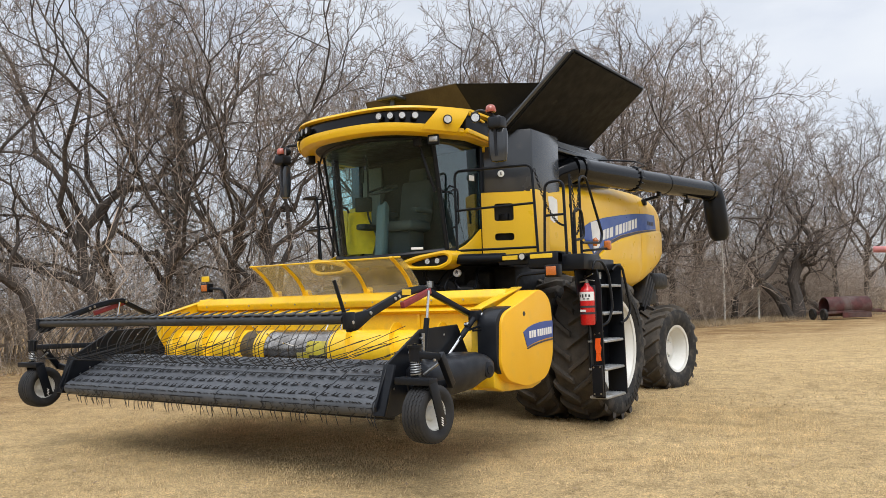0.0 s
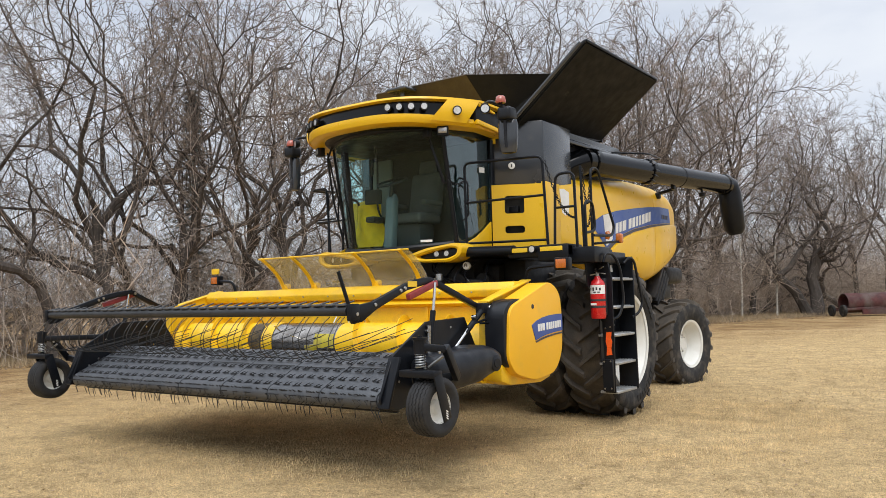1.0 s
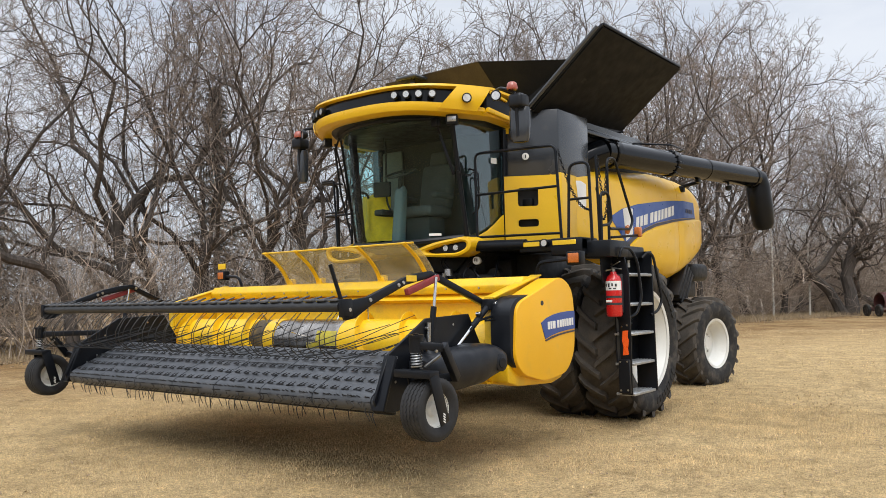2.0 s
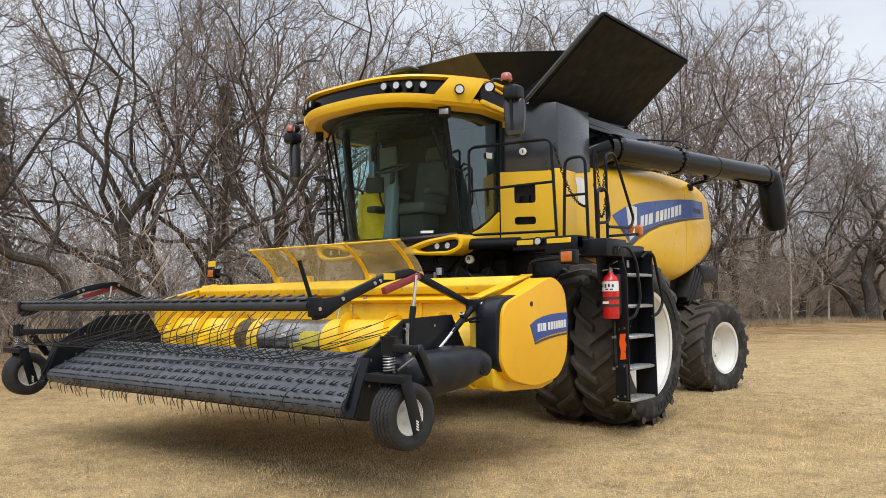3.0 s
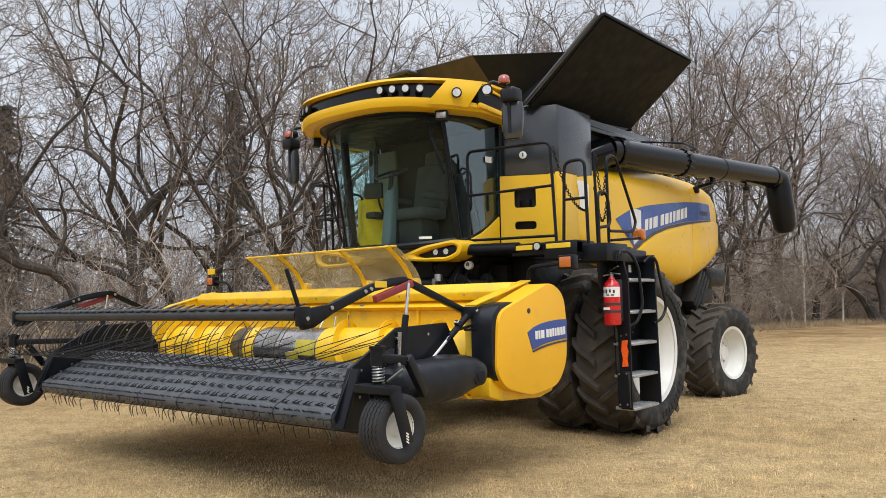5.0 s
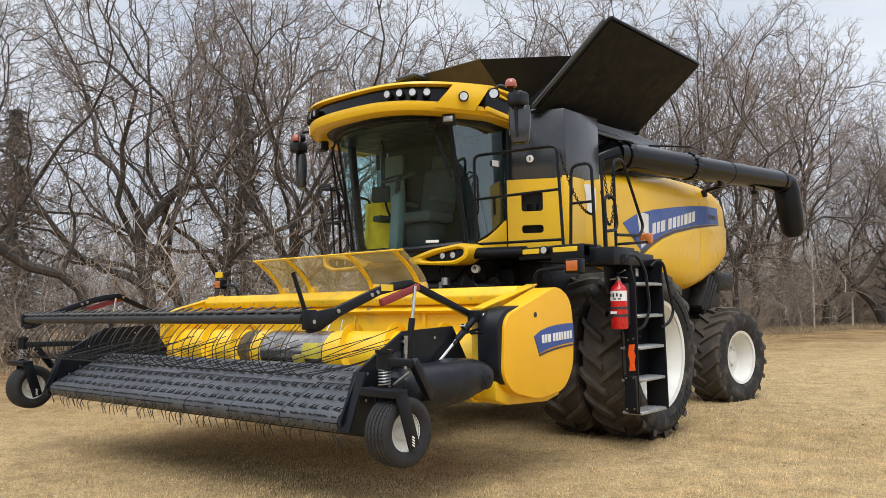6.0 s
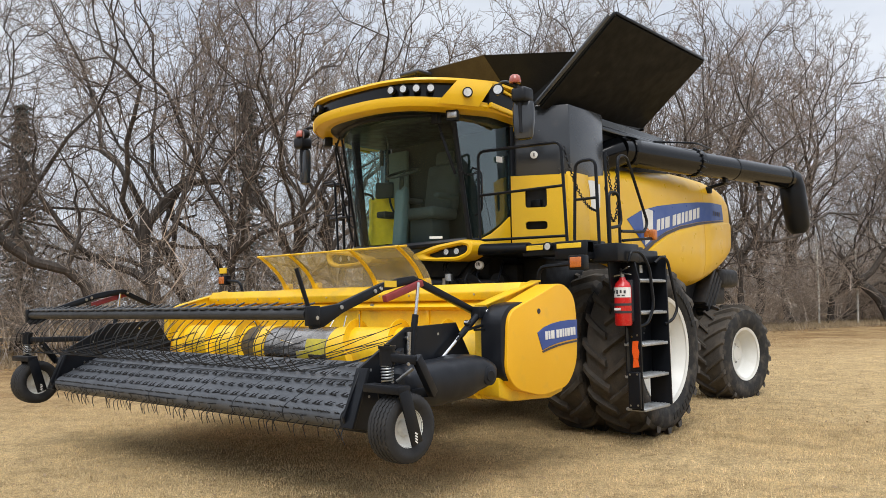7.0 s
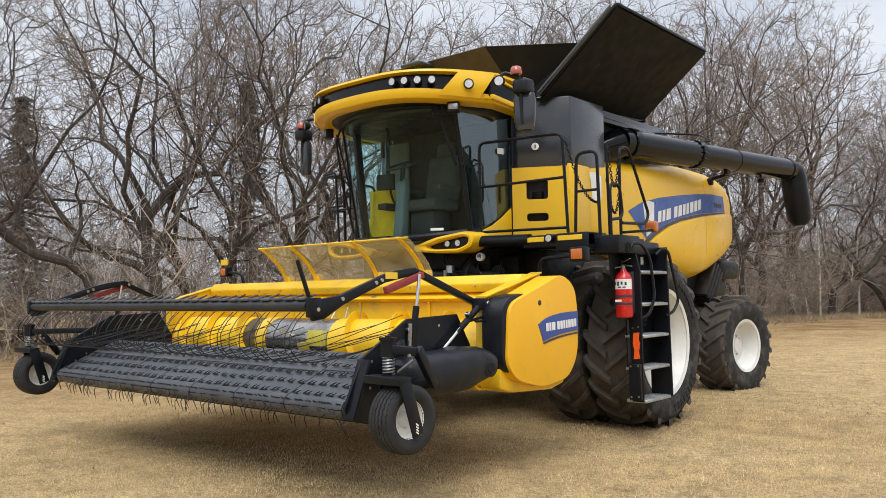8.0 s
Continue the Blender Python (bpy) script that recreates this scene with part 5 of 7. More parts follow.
bm = B()
sheet(bm, [[wind_pt(-1 + 2 * i / 24, j / 8) for i in range(25)] for j in range(9)], 0.006)
ws = part("windscreen", bm, M_GLASS, combine, "tinted curved windscreen")
ws.visible_shadow = False
for s in (1, -1):
    bm = B()
    rows = []
    for j in range(9):
        v = j / 8
        a, b = wind_pt(s, v) + Vector((s * 0.035, 0.03, 0)), Vector((s * 1.03, -0.10, 2.24 + 1.44 * v))
        rows.append([a.lerp(b, i / 8) + Vector((s * 0.05 * math.sin(math.pi * i / 8), 0, 0)) for i in range(9)])
    sheet(bm, rows, 0.006)
    d = part("door_glass", bm, M_DOOR if s > 0 else M_FARDOOR, combine, "tinted side door glass")
    d.visible_shadow = False
    bm = B()
    tube(bm, [wind_pt(s, k / 6) + Vector((s * 0.02, 0.02, 0)) for k in range(7)], 0.030 if s > 0 else 0.020, 8)
    part("front_pillar", bm, M_BLACK, combine)
    bm = B()
    beam(bm, (s * 1.03, -0.06, 2.10), (s * 1.03, -0.06, 3.62), 0.06, 0.07)
    part("rear_pillar", bm, M_BLACK, combine)
    bm = B()
    pts = [wind_pt(s, 0) + Vector((s * 0.03, 0.03, -0.02)), Vector((s * 1.06, -0.48, 2.22)), Vector((s * 1.03, -0.13, 2.22))]
    tube(bm, fillet(pts, 0.1), 0.03, 8)
    part("door_sill", bm, M_BLACK, combine)
    # Yellow quarter panel that sweeps up behind the door glass.
    bm = B()
    slab(bm, "x", [(-0.82, 2.15), (-0.16, 2.15), (-0.16, 2.52), (-0.34, 2.40), (-0.52, 2.30), (-0.80, 2.20)], s * 1.06, s * 1.085, 0.006)
    part("quarter_panel", bm, M_YELLOW, combine, "yellow sweep below the door")
    bm = B()
    tube(bm, fillet([(s * 0.97, -0.72, 3.05), (s * 1.10, -0.72, 3.0), (s * 1.10, -0.72, 2.55), (s * 1.0, -0.72, 2.5)], 0.06), 0.012, 6)
    part("door_handle", bm, M_BLACK, combine)

bm = B()
tube(bm, [wind_pt(-1 + 2 * i / 24, 0) + Vector((0, -0.01, -0.02)) for i in range(25)], 0.04, 8)
part("windscreen_sill", bm, M_BLACK, combine)
bm = B()
tube(bm, [wind_pt(-1 + 2 * i / 24, 0.97) + Vector((0, -0.01, 0)) for i in range(25)], 0.035, 8)
part("windscreen_header", bm, M_BLACK, combine)
bm = B()
beam(bm, (-0.97, -0.56, 2.2), (-0.97, -0.72, 3.66), 0.06, 0.10)
part("door_post", bm, M_BLACK, combine)
bm = B()
box(bm, -0.97, 0.97, -0.85, 0.0, 2.06, 2.19, 0.02)
slab(bm, "z", [(-0.88, -0.78), (-0.5, -1.02), (0.5, -1.02), (0.88, -0.78)], 2.06, 2.185, 0.01)
part("cab_floor", bm, M_INTERIOR, combine)
bm = B()
box(bm, -0.97, 0.97, -0.04, 0.0, 2.1, 3.66, 0.01)
part("cab_back", bm, M_INTERIOR, combine, "dark cab rear wall")
bm = B()
box(bm, -0.98, -0.62, -0.12, -0.06, 2.19, 3.55, 0.03)
part("cab_trim", bm, M_TRIM, combine, "grey rear corner trim")
bm = B()
box(bm, -0.93, 0.93, -1.0, -0.05, 3.62, 3.66, 0.02)
slab(bm, "z", [(-0.86, -1.0), (-0.5, -1.28), (0.5, -1.28), (0.86, -1.0)], 3.62, 3.66, 0.01)
part("headliner", bm, M_INTERIOR, combine)
# Operator's seat, column, wheel and monitor.
bm = B()
box(bm, -0.26, 0.26, -0.62, -0.12, 2.55, 2.69, 0.05, 3)
seat = part("operator_seat", bm, M_SEAT, combine, "grey fabric operator seat")
bm = B()
box(bm, -0.25, 0.25, -0.10, 0.06, 0.0, 0.62, 0.06, 3, pose(0, -0.14, 2.66, -10, 0, 0))
box(bm, -0.14, 0.14, -0.08, 0.03, 0.60, 0.80, 0.04, 3, pose(0, -0.14, 2.66, -10, 0, 0))
part("seat_back", bm, M_SEAT, seat)
bm = B()
box(bm, -0.2, 0.2, -0.55, -0.2, 2.19, 2.56, 0.05, 2)
part("seat_base", bm, M_INTERIOR, seat)
bm = B()
for s in (1, -1):
    box(bm, s * 0.30 - 0.05, s * 0.30 + 0.05, -0.60, -0.20, 2.78, 2.85, 0.03, 3)
part("armrests", bm, M_SEAT, seat)
bm = B()
slab(bm, "x", [(-1.00, 2.18), (-0.86, 2.18), (-0.80, 2.86), (-0.86, 2.94), (-0.92, 2.86)], -0.07, 0.07, 0.03, 3)
col = part("steering_column", bm, M_COLUMN, combine, "grey steering column")
bm = B()
ring = [Vector((0.20 * math.cos(2 * math.pi * k / 28), -0.86 + 0.18 * math.sin(2 * math.pi * k / 28), 3.08 + 0.07 * math.sin(2 * math.pi * k / 28))) for k in range(29)]
tube(bm, ring, 0.016, 8, False)
for k in (0, 9, 19):
    tube(bm, [(0, -0.86, 3.06), ring[k]], 0.012, 6)
tube(bm, [(0, -0.88, 2.88), (0, -0.86, 3.07)], 0.03, 10)
part("steering_wheel", bm, M_INTERIOR, col)
bm = B()
box(bm, -0.36, -0.12, -0.03, 0.03, -0.10, 0.10, 0.015, 2, pose(-0.30, -0.55, 2.95, 0, 0, 20))
tube(bm, fillet([(-0.52, -0.3, 2.5), (-0.55, -0.5, 2.75), (-0.54, -0.55, 2.95)], 0.1), 0.014, 6)
box(bm, -0.62, -0.46, -0.70, -0.3, 2.60, 2.68, 0.02)
part("control_console", bm, M_INTERIOR, combine)
bm = B()
tube(bm, fillet([(-0.38, -0.75, 3.60), (-0.32, -0.78, 3.50), (-0.30, -0.80, 3.15), (-0.30, -0.80, 3.0)], 0.08), 0.014, 6)
box(bm, -0.40, -0.36, -0.84, -0.80, 3.22, 3.42, 0.008)
part("monitor_arm", bm, M_INTERIOR, combine)
# Wipers.
for x0, x1, z0 in ((0.62, 0.70, 3.56),):
    bm = B()
    a, b = wind_pt(0.88, 0.94) + Vector((0.01, -0.04, 0)), wind_pt(0.97, 0.50) + Vector((0.03, -0.035, 0))
    tube(bm, [a, b], 0.010, 6)
    c = wind_pt(0.90, 0.82) + Vector((0.02, -0.045, 0))
    beam(bm, c, b, 0.02, 0.035)
    box(bm, -0.05, 0.05, -0.04, 0.04, -0.08, 0.06, 0.02, 2, Matrix.Translation(a))
    part("wiper", bm, M_BLACK, combine, "black windscreen wiper")
bm = B()
a, b = wind_pt(-0.96, 0.85) + Vector((-0.05, -0.10, 0)), wind_pt(-0.93, 0.05) + Vector((-0.02, -0.06, 0))
tube(bm, [a + Vector((0.1, 0, 0.18)), a, a.lerp(b, 0.5) + Vector((-0.04, 0, 0)), b], 0.014, 6)
tube(bm, [a + Vector((-0.05, 0.05, 0.1)), b + Vector((-0.08, 0.1, 0.3))], 0.012, 6)
part("wiper", bm, M_BLACK, combine, "black windscreen wiper")

# Roof: stacked outlines, drawn in or out by level.
def roof_ring(front, half, back, z, drop=0.0, n=40):
    """A roof outline, round in front, from the right rear to the left rear; drop lowers its corners."""
    pts = []
    for i in range(n + 1):
        u = -1 + 2 * i / n
        x = half * math.copysign(1 - (1 - abs(u)) ** 1.25, u)
        k = abs(x) / half
        y = front + (0.62 + 0.30 * k) * 1.0 * (k ** 3.2)
        pts.append(Vector((x, y, z - drop * k**2)))
    return [Vector((-half * 0.97, back, z - drop))] + pts + [Vector((half * 0.97, back, z - drop))]


def roof_band(name, levels, material, label="", close_top=False):
    bm = B()
    rings = [[bm.verts.new(p) for p in ring] for ring in levels]
    n = len(rings[0])
    for a, b in zip(rings, rings[1:]):
        for k in range(n):
            bm.faces.new((a[k], a[(k + 1) % n], b[(k + 1) % n], b[k]))
    bm.faces.new(rings[0])
    bm.faces.new(rings[-1])
    return part(name, bm, material, combine, label)


roof_band("roof_lower", [roof_ring(-1.58, 1.22, -0.10, 3.652, 0.04), roof_ring(-1.61, 1.25, -0.10, 3.648, 0.04), roof_ring(-1.68, 1.32, -0.08, 3.672, 0.05), roof_ring(-1.70, 1.35, -0.06, 3.72, 0.055), roof_ring(-1.695, 1.35, -0.06, 3.775, 0.065), roof_ring(-1.66, 1.33, -0.06, 3.785, 0.065)], M_YELLOW, "yellow lower roof fascia")
roof_band("roof_band", [roof_ring(-1.655, 1.31, -0.06, 3.765, 0.06), roof_ring(-1.635, 1.30, -0.06, 3.93, 0.0)], M_TUBE, "black lamp band in the roof")
roof_band("cab_roof", [roof_ring(-1.64, 1.32, -0.06, 3.918, 0.0), roof_ring(-1.70, 1.37, -0.06, 3.932, 0.0), roof_ring(-1.685, 1.37, -0.05, 3.960, 0.0), roof_ring(-1.45, 1.22, -0.05, 4.005, 0.0), roof_ring(-1.0, 0.85, -0.10, 4.035, 0.0)], M_YELLOW, "yellow cab roof")
roof_band("roof_gasket", [roof_ring(-1.42, 1.00, -0.10, 3.635, 0.03), roof_ring(-1.52, 1.14, -0.10, 3.640, 0.03), roof_ring(-1.56, 1.18, -0.10, 3.664, 0.04)], M_BLACK, "black underside of the roof")
# Yellow cheeks that close the lamp band at both corners.
for s in (1, -1):
    bm = B()
    rows = []
    for j in range(7):
        z = 3.70 + 0.24 * j / 6
        k0 = 0.755 + 0.10 * j / 6
        row = []
        for i in range(13):
            k = k0 + (0.94 + 0.06 * j / 6 - k0) * i / 12
            bulge = 0.03 * math.sin(math.pi * j / 6)
            row.append((s * (1.36 * k + bulge * 0.7), -1.715 + (0.62 + 0.30 * k) * k**3.2 - bulge * 0.5, z - 0.05 * (1 - j / 6) * k * k))
        row.append((s * 1.16, row[-1][1] + 0.03, row[-1][2]))
        rows.append(row)
    sheet(bm, rows, 0.012)
    part("roof_cheek", bm, M_YELLOW, combine, "smooth yellow roof corner")
    bm = B()
    slab(bm, "x", [(-0.86, 3.655), (-0.10, 3.60), (-0.10, 3.65), (-0.86, 3.715)], s * 1.32, s * 1.375, 0.012)
    slab(bm, "x", [(-0.80, 3.885), (-0.45, 3.84), (-0.45, 3.865), (-0.80, 3.925)], s * 1.34, s * 1.37, 0.006)
    part("roof_fin", bm, M_YELLOW, combine, "yellow fins on the roof corner")
    bm = B()
    slab(bm, "x", [(-0.86, 3.69), (-0.08, 3.62), (-0.08, 3.82), (-0.86, 3.92)], s * 1.22, s * 1.345, 0.01)
    part("roof_vent", bm, M_BLACK, combine)
    # Lamps.
    for x, y, z, nx in ((0.602, -1.655, 3.838, 0.28), (0.735, -1.60, 3.838, 0.42), (0.86, -1.525, 3.838, 0.60), (0.985, -1.43, 3.835, 0.75)):
        lamp("work_lamp", (s * x, y, z), (s * nx, -1, -0.08), 0.036, combine)
    lamp("corner_lamp", (s * 1.265, -1.145, 3.79), (s * 0.75, -1, -0.1), 0.042, combine, "round corner lamp")
    # Lamp under the roof corner.
    bm = B()
    box(bm, -0.07, 0.07, -0.06, 0.04, -0.06, 0.06, 0.015, 2, pose(s * 1.03, -1.12, 3.57, 0, 0, s * 30))
    can = part("side_lamp", bm, M_BLACK, combine)
    bm = B()
    box(bm, -0.052, 0.052, -0.066, -0.055, -0.03, 0.035, 0.01, 2, pose(s * 1.03, -1.12, 3.57, 0, 0, s * 30))
    part("reflector", bm, M_STEEL, can)
    # Mirror arm with lamp, beacon and mirror.
    bm = B()
    tube(bm, fillet([(s * 1.36, -0.75, 3.90), (s * 1.62, -0.98, 3.87), (s * 1.80, -0.95, 3.80), (s * 1.80, -0.92, 3.3)], 0.06), 0.02, 8)
    box(bm, s * 1.72, s * 1.90, -1.00, -0.80, 3.62, 3.78, 0.04, 3)
    arm = part("mirror_arm", bm, M_PLASTIC, combine, "black mirror arm")
    bm = B()
    lathe(bm, [(0.0, 0.060), (0.02, 0.066), (0.07, 0.056), (0.085, 0.04), (0.085, 0.0)], (s * 1.77, -0.97, 3.825 if s > 0 else 3.77), 20, "z")
    part("beacon", bm, M_BEACON, arm, "dull red beacon lens")
    lamp("mirror_lamp", (s * 1.60, -1.05, 3.775), (s * 0.5, -1, -0.05), 0.046, combine)
    bm = B()
    m = pose(s * 1.80, -0.86, 3.42, 0, 0, s * 18)
    hoops = []
    for f, w, t in ((0.0, 0.4, 0.4), (0.03, 0.74, 0.75), (0.12, 0.86, 0.9), (0.45, 0.97, 1.0), (0.80, 1.0, 1.0), (0.95, 0.92, 0.85), (1.0, 0.6, 0.5)):
        hoop = []
        for k in range(20):
            c, e = math.cos(2 * math.pi * k / 20), math.sin(2 * math.pi * k / 20)
            hoop.append(bm.verts.new(m @ Vector(((0.12 if s > 0 else 0.10) * w * math.copysign(abs(c) ** 0.5, c), 0.06 * t * math.copysign(abs(e) ** 0.6, e) - 0.01, (-0.19 + 0.42 * f) if s > 0 else (-0.28 + 0.48 * f)))))
        hoops.append(hoop)
    for p, q in zip(hoops, hoops[1:]):
        for k in range(20):
            bm.faces.new((p[k], p[(k + 1) % 20], q[(k + 1) % 20], q[k]))
    bm.faces.new(hoops[0])
    bm.faces.new(hoops[-1])
    part("mirror_housing", bm, M_TANK, arm, "dark grey mirror back")
    # Headlamp pods under the windscreen.
    bm = B()
    outer = round_poly([(0.30, 2.075), (0.66, 2.165), (1.10, 2.215), (1.21, 2.18), (1.19, 2.05), (1.03, 1.975), (0.66, 1.985), (0.34, 2.015)], 0.07, 4)
    inner = round_poly([(0.52, 2.065), (0.78, 2.12), (1.06, 2.155), (1.13, 2.13), (1.11, 2.07), (0.99, 2.025), (0.62, 2.03)], 0.05, 4)
    # Walk round both outlines by angle, so that the rim joins them evenly.
    mid = (0.86, 2.085)

    def along(shape, t):
        best = max(shape, key=lambda p: math.cos(math.atan2((p[1] - mid[1]) * 3, p[0] - mid[0]) - t))
        return best

    rows = []
    for y, f in ((-0.80, 0.0), (-1.02, 0.0), (-1.06, 0.10), (-1.07, 0.55), (-1.055, 0.92), (-1.00, 1.0)):
        row = []
        for k in range(49):
            t = 2 * math.pi * (k % 48) / 48
            a, b = along(outer, t), along(inner, t)
            u, v = a[0] + (b[0] - a[0]) * f, a[1] + (b[1] - a[1]) * f
            row.append((s * u, y + 0.10 * max(0.0, u - 0.9), v))
        rows.append(row)
    sheet(bm, rows)
    pod = part("lamp_pod", bm, M_YELLOW, combine, "yellow tapered headlamp surround")
    bm = B()
    slab(bm, "y", [(s * a, b) for a, b in inner], -1.0, -0.85, 0.004)
    part("pod_shell", bm, M_BLACK, pod)
    for x in (0.80, 0.95):
        lamp("headlamp", (s * x, -1.005, 2.088), (s * 0.2, -1, 0), 0.032, combine, "round headlamp")
# Antenna dome and small things on the roof.
bm = B()
box(bm, -0.36, -0.02, -0.52, -0.24, 4.40, 4.455, 0.025, 3)
tube(bm, [(-0.17, -0.38, 4.02), (-0.17, -0.38, 4.40)], 0.04, 10)
part("antenna_box", bm, M_TANK, combine)
bm = B()
box(bm, -1.05, -0.75, -0.75, -0.55, 4.06, 4.09, 0.01, 1, pose(0, 0, 0, 0, 8, 0))
part("roof_plate", bm, M_BLACK, combine)
part_bm = B()
box(part_bm, -0.05, 0.05, -0.002, 0.002, -0.035, 0.035, 0.001, 1, pose(1.065, -0.33, 3.18, 0, 0, 80))
part("glass_sticker", part_bm, M_LABEL, combine, "small pale sticker on the door glass")
bm = B()
p = wind_pt(0.70, 0.035) + Vector((0.005, -0.012, 0))
box(bm, -0.075, 0.075, -0.002, 0.002, -0.015, 0.015, 0.001, 1, pose(p.x, p.y, p.z, 0, 0, 32))
part("glass_sticker", bm, M_LABEL, combine)

# ---- platform, rails and ladder ----
bm = B()
tube(bm, [(1.05, -0.86, 2.10), (1.85, -0.90, 2.075)], 0.062, 14)
box(bm, 1.0, 1.15, -0.92, -0.2, 2.03, 2.15, 0.02)
part("platform_tube", bm, M_BLACK, combine)
bm = B()
box(bm, 1.08, 2.62, -0.80, 0.14, 2.03, 2.08, 0.01)
part("platform_deck", bm, M_BLACK, combine, "black platform deck")
bm = B()
box(bm, 1.78, 2.56, -0.93, -0.80, 1.985, 2.115, 0.015)
box(bm, 2.18, 2.56, -0.94, -0.55, 1.93, 2.12, 0.02)
box(bm, 2.40, 2.82, -0.80, -0.35, 1.90, 2.08, 0.015)
box(bm, 2.50, 2.80, -0.72, 0.12, 1.90, 2.03, 0.02)
part("platform_edge", bm, M_BLACK, combine)
for x0, x1 in ((1.80, 2.05), (2.215, 2.50)):
    bm = B()
    box(bm, x0, x1, -0.948, -0.938 if x0 < 2 else -0.941, 2.045, 2.095, 0.003, 1)
    part("reflector_strip", bm, M_REFLECT, combine, "yellow reflector strip")
lamp("platform_lamp", (2.125, -0.975, 2.075), (0.1, -1, 0), 0.034, combine)


def rail(name, pts, r=0.017, fil=0.09, parent=combine):
    bm = B()
    tube(bm, fillet(pts, fil), r, 8)
    return part(name, bm, M_BLACK, parent, "black tubular handrail")


Y = -0.74
rail("handrail", [(1.08, Y, 2.12), (1.07, Y, 3.215), (2.17, Y, 3.175), (2.215, Y, 2.12)])
rail("handrail", [(1.08, Y, 2.715), (2.19, Y, 2.715)], 0.015, 0.01)
rail("handrail", [(1.10, Y, 2.21), (2.21, Y, 2.19)], 0.015, 0.01)
rail("handrail", [(2.30, Y, 2.05), (2.335, Y, 2.94), (2.57, Y, 2.945), (2.59, Y, 1.95)])
rail("handrail", [(2.32, Y, 2.55), (2.58, Y, 2.55)], 0.014, 0.01)
rail("handrail", [(2.63, -0.60, 2.0), (2.63, -0.60, 2.62), (2.64, -0.42, 2.62), (2.64, -0.36, 2.28), (2.63, -0.60, 2.25)], 0.017, 0.1)
rail("handrail", [(2.50, -0.15, 2.0), (2.50, -0.15, 3.06), (2.50, 0.05, 3.08), (2.50, 0.50, 2.38), (2.50, 0.42, 2.27), (2.50, -0.12, 2.25)])
rail("handrail", [(2.52, -0.42, 2.0), (2.50, -0.42, 3.06)], 0.016, 0.01)
rail("handrail", [(-1.30, -0.98, 3.09), (-1.06, -1.0, 3.09), (-0.97, -1.03, 2.2)], 0.014, 0.05)
rail("handrail", [(-1.07, -1.0, 3.05), (-0.93, -0.96, 3.03)], 0.012, 0.01)
rail("handrail", [(-1.24, -0.98, 2.66), (-0.92, -0.98, 2.66)], 0.012, 0.01)
for s in (-1,):
    rail("handrail", [(s * 1.88, -0.10, 2.2), (s * 1.88, -0.12, 3.20), (s * 1.88, -0.46, 3.18), (s * 1.55, -0.50, 3.16)], 0.02)
    rail("handrail", [(s * 1.88, -0.10, 2.72), (s * 1.88, -0.40, 2.70), (s * 1.2, -0.45, 2.70)], 0.016)
    rail("handrail", [(s * 1.25, -0.10, 2.2), (s * 1.25, -0.12, 3.0), (s * 1.25, -0.45, 3.02), (s * 1.25, -0.48, 2.2)], 0.018)


def chain(name, a, b, sag, n):
    bm = B()
    pts = [Vector(a).lerp(Vector(b), i / n) - Vector((0, 0, sag * 4 * (i / n) * (1 - i / n))) for i in range(n + 1)]
    for i, (p, q) in enumerate(zip(pts, pts[1:])):
        d = (q - p).normalized()
        o = d.orthogonal().normalized()
        if i % 2:
            o = d.cross(o)
        c, h = (p + q) / 2, (q - p).length * 0.62
        ring = [c + d * h * math.cos(t) + o * 0.014 * math.sin(t) for t in (2 * math.pi * k / 8 for k in range(9))]
        tube(bm, ring, 0.005, 5, False)
    return part(name, bm, M_BLACK, combine, "sagging safety chain")


chain("safety_chain", (2.20, Y, 3.12), (2.58, Y, 2.42), 0.18, 34)
chain("safety_chain", (2.52, -0.42, 3.02), (2.50, -0.16, 2.95), 0.36, 30)
chain("safety_chain", (2.50, -0.42, 2.7), (2.50, -0.16, 2.6), 0.30, 26)
chain("safety_chain", (1.07, Y, 3.0), (0.97, -0.95, 3.0), 0.05, 12)

# Marker lamps on bent bars.
for s, x1, x2 in ((1, 2.26, 2.71), (-1, 2.62, 2.97)):
    bm = B()
    tube(bm, fillet([(s * (x1 - 0.04), -1.30, 1.60), (s * x1, -1.34, 1.85), (s * (x2 - 0.05), -1.36, 1.87)], 0.09), 0.02, 8)
    tube(bm, [(s * (x1 - 0.04), -1.30, 1.62), (s * 1.5, -0.35, 1.72)], 0.02, 8)
    bar = part("marker_bar", bm, M_BLACK, combine)
    bm = B()
    box(bm, s * x2 - 0.085, s * x2 + 0.085, -1.40, -1.30, 1.81, 1.945, 0.015, 2)
    part("marker_case", bm, M_BLACK, bar)
    bm = B()
    box(bm, s * x2 - 0.060, s * x2 + 0.060, -1.412, -1.395, 1.830, 1.926, 0.008, 3)
    part("marker_lens", bm, M_ORANGE, bar, "orange marker lens")
    if s < 0:
        bm = B()
        box(bm, s * x2 - 0.08, s * x2 + 0.08, -1.385, -1.365, 1.97, 2.05, 0.004, 1)
        part("marker_plate", bm, M_REFLECT, bar, "yellow reflector plate")
bm = B()
tube(bm, [(1.72, 2.02, 2.34), (1.74, 2.02, 2.42), (1.72, 2.02, 2.45)], [0.03, 0.045, 0.03], 12)
part("turn_lamp", bm, M_ORANGE, combine, "small orange side lamp")
bm = B()
box(bm, 2.56, 2.64, 0.38, 0.46, 2.17, 2.29, 0.02, 3)
part("turn_lamp", bm, M_ORANGE, combine, "small orange side lamp")
bm = B()
beam(bm, (2.50, -0.1, 2.15), (2.6, 0.40, 2.19), 0.03, 0.03)
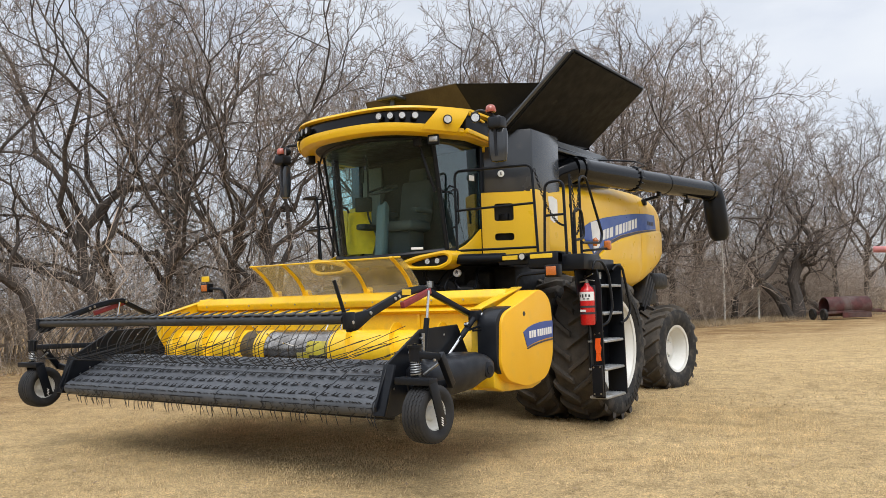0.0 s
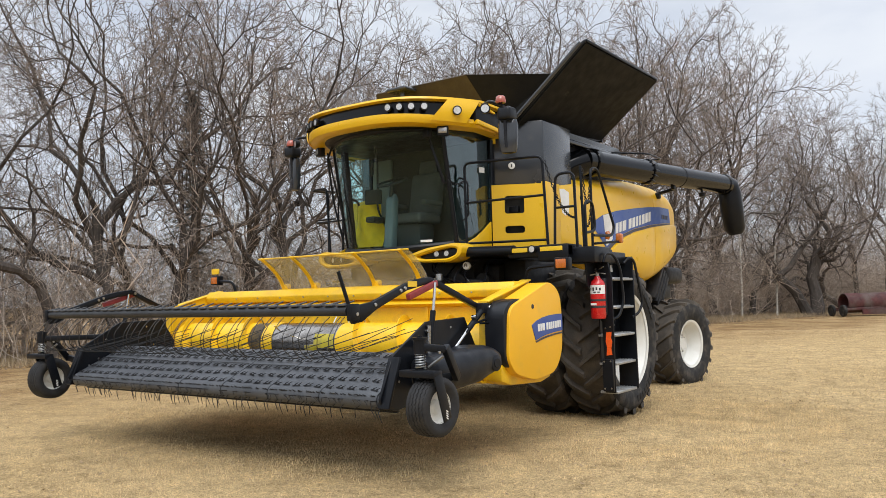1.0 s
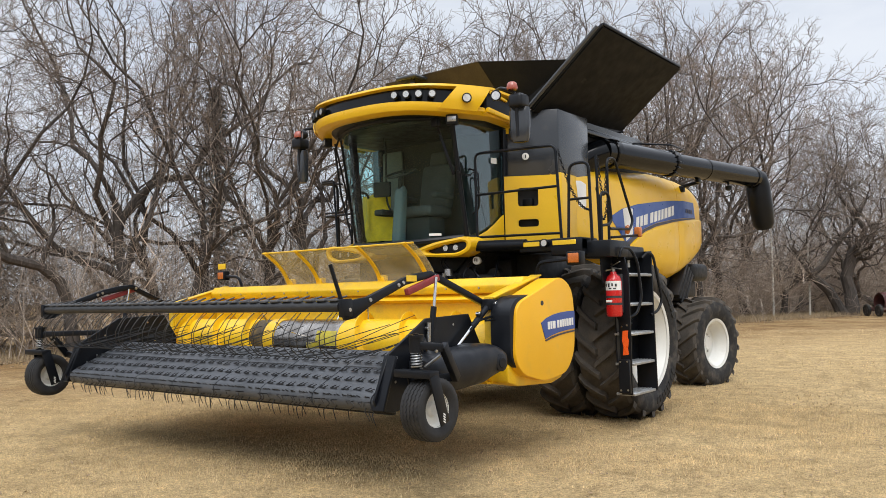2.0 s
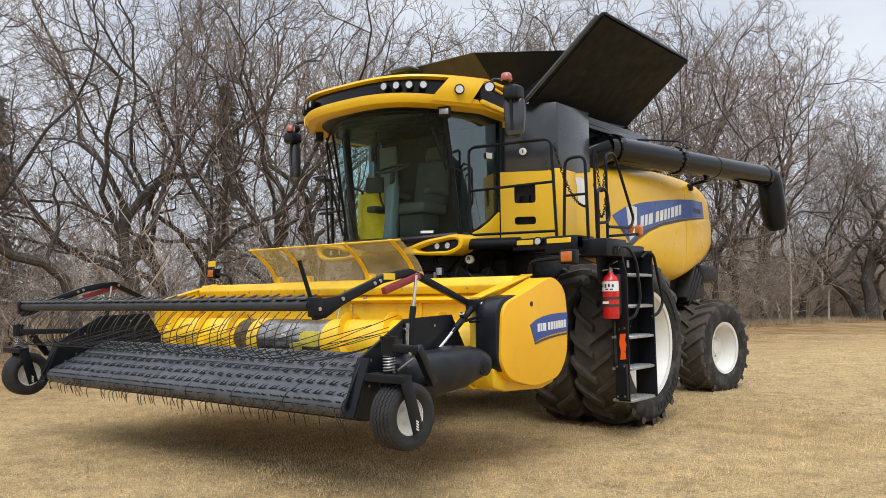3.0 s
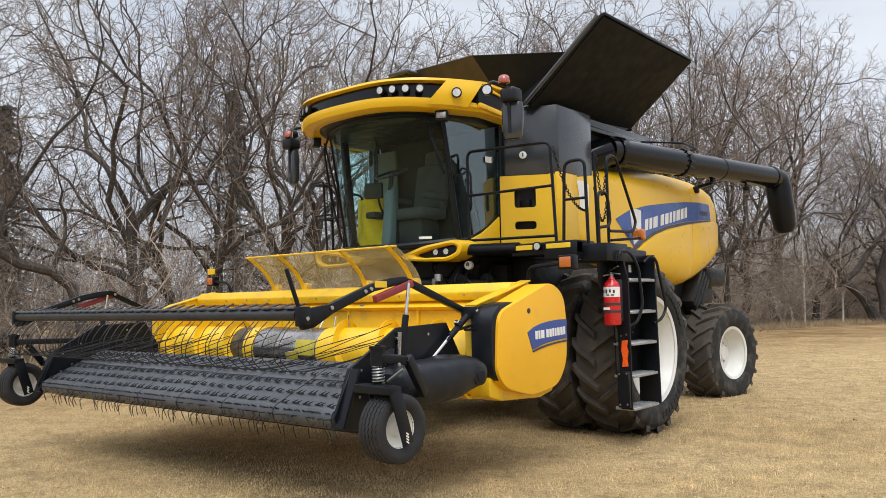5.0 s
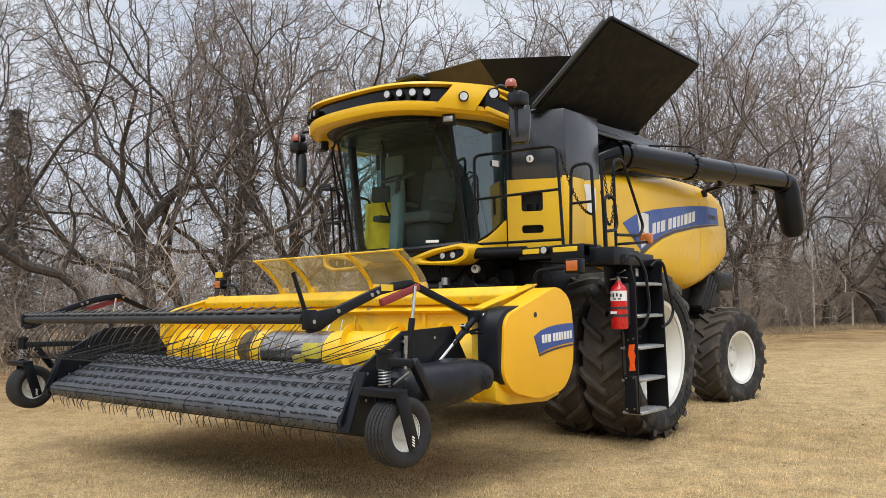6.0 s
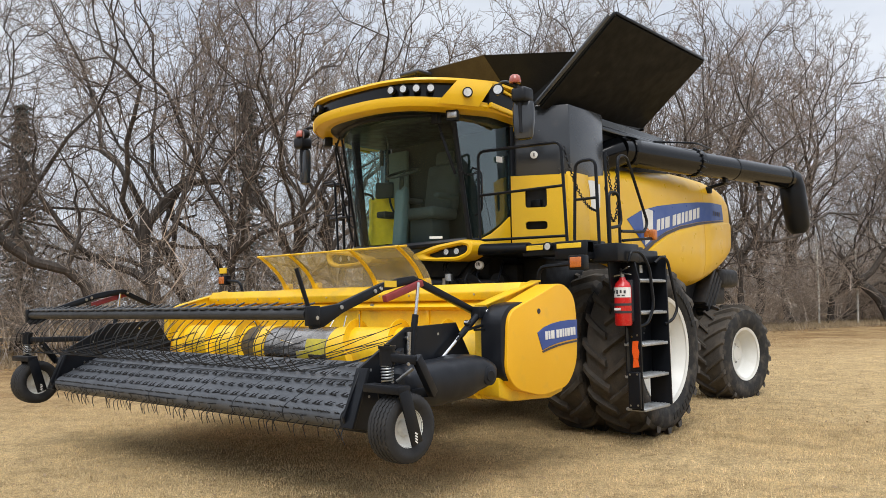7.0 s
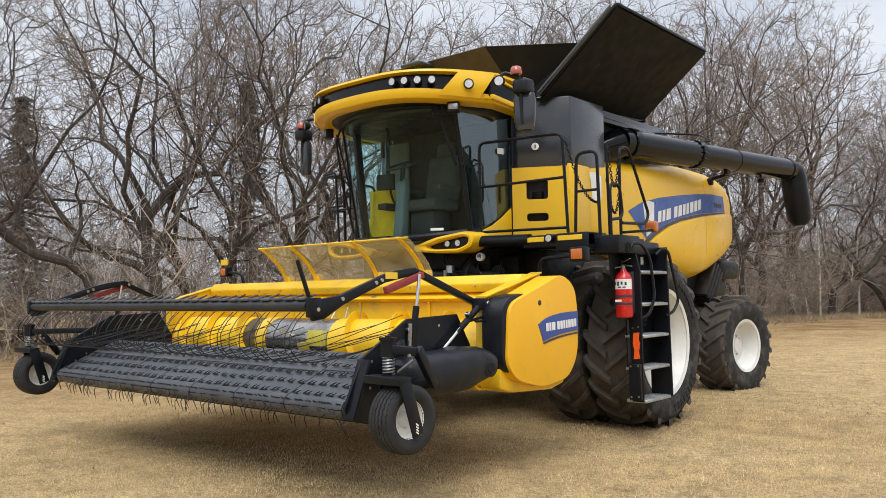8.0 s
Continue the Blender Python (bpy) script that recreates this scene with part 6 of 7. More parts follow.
part("lamp_bracket", bm, M_BLACK, combine)

# Ladder: two stringers, five steps, two hand loops.
bm = B()
slab(bm, "y", [(2.735, 0.66), (2.72, 1.22), (2.60, 1.40), (2.58, 1.70), (2.50, 1.98), (2.80, 1.98), (2.86, 1.72), (2.86, 0.42), (2.735, 0.42)], -0.455, -0.435, 0.004, 1)
ladder = part("ladder", bm, M_BLACK, combine, "black folding access ladder")
bm = B()
slab(bm, "y", [(2.66, 0.42), (2.66, 1.98), (2.88, 1.98), (2.90, 0.42)], 0.115, 0.135, 0.004, 1)
part("stringer", bm, M_BLACK, ladder)
bm = B()
slab(bm, "x", [(-0.72, 1.93), (-0.60, 2.04), (-0.10, 2.04), (0.10, 1.95), (0.115, 1.82), (-0.44, 1.70), (-0.68, 1.62)], 2.652, 2.668, 0.004, 1)
box(bm, 2.672, 2.688, -0.434, 0.130, 0.74, 1.98, 0.003, 1)
part("ladder_back", bm, M_BLACK, ladder)
bm = B()
box(bm, 2.725, 2.855, -0.50, -0.46, 0.44, 0.80, 0.006, 1)
part("lower_plate", bm, M_BLACK, ladder)
for z in (1.725, 1.40, 1.082, 0.76, 0.437):
    bm = B()
    box(bm, 2.66, 2.88, -0.435, 0.115, z - 0.03, z, 0.006, 1)
    for k in range(5):
        box(bm, 2.69 + 0.035 * k, 2.70 + 0.035 * k, -0.42, 0.10, z, z + 0.006, 0.0)
    part("step", bm, M_STEP, ladder, "ribbed galvanised step")
rail("hand_loop", [(2.84, -0.62, 1.90), (2.86, -0.60, 2.00), (2.87, -0.42, 2.0), (2.90, -0.30, 1.85), (2.91, -0.25, 1.45), (2.88, -0.33, 1.28), (2.84, -0.45, 1.25)], 0.016, 0.09, ladder)
rail("hand_loop", [(2.84, -0.05, 1.90), (2.88, 0.02, 1.97), (2.90, 0.12, 1.93), (2.92, 0.29, 1.42), (2.90, 0.20, 1.30), (2.86, 0.10, 1.26)], 0.016, 0.08, ladder)
bm = B()
slab(bm, "y", [(2.765, 0.84), (2.835, 0.85), (2.825, 0.92), (2.84, 1.0), (2.825, 1.04), (2.835, 1.11), (2.77, 1.105), (2.76, 1.0), (2.775, 0.93)], -0.462, -0.456, 0.0015, 1)
part("reflector_plate", bm, M_ORANGERED, ladder, "scratched red-orange reflector")
bm = B()
for x, z in ((2.76, 1.15), (2.82, 1.165), (2.75, 0.775), (2.83, 0.78), (2.75, 0.47), (2.83, 0.475), (2.66, 1.9), (2.74, 1.9), (2.66, 1.8)):
    disc(bm, (x, -0.458 if z > 0.8 else -0.503, z), (0, -1, 0), 0.011, 0.012, 8)
for y, z in ((-0.55, 1.93), (-0.5, 1.83), (-0.2, 1.97), (-0.05, 1.86), (0.1, 1.9), (-0.05, 1.17), (-0.02, 1.22)):
    disc(bm, (2.694, y, z), (1, 0, 0), 0.010, 0.014, 8)
for x, z in ((2.46, 2.0), (2.52, 2.0), (2.46, 1.93), (2.52, 1.93)):
    disc(bm, (x, -0.805, z), (0, -1, 0), 0.011, 0.012, 8)
tagged(part("bolts", bm, M_STEEL, ladder), kind="stuff")
bm = B()
box(bm, 2.688, 2.692, -0.36, -0.31, 1.56, 1.66, 0.001, 1)
part("ladder_label", bm, M_LABEL, ladder)
bm = B()
box(bm, 2.688, 2.692, -0.10, -0.04, 1.80, 1.88, 0.001, 1)
part("ladder_label", bm, M_LABEL, ladder)


def extinguisher():
    c = (2.735, -0.565)
    root = thing("fire_extinguisher", (c[0], c[1], 1.27), "red fire extinguisher strapped to the ladder", "fire extinguisher")
    bm = B()
    lathe(bm, [(1.265, 0.0), (1.265, 0.075), (1.28, 0.085), (1.64, 0.085), (1.69, 0.07), (1.72, 0.035), (1.745, 0.03), (1.745, 0.0)], (c[0], c[1], 0), 28, "z")
    part("cylinder", bm, M_RED, root)
    bm = B()
    for a0, z0, z1, r in ((0, 1.545, 1.645, 0.0862),):
        rows = [[(c[0] + r * math.cos(t), c[1] + r * math.sin(t), z) for t in (math.radians(-150 + 8 * k) for k in range(20))] for z in (z0, z1)]
        sheet(bm, rows, 0.001)
    lab = part("label", bm, M_LABEL, root, "white instruction label")
    bm = B()
    for k, (t, z, w, h) in enumerate(((-125, 1.60, 0.018, 0.03), (-100, 1.60, 0.02, 0.04), (-75, 1.605, 0.018, 0.03), (-50, 1.60, 0.02, 0.03), (-90, 1.565, 0.03, 0.012), (-60, 1.565, 0.03, 0.012))):
        a = math.radians(t)
        box(bm, -w / 2, w / 2, -0.001, 0.001, -h / 2, h / 2, 0, 1, pose(c[0] + 0.0885 * math.cos(a), c[1] + 0.0885 * math.sin(a), z, 0, 0, t + 90))
    part("label_bars", bm, M_INK, lab)
    bm = B()
    for z in (1.475, 1.40):
        lathe(bm, [(z - 0.012, 0.0858), (z - 0.012, 0.089), (z + 0.012, 0.089), (z + 0.012, 0.0858)], (c[0], c[1], 0), 28, "z")
    box(bm, c[0] - 0.06, c[0] + 0.06, c[1] + 0.07, c[1] + 0.12, 1.30, 1.72, 0.01)
    part("bracket", bm, M_INK, root, "black strap bracket")
    bm = B()
    box(bm, -0.035, 0.035, -0.001, 0.001, -0.012, 0.012, 0.0, 1, pose(c[0] - 0.015, c[1] - 0.0905, 1.43, 0, 0, 0))
    part("tag", bm, M_LABEL, root)
    bm = B()
    tube(bm, [(c[0], c[1], 1.74), (c[0], c[1], 1.79)], 0.022, 10)
    beam(bm, (c[0] - 0.02, c[1], 1.79), (c[0] + 0.11, c[1] - 0.03, 1.77), 0.025, 0.012)
    beam(bm, (c[0] - 0.03, c[1], 1.80), (c[0] + 0.09, c[1] - 0.02, 1.85), 0.025, 0.01)
    tube(bm, fillet([(c[0] - 0.01, c[1] - 0.02, 1.77), (c[0] - 0.08, c[1] - 0.04, 1.76), (c[0] - 0.10, c[1] - 0.03, 1.68)], 0.03), 0.010, 6)
    part("valve", bm, M_STEEL, root, "bright valve and squeeze handle")


extinguisher()


def yellow_vest():
    """A fluorescent cloth that hangs at the back of the cab."""
    bm = B()
    rows = []
    for j in range(9):
        z = 2.28 + 0.075 * j
        w = 0.20 + 0.10 * (1 - abs(j - 3) / 6)
        rows.append([(-0.78 + (u - 0.5) * 2 * w * 0.9, -0.42 - 0.10 * math.sin(math.pi * u) - 0.02 * math.sin(9 * u + j), z) for u in (k / 10 for k in range(11))])
    sheet(bm, rows, 0.02)
    return solo("safety_vest", bm, M_VEST, "fluorescent yellow cloth hanging over the cab console", "clothing")


yellow_vest()

# ---- pickup header, raised off the ground ----
HX = 2.35
header = thing("pickup_header", (0, -2.9, 0.66), "yellow pickup header with black draper belts, raised", "combine header")

# Trough: back wall, curved floor and top beam.
bm = B()
prof = [(-2.62, 0.80), (-2.50, 0.72), (-2.25, 0.70), (-1.98, 0.76), (-1.84, 0.92), (-1.80, 1.15), (-1.80, 1.56)]
rows = [[(x, y, z) for y, z in prof] for x in (-2.50, -1.25, 0.0, 1.25, 2.40)]
sheet(bm, rows, 0.02)
part("trough", bm, M_YELLOW_WORN, header, "scuffed yellow auger trough")
bm = B()
slab(bm, "x", [(-1.88, 1.545), (-1.60, 1.545), (-1.58, 1.68), (-1.64, 1.70), (-1.84, 1.70), (-1.90, 1.62)], -2.52, 2.40, 0.012)
part("top_beam", bm, M_YELLOW_WORN, header, "yellow top beam")
bm = B()
slab(bm, "x", [(-1.905, 1.485), (-1.82, 1.54), (-1.80, 1.50), (-1.84, 1.45)], -2.50, 2.38, 0.006)
box(bm, -2.45, 2.38, -1.83, -1.80, 1.24, 1.27, 0.006)
for x in (-1.8, -0.9, 0.25, 1.25, 1.95):
    box(bm, x - 0.02, x + 0.02, -1.84, -1.80, 1.2, 1.5, 0.006)
part("beam_lip", bm, M_YELLOW_WORN, header)
bm = B()
box(bm, -2.4, 2.3, -1.79, -1.5, 0.78, 0.98, 0.02)
box(bm, -2.4, 2.3, -1.75, -1.60, 1.10, 1.5, 0.02)
part("rear_frame", bm, M_YELLOW_WORN, header)
for name, x0, x1 in (("end_wall", 2.385, 2.42), ("end_wall", -2.57, -2.535)):
    bm = B()
    slab(bm, "x", [(-2.46, 0.72), (-2.42, 1.46), (-2.36, 1.50), (-1.66, 1.70), (-1.58, 1.70), (-1.58, 0.75), (-2.2, 0.68)], x0, x1, 0.006, 1)
    part(name, bm, M_YELLOW_WORN, header)
    bm = B()
    s = 1 if x0 > 0 else -1
    beam(bm, (x0 + s * 0.01, -2.44, 1.50), (x0 + s * 0.01, -1.60, 1.712), 0.12, 0.014, 0.003)
    beam(bm, (x0 + s * 0.01, -2.45, 0.75), (x0 + s * 0.01, -2.45, 1.49), 0.085, 0.03, 0.003, up=(0, 1, 0))
    part("end_flange", bm, M_YELLOW_WORN, header)
bm = B()
slab(bm, "x", [(-2.47, 0.74), (-2.30, 0.69), (-1.7, 0.66), (-1.50, 0.70), (-1.45, 0.86), (-2.47, 0.90)], 2.425, 2.60, 0.02)
part("skid_box", bm, M_YELLOW_WORN, header)
bm = B()
for x, y, z in ((1.95, -1.805, 1.40), (2.1, -1.805, 1.52), (0.55, -1.81, 1.38)):
    disc(bm, (x, y, z), (0, -1, 0), 0.05, 0.03, 14)
disc(bm, (0.50, -1.88, 1.50), (0, -1, 0), 0.028, 0.02, 12)
for x in np.arange(-2.3, 2.3, 0.42):
    disc(bm, (float(x), -1.905, 1.60), (0, -1, 0.2), 0.010, 0.012, 6)
tagged(part("beam_bolts", bm, M_STEEL, header), kind="stuff")

# Auger drum with flights and a bare steel middle.
AY, AZ = -2.22, 1.06


def drum(x0, x1, r, material, name, label=""):
    bm = B()
    lathe(bm, [(x0, r * 0.9), (x0, r), (x1, r), (x1, r * 0.9)], (0, AY, AZ), 36)
    return part(name, bm, material, header, label)


drum(-2.45, -1.02, 0.235, M_YELLOW_WORN, "auger_drum", "yellow feed auger drum")
drum(0.42, 2.34, 0.235, M_YELLOW_WORN, "auger_drum", "yellow feed auger drum")
drum(-1.02, -0.78, 0.228, M_BROWNBAND, "drum_band")
drum(-0.78, -0.60, 0.238, M_YELLOW_WORN, "drum_band")
drum(-0.60, 0.42, 0.232, M_DRUM, "drum_centre", "worn bare steel auger middle")


def flight(x0, x1, turns, start):
    bm, n = B(), int(abs(turns) * 30)
    rows = []
    for i in range(n + 1):
        f = i / n
        t = start + 2 * math.pi * turns * f
        x = x0 + (x1 - x0) * f
        rows.append([(x, AY + r * math.cos(t), AZ + r * math.sin(t)) for r in (0.22, 0.315)])
    sheet(bm, rows, 0.008)
    return part("auger_flight", bm, M_YELLOW_WORN, header, "worn yellow auger flight")


flight(-2.45, -0.70, 3.0, 0.4)
flight(2.34, 0.40, -3.2, 0.4)
bm = B()
fr = random.Random(8)
for k in range(16):
    x, t = -0.9 + 0.105 * k, k * 2.2
    p = Vector((x, AY + 0.2 * math.cos(t), AZ + 0.2 * math.sin(t)))
    tube(bm, [p, Vector((x, AY + 0.36 * math.cos(t), AZ + 0.36 * math.sin(t)))], 0.008, 6)
tagged(part("retract_fingers", bm, M_SHINY, header, "bright retracting fingers"), kind="stuff")
for x0, x1, t0, t1 in ((0.10, 0.40, 150, 190), (-0.05, 0.14, 183, 214)):
    bm = B()
    rows = [[(x, AY + 0.2345 * math.cos(radians(t)), AZ + 0.2345 * math.sin(radians(t))) for t in np.linspace(t0, t1, 9)] for x in np.linspace(x0, x1, 4)]
    sheet(bm, rows, 0.003)
    part("finger_hatch", bm, M_OLDYELLOW, header, "worn greenish yellow hatch on the auger middle")

# Clear wind guard with ribs above the beam.
def guard_pt(x, v):
    y = -1.66 - 0.10 * v - 0.28 * v**2
    return Vector((x, y, 1.70 + 0.395 * v))


bm = B()
sheet(bm, [[guard_pt(-1.27 + 2.44 * i / 12, j / 8) for i in range(13)] for j in range(9)], 0.005)
guard = part("wind_guard", bm, M_GUARD, header, "scuffed clear plastic crop guard")
guard.visible_shadow = False
for x in (-1.20, -0.66, 0.36, 1.05):
    bm = B()
    tube_pts = [guard_pt(x, j / 8) + Vector((0, -0.014, 0)) for j in range(9)]
    for p, q in zip(tube_pts, tube_pts[1:]):
        beam(bm, p, q + (q - p) * 0.1, 0.05, 0.018, 0.0)
    box(bm, x - 0.04, x + 0.06, -1.69, -1.60, 1.69, 1.78, 0.02, 2)
    part("guard_rib", bm, M_YELLOW_WORN, guard, "curved yellow rib")
bm = B()
tube(bm, [guard_pt(-1.27, 1), guard_pt(1.17, 1)], 0.010, 6)
box(bm, -1.27, 1.17, -1.70, -1.66, 1.695, 1.71, 0.003, 1)
part("guard_edge", bm, M_YELLOW_WORN, guard)

# End shield with its badge and black inner cover.
bm = B()
outline = round_poly([(-2.43, 1.44), (-2.05, 1.56), (-1.62, 1.70), (-1.40, 1.58), (-1.36, 1.30), (-1.38, 0.95), (-1.54, 0.755), (-1.96, 0.705), (-2.34, 0.80), (-2.47, 0.94)], 0.12, 5)
slab(bm, "x", outline, 2.46, 2.685, 0.065, 5)
shield = part("end_shield", bm, M_SHIELD, header, "rounded yellow plastic end shield")
bm = B()
slab(bm, "x", [(-2.02, 1.255), (-1.92, 1.298), (-1.80, 1.325), (-1.66, 1.342), (-1.50, 1.350), (-1.375, 1.350), (-1.375, 1.175), (-1.55, 1.165), (-1.70, 1.15), (-1.83, 1.13), (-1.95, 1.10)], 2.682, 2.691, 0.002, 1)
badge = part("badge", bm, M_BLUE, shield, "blue badge with white bars")
bm = B()
y = -1.905
for w in (0.05, 0.04, 0.065, 0, 0.05, 0.05, 0.04, 0.04, 0.055, 0.05, 0.045):
    if w:
        z = 1.185 + 0.05 * (y + 1.9)
        box(bm, 2.690, 2.694, y, y + w - 0.012, z + 0.004, z + 0.076, 0.001, 1)
    y += w if w else 0.022
part("badge_bars", bm, M_LABEL, shield)
bm = B()
slab(bm, "x", [(-1.955, 1.092), (-1.83, 1.120), (-1.70, 1.138), (-1.55, 1.152), (-1.375, 1.162), (-1.375, 1.145), (-1.55, 1.135), (-1.70, 1.12), (-1.83, 1.10), (-1.94, 1.078)], 2.683, 2.690, 0.001, 1)
part("badge_edge", bm, M_DECALGREY, shield)
bm = B()
disc(bm, (2.69, -1.99, 1.44), (1, 0, 0), 0.024, 0.02, 12)
part("shield_bolt", bm, M_INK, shield)
bm = B()
slab(bm, "x", round_poly([(-2.50, 0.98), (-2.50, 1.40), (-2.38, 1.50), (-2.10, 1.53), (-2.10, 0.86), (-2.42, 0.86)], 0.06, 3), 2.44, 2.655, 0.02, 2)
part("shield_inner", bm, M_PLASTIC, header, "dark grey inner cover")

# Pickup table: side plates, rollers and drapers.
for s in (1, -1):
    bm = B()
    slab(bm, "x", [(-3.94, 0.66), (-3.97, 0.74), (-3.80, 1.08), (-3.32, 1.345), (-2.72, 1.365), (-2.54, 1.08), (-2.58, 0.78), (-3.3, 0.70), (-3.75, 0.62)], s * (HX - 0.012), s * (HX + 0.012), 0.004, 1)
    sp = part("side_plate", bm, M_BLACK, header, "black steel side plate")
    bm = B()
    beam(bm, (s * (HX + 0.03), -3.95, 0.66), (s * (HX + 0.03), -3.79, 1.07), 0.12, 0.03, 0.006, up=(0, 1, 0))
    beam(bm, (s * (HX - 0.03), -3.86, 0.775), (s * (HX - 0.03), -3.28, 1.045), 0.03, 0.02)
    part("plate_flange", bm, M_BLACK, sp)
    bm = B()
    for y, z in ((-3.7, 1.05), (-3.5, 1.15), (-3.35, 0.98), (-3.6, 0.93), (-2.95, 1.28), (-2.85, 1.05), (-3.72, 0.86)):
        disc(bm, (s * (HX - 0.013), y, z), (-s, 0, 0), 0.012, 0.01, 8)
        disc(bm, (s * (HX + 0.013), y, z), (s, 0, 0), 0.012, 0.01, 8)
    tagged(part("plate_bolts", bm, M_STEEL, sp), kind="stuff")

FRONT_R, CREST = (-3.87, 0.715), (-3.27, 1.0)
for (y, z), r in ((FRONT_R, 0.062), (CREST, 0.05), ((-3.17, 0.955), 0.045), ((-2.62, 0.90), 0.045)):
    bm = B()
    tube(bm, [(-HX + 0.02, y, z), (HX - 0.02, y, z)], r, 18)
    part("roller", bm, M_BELT, header, "draper roller")


def belt_loop(x0, x1, a, ra, b, rb, name):
    """A flat belt round two rollers."""
    bm = B()
    d = Vector((b[0] - a[0], b[1] - a[1])).normalized()
    n = Vector((-d.y, d.x))
    pts = []
    for k in range(9):
        t = math.pi * k / 8
        o = n * math.cos(t) - d * math.sin(t)
        pts.append((a[0] + o.x * ra, a[1] + o.y * ra))
    for k in range(9):
        t = math.pi * k / 8
        o = -n * math.cos(t) + d * math.sin(t)
        pts.append((b[0] + o.x * rb, b[1] + o.y * rb))
    pts.append(pts[0])
    sheet(bm, [[(x0, y, z) for y, z in pts], [(x1, y, z) for y, z in pts]], 0.006)
    return part(name, bm, M_BELT, header, "ribbed dark rubber draper belt")


NB = 7
BW = 2 * (HX - 0.05) / NB
belts = []
for k in range(NB):
    x0 = -HX + 0.05 + k * BW
    belts.append(belt_loop(x0 + 0.006, x0 + BW - 0.006, FRONT_R, 0.075, CREST, 0.062, "draper_belt"))
    belt_loop(x0 + 0.004, x0 + BW - 0.004, (-3.17, 0.955), 0.055, (-2.62, 0.90), 0.055, "transfer_belt")
# Teeth: short double prongs on a rubber foot, leaning forward up the belt.
slope = Vector((0, CREST[0] - FRONT_R[0], CREST[1] - FRONT_R[1]))
slope.normalize()
up_n = Vector((0, -slope.z, slope.y))
bm = B()
box(bm, -0.046, 0.040, -0.008, 0.009, -0.002, 0.006, 0.004, 1)
for x in (-0.022, 0.022):
    tube(bm, [(x, -0.002, 0.004), (x + 0.010, 0.008, 0.010), (x + 0.034, 0.026, 0.014)], [0.0052, 0.0048, 0.0030], 5)
tooth_me = finish(bm, "tooth", M_TOOTH)
bm = B()
box(bm, -BW / 2 + 0.012, BW / 2 - 0.012, -0.006, 0.006, -0.002, 0.0025, 0.001, 1)
slat_me = finish(bm, "seam", M_TOOTH)
tr = random.Random(2)
count = 0
for row in range(5):
    f = 0.035 + 0.135 * row
    for k in range(NB):
        for j in range(5):
            x = -HX + 0.05 + k * BW + BW * (j + 0.5 + (0.25 if row % 2 else -0.1)) / 5
            if x > HX - 0.08 or x < -HX + 0.08:
                continue
            at = Vector((x, FRONT_R[0], FRONT_R[1])) + slope * (f + tr.uniform(-0.006, 0.006)) + up_n * 0.0775
            ob = new("tooth", tooth_me)
            ob.parent = belts[k]
            ob.matrix_basis = Matrix.Translation(at) @ Matrix.Rotation(math.atan2(slope.z, slope.y) + tr.uniform(-0.15, 0.15), 4, "X") @ Matrix.Rotation(tr.uniform(-0.25, 0.25), 4, "Z")
            count += 1
for k in range(NB):
    c = Vector((-HX + 0.05 + k * BW + BW / 2, FRONT_R[0], FRONT_R[1])) + slope * (0.37 - 0.012 * (k % 3)) + up_n * 0.079
    ob = new("seam", slat_me)
    ob.parent = belts[k]
    ob.matrix_basis = Matrix.Translation(c) @ Matrix.Rotation(math.atan2(slope.z, slope.y), 4, "X")
# Teeth that hang below the nose roller.
bm = B()
for k in range(NB * 7):
    x = -HX + 0.10 + (2 * HX - 0.2) * k / (NB * 7 - 1)
    for row, t in enumerate((0.55, 1.05, 1.75)):
        for o in (-0.02, 0.02):
            if tr.random() < (0.0, 0.25, 0.45)[row]:
                continue
            d = -slope * math.sin(t) + up_n * math.cos(t)
            p = Vector((x + o + 0.03 * row, FRONT_R[0], FRONT_R[1])) + d * 0.073
            w = Vector((tr.uniform(-0.025, 0.025), 0, 0))
            d = d * tr.uniform(0.75, 1.5)
            tube(bm, [p, p + d * (0.02, 0.04, 0.045)[row] + w, p + d * (0.03, 0.06, 0.075)[row] + w * 1.6 + Vector((0.01, 0.03, -0.02)), p + d * (0.03, 0.07, 0.08)[row] + w * 2 + Vector((0.015, 0.045, -0.02 - 0.018 * row))], [0.0045, 0.0042, 0.0036, 0.0025], 4)
tagged(part("nose_teeth", bm, M_TINE, header, "thin black spring teeth"), kind="stuff")
bm = B()
box(bm, -HX, HX, -3.75, -3.70, 0.60, 0.66, 0.01)
box(bm, -HX, HX, -3.2, -3.1, 0.72, 0.80, 0.01)
box(bm, -HX, HX, -2.66, -2.56, 0.74, 0.83, 0.01)
part("table_frame", bm, M_BLACK, header)

# Hold-down bar with clips and long spring tines.
RY, RZ = -4.15, 1.465
bm = B()
tube(bm, [(-2.42, RY, RZ), (2.20, RY, RZ)], 0.040, 16)
bar = part("hold_down_bar", bm, M_BARPAINT, header, "black hold-down bar")
bm = B()
box(bm, -0.055, 0.045, -0.030, 0.030, 0.0, 0.020, 0.008, 2)
tube(bm, [(0.0, -0.01, 0.012), (0.03, 0.02, 0.026), (0.075, 0.055, 0.046)], [0.010, 0.009, 0.006], 6)
clip_me = finish(bm, "clip", M_CLIP)


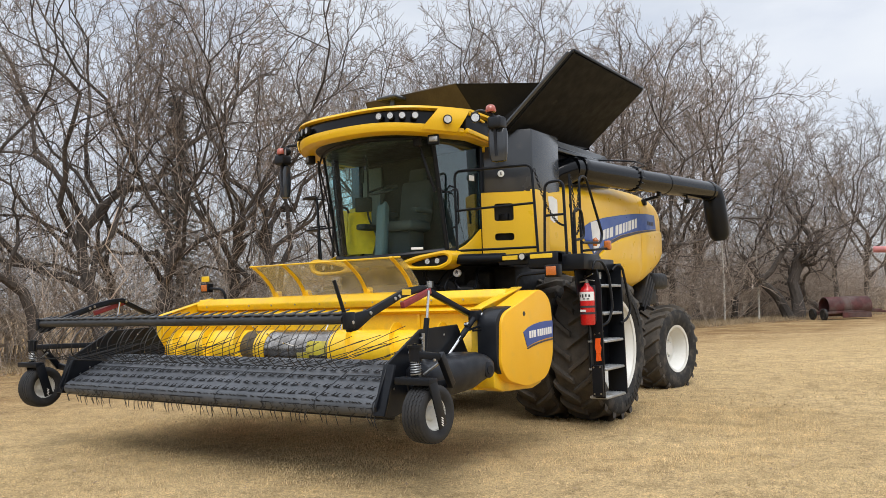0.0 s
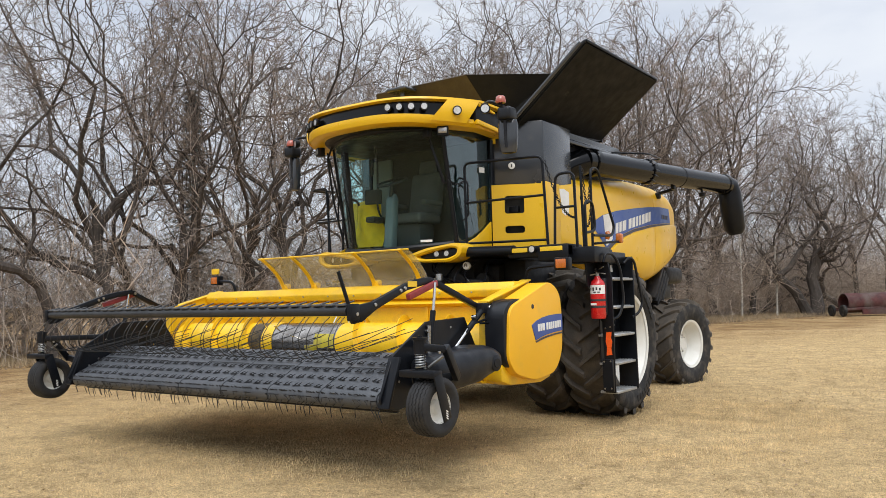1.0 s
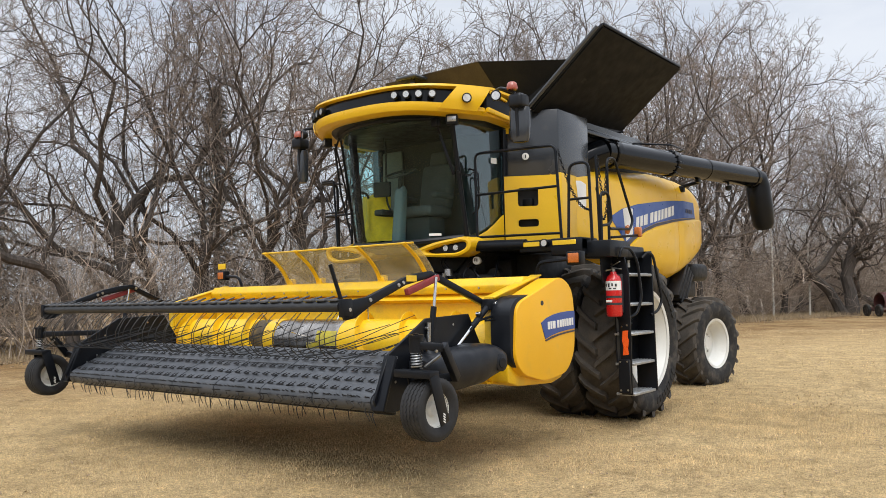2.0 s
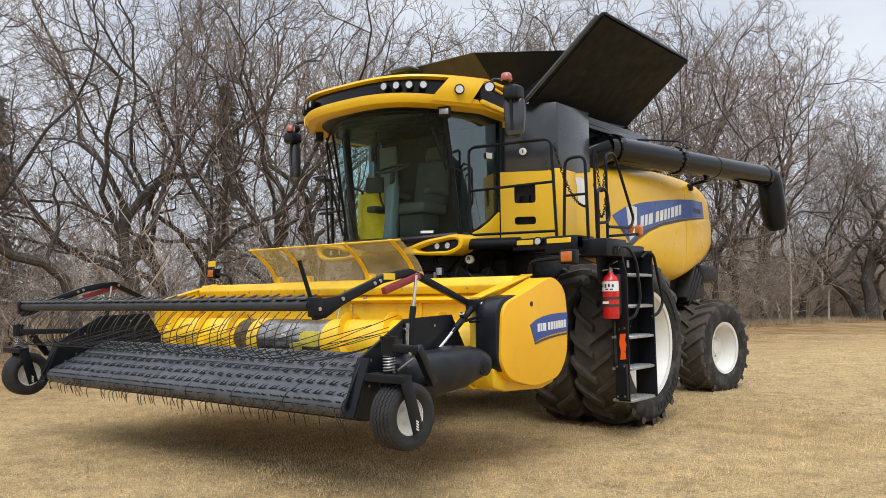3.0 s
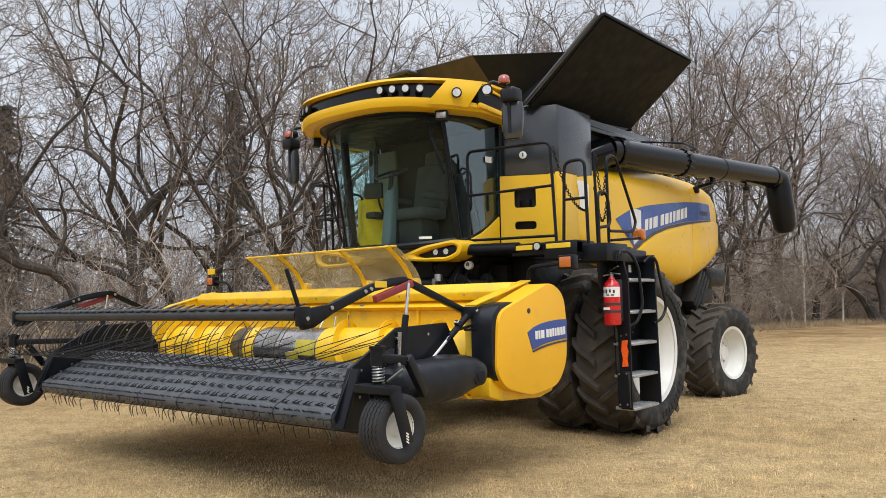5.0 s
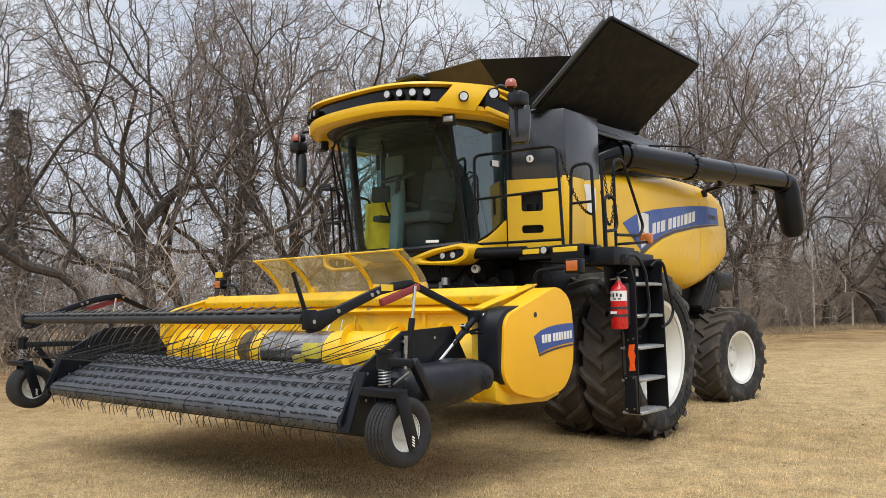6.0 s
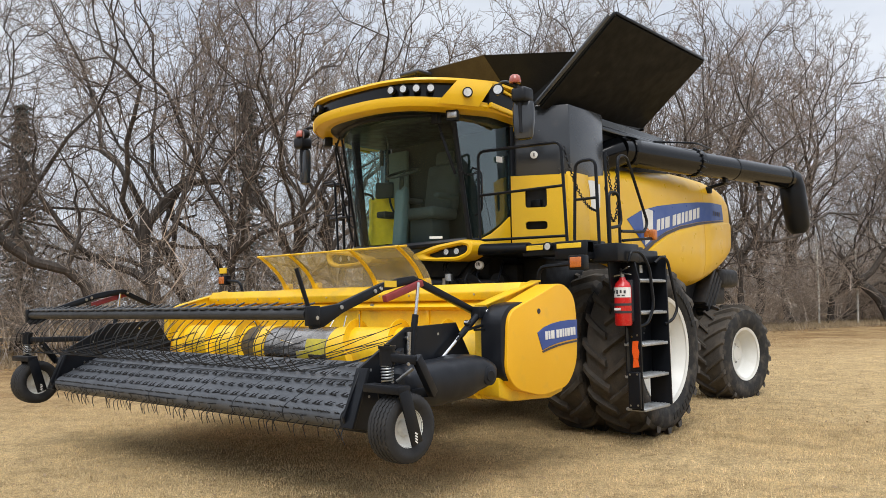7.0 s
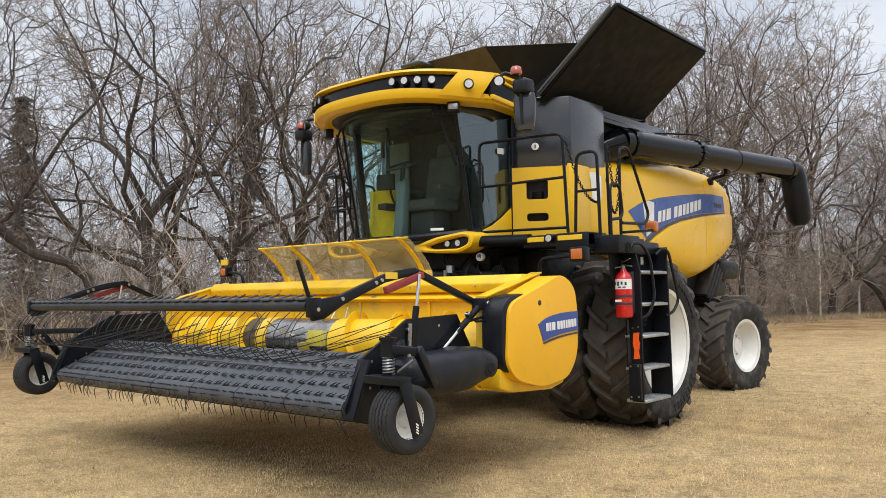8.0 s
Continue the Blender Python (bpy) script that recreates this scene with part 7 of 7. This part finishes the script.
def tine_mesh(seed, reach):
    r = random.Random(seed)
    j = lambda a: r.uniform(-a, a)
    pts = [(0, -0.01, -0.045), (-0.005 + j(0.01), -0.075, -0.10), (-0.01 + j(0.015), -0.145, -0.20), (-0.01 + j(0.02), -0.145, -0.31), (0.0 + j(0.02), -0.06, -0.39), (j(0.025), 0.10, -0.405), (j(0.03), 0.34 * reach, -0.370), (j(0.05), 0.66 * reach, -0.300), (j(0.08), (1.00 + j(0.12)) * reach, -0.225 + j(0.03))]
    fine = []
    for a, b, c in zip(pts, pts[1:], pts[2:]):
        a, b, c = Vector(a), Vector(b), Vector(c)
        fine += [(a + b) / 2 * 0.5 + b * 0.5, b * 0.75 + (b + c) / 2 * 0.25]
    bm = B()
    tube(bm, [Vector(pts[0])] + fine + [Vector(pts[-1])], 0.0037, 5)
    return finish(bm, "tine", M_TINE)


tine_mes = [tine_mesh(k, 1.0) for k in range(6)]
long_tines = [tine_mesh(k + 10, 1.38) for k in range(6)]
N_CLIP = 34
for k in range(N_CLIP):
    x = -2.36 + 4.50 * k / (N_CLIP - 1)
    ob = new("clip", clip_me)
    ob.parent = bar
    ob.matrix_basis = pose(x, RY - 0.005, RZ + 0.040, tr.uniform(-6, 6), 0, tr.uniform(-8, 8))
    for o in (((-0.02, 0.028) if k % 3 == 0 else (0.0,))):
        ob = new("tine", (tine_mes if k < 26 else long_tines)[(k * 2 + (o > 0)) % 6])
        ob.parent = bar
        ob.matrix_basis = pose(x + o, RY, RZ, tr.uniform(-4, 4), tr.uniform(-2, 2), tr.uniform(-4, 4))

# Arms that carry the bar.
for s, xa in ((1, 2.25), (-1, -2.42)):
    bm = B()
    plate = [(-4.20, 1.44), (-4.16, 1.36), (-4.06, 1.375), (-3.88, 1.47), (-3.46, 1.625), (-3.14, 1.685), (-3.06, 1.68), (-3.04, 1.72), (-3.12, 1.745), (-3.30, 1.725), (-3.48, 1.685), (-3.92, 1.535), (-4.12, 1.51), (-4.20, 1.52)]
    slab(bm, "x", plate, xa - 0.022, xa + 0.022, 0.006)
    arm = part("lift_arm", bm, M_BLACK, header, "black bent hold-down arm")
    bm = B()
    beam(bm, (xa + s * 0.03, -3.47, 1.565), (xa + s * 0.03, -3.05, 1.69), 0.05, 0.055)
    part("safety_stop", bm, M_REDARM, arm, "faded red safety stop")
    bm = B()
    beam(bm, (xa + s * 0.02, -3.08, 1.70), (xa + s * 0.11, -2.47, 1.445), 0.05, 0.055)
    part("arm_link", bm, M_BLACK, arm)
    bm = B()
    box(bm, xa - 0.028, xa + 0.028, -4.20, -4.10, 1.385, 1.525, 0.008)
    part("end_bracket", bm, M_BLACK, arm)
    bm = B()
    for y, z in ((-3.90, 1.51), (-3.56, 1.625), (-3.50, 1.645), (-4.13, 1.44), (-3.07, 1.70)):
        disc(bm, (xa + s * 0.032, y, z), (s, 0, 0), 0.016, 0.02, 10)
        disc(bm, (xa - s * 0.032, y, z), (-s, 0, 0), 0.016, 0.02, 10)
    tagged(part("pivot_bolts", bm, M_STEEL, arm), kind="stuff")
    bm = B()
    xc = s * (abs(xa) + 0.10 if s > 0 else abs(xa) - 0.02)
    tube(bm, [(xc, -3.16, 1.69), (xc, -3.20, 1.42)], 0.013, 10)
    part("cylinder_rod", bm, M_SHINY, arm, "bright cylinder rod")
    bm = B()
    tube(bm, [(xc, -3.20, 1.44), (xc, -3.27, 1.08)], 0.026, 12)
    part("cylinder", bm, M_BLACK, arm)
    if s > 0:
        bm = B()
        box(bm, xa + 0.022, xa + 0.027, -3.46, -3.33, 1.655, 1.705, 0.001, 1, pose(0, 0, 0))
        part("warning_label", bm, M_REFLECT, arm, "yellow warning label")
        bm = B()
        tube(bm, [(2.19, -4.13, 1.50), (2.15, -4.21, 1.79)], 0.016, 8)
        part("flag_rod", bm, M_BLACK, arm)
bm = B()
tube(bm, [(2.42, -2.52, 1.41), (2.42, -2.75, 1.25)], 0.028, 12)
tube(bm, fillet([(2.44, -2.36, 1.40), (2.46, -2.45, 1.34), (2.44, -2.70, 1.30), (2.43, -2.80, 1.22)], 0.06), 0.012, 6)
tube(bm, fillet([(2.47, -2.30, 1.42), (2.49, -2.42, 1.30), (2.47, -2.62, 1.30)], 0.06), 0.010, 6)
box(bm, 2.36, 2.46, -2.53, -2.42, 1.39, 1.49, 0.01)
part("lift_cylinder", bm, M_BLACK, header)
bm = B()
tube(bm, [(2.42, -2.74, 1.26), (2.42, -3.02, 1.06)], 0.016, 10)
part("cylinder_rod", bm, M_SHINY, header, "bright cylinder rod")
for at, r in (((2.47, -2.42, 1.44), 0.03), ((2.455, -2.66, 1.36), 0.022)):
    bm = B()
    disc(bm, at, (1, 0, 0), r, 0.045, 12)
    part("cylinder_pin", bm, M_SHINY, header)
bm = B()
tube(bm, [(2.38, -3.31, 1.31), (2.38, -3.33, 1.02)], 0.020, 10)
disc(bm, (2.39, -3.32, 1.26), (1, 0, 0), 0.022, 0.03, 10)
part("gauge_rod", bm, M_STEEL, header)

# Moulded drive cover on the outer side of the table.
bm, hoops = B(), []
CY = (-3.62, -3.59, -3.52, -3.38, -3.15, -2.92, -2.76, -2.66, -2.61, -2.585)
CT = (1.03, 1.065, 1.085, 1.098, 1.108, 1.118, 1.11, 1.085, 1.05, 1.01)
CL = (0.90, 0.86, 0.80, 0.755, 0.755, 0.775, 0.81, 0.845, 0.875, 0.905)
CW = (0.10, 0.14, 0.165, 0.18, 0.183, 0.183, 0.18, 0.172, 0.155, 0.125)
for i in range(37):
    y = CY[0] + (CY[-1] - CY[0]) * i / 36
    top, low, wide = (float(np.interp(y, CY, v)) for v in (CT, CL, CW))
    hoop = []
    for k in range(32):
        c, e = math.cos(2 * math.pi * k / 32), math.sin(2 * math.pi * k / 32)
        hoop.append(bm.verts.new((2.53 + wide * math.copysign(abs(c) ** 0.72, c), y, (top + low) / 2 + (top - low) / 2 * math.copysign(abs(e) ** 0.72, e))))
    hoops.append(hoop)
for p, q in zip(hoops, hoops[1:]):
    for k in range(32):
        bm.faces.new((p[k], p[(k + 1) % 32], q[(k + 1) % 32], q[k]))
bm.faces.new(hoops[0])
bm.faces.new(hoops[-1])
for v in bm.verts:
    dent = noise.noise(v.co * 4.2) * 0.016 + noise.noise(v.co * 11.0) * 0.005
    v.co += Vector((v.co.x - 2.53, 0, v.co.z - 0.94)).normalized() * dent
cover = part("drive_cover", bm, M_PLASTIC, header, "black moulded plastic drive cover")
bm = B()
disc(bm, (2.718, -2.735, 0.945), (1, -0.1, 0), 0.075, 0.03, 20)
part("cover_knob", bm, M_PLASTIC, cover)
bm = B()
disc(bm, (2.726, -2.735, 0.945), (1, -0.1, 0), 0.045, 0.02, 16)
part("knob_bolt", bm, M_BLACK, cover)


# Gauge wheels on sprung casters.
def caster(s, cx, cy, cz, turn):
    m3 = pose(0, 0, 0, 0, 0, turn).to_3x3()
    c = Vector((cx, cy, cz))
    R, w = 0.237, 0.105
    out = Vector((1, 0, 0))
    bm = B()
    half = [(w * 0.62, 0.125), (w * 0.80, 0.14), (w * 1.0, 0.175), (w * 0.98, 0.205), (w * 0.86, 0.226)]
    prof = half + [(0.070, 0.2305), (0.03, 0.2315)]
    prof = prof + [(-a, r) for a, r in reversed(prof)]
    lathe(bm, prof, c, 44, "x", m3, False)
    wheel = part("caster_wheel", bm, M_SMALLTYRE, header, "ribbed black gauge wheel tyre")
    # Zigzag tread ribs.
    bm = B()
    for rib in range(5):
        mid_x, loops = -0.068 + 0.034 * rib, []
        for k in range(72):
            t, dx = 2 * math.pi * k / 72, 0.0055 * (1 if k % 2 else -1)
            lift = R + 0.001 - 0.10 * mid_x**2 * 10
            loops.append([bm.verts.new(c + m3 @ Vector((mid_x + dx + o, rr * math.cos(t), rr * math.sin(t)))) for o, rr in ((-0.0125, lift - 0.012), (-0.0115, lift), (0.0115, lift), (0.0125, lift - 0.012))])
        for p, q in zip(loops, loops[1:] + loops[:1]):
            for k in range(3):
                bm.faces.new((p[k], p[k + 1], q[k + 1], q[k]))
    part("tread", bm, M_SMALLTYRE, wheel)
    bm = B()
    lathe(bm, [(-0.07, 0.122), (-0.078, 0.138), (0.078, 0.138), (0.07, 0.128), (0.03, 0.112), (0.02, 0.06), (0.05, 0.045), (0.05, 0.0)], c, 32, "x", m3)
    part("rim", bm, M_WHITE, wheel, "off-white steel rim")
    # Fork on the outer side and the sprung post above it.
    P = lambda x, y, z: c + m3 @ Vector((x, y, z))
    bm = B()
    beam(bm, P(0.135, -0.10, 0.26), P(0.135, 0.015, -0.10), 0.014, 0.105, 0.004, up=(0, 1, 0))
    beam(bm, P(-0.22, -0.10, 0.265), P(0.14, -0.10, 0.265), 0.11, 0.055, 0.006)
    beam(bm, P(-0.135, -0.06, 0.26), P(-0.135, 0.0, 0.0), 0.012, 0.08, 0.004, up=(0, 1, 0))
    fork = part("fork", bm, M_BLACK, header, "black caster fork")
    bm = B()
    for k in range(4):
        a = P(0.1435, -0.012, -0.02 - 0.018 * k)
        beam(bm, a, P(0.1435, 0.010, -0.035 - 0.018 * k), 0.003, 0.009, 0.0)
    part("fork_label", bm, M_LABEL, fork)
    bm = B()
    tube(bm, [P(-0.07, -0.06, 0.28), P(-0.07, -0.06, 0.30)], 0.045, 16)
    tube(bm, [P(-0.07, -0.06, 0.30), P(-0.07, -0.06, 0.56)], 0.022, 12)
    tube(bm, [P(-0.07, -0.06, 0.42), P(-0.07, -0.06, 0.53)], 0.052, 16)
    tube(bm, [P(-0.07, -0.06, 0.53), P(-0.07, -0.06, 0.55)], 0.062, 16)
    part("swivel_post", bm, M_BLACK, header)
    bm = B()
    coil = []
    for i in range(73):
        t = 2 * math.pi * i / 12
        coil.append(P(-0.07 + 0.040 * math.cos(t), -0.06 + 0.040 * math.sin(t), 0.30 + 0.12 * i / 72))
    tube(bm, coil, 0.007, 6)
    part("coil_spring", bm, M_STEEL, header, "bare coil spring")
    bm = B()
    x_in = s * (HX + 0.02)
    beam(bm, (cx - 0.07 * 1, cy - 0.06, cz + 0.475), (cx + 0.09 if s > 0 else cx + 0.05, cy + 0.06, cz + 0.45), 0.07, 0.06)
    beam(bm, (cx + 0.09 * s, cy + 0.06, cz + 0.47), (cx + 0.06 * s, cy + 0.26, cz + 0.20), 0.05, 0.07, 0.006)
    beam(bm, (cx + 0.06 * s, cy + 0.26, cz + 0.22), (x_in, cy + 0.30, cz + 0.14), 0.05, 0.07, 0.006)
    beam(bm, (cx, cy - 0.05, cz + 0.47), (x_in, cy + 0.45, cz + 0.47), 0.05, 0.06)
    part("caster_arm", bm, M_BLACK, header)
    bm = B()
    tube(bm, [P(-0.02, -0.02, 0.31), P(0.10, 0.02, 0.40)], 0.012, 8)
    disc(bm, P(0.10, -0.02, 0.43), (1, -0.4, 0), 0.012, 0.02, 8)
    part("adjust_pin", bm, M_STEEL, header)


caster(1, 2.80, -3.84, 0.695, -3)
caster(-1, -2.80, -3.94, 0.715, 4)
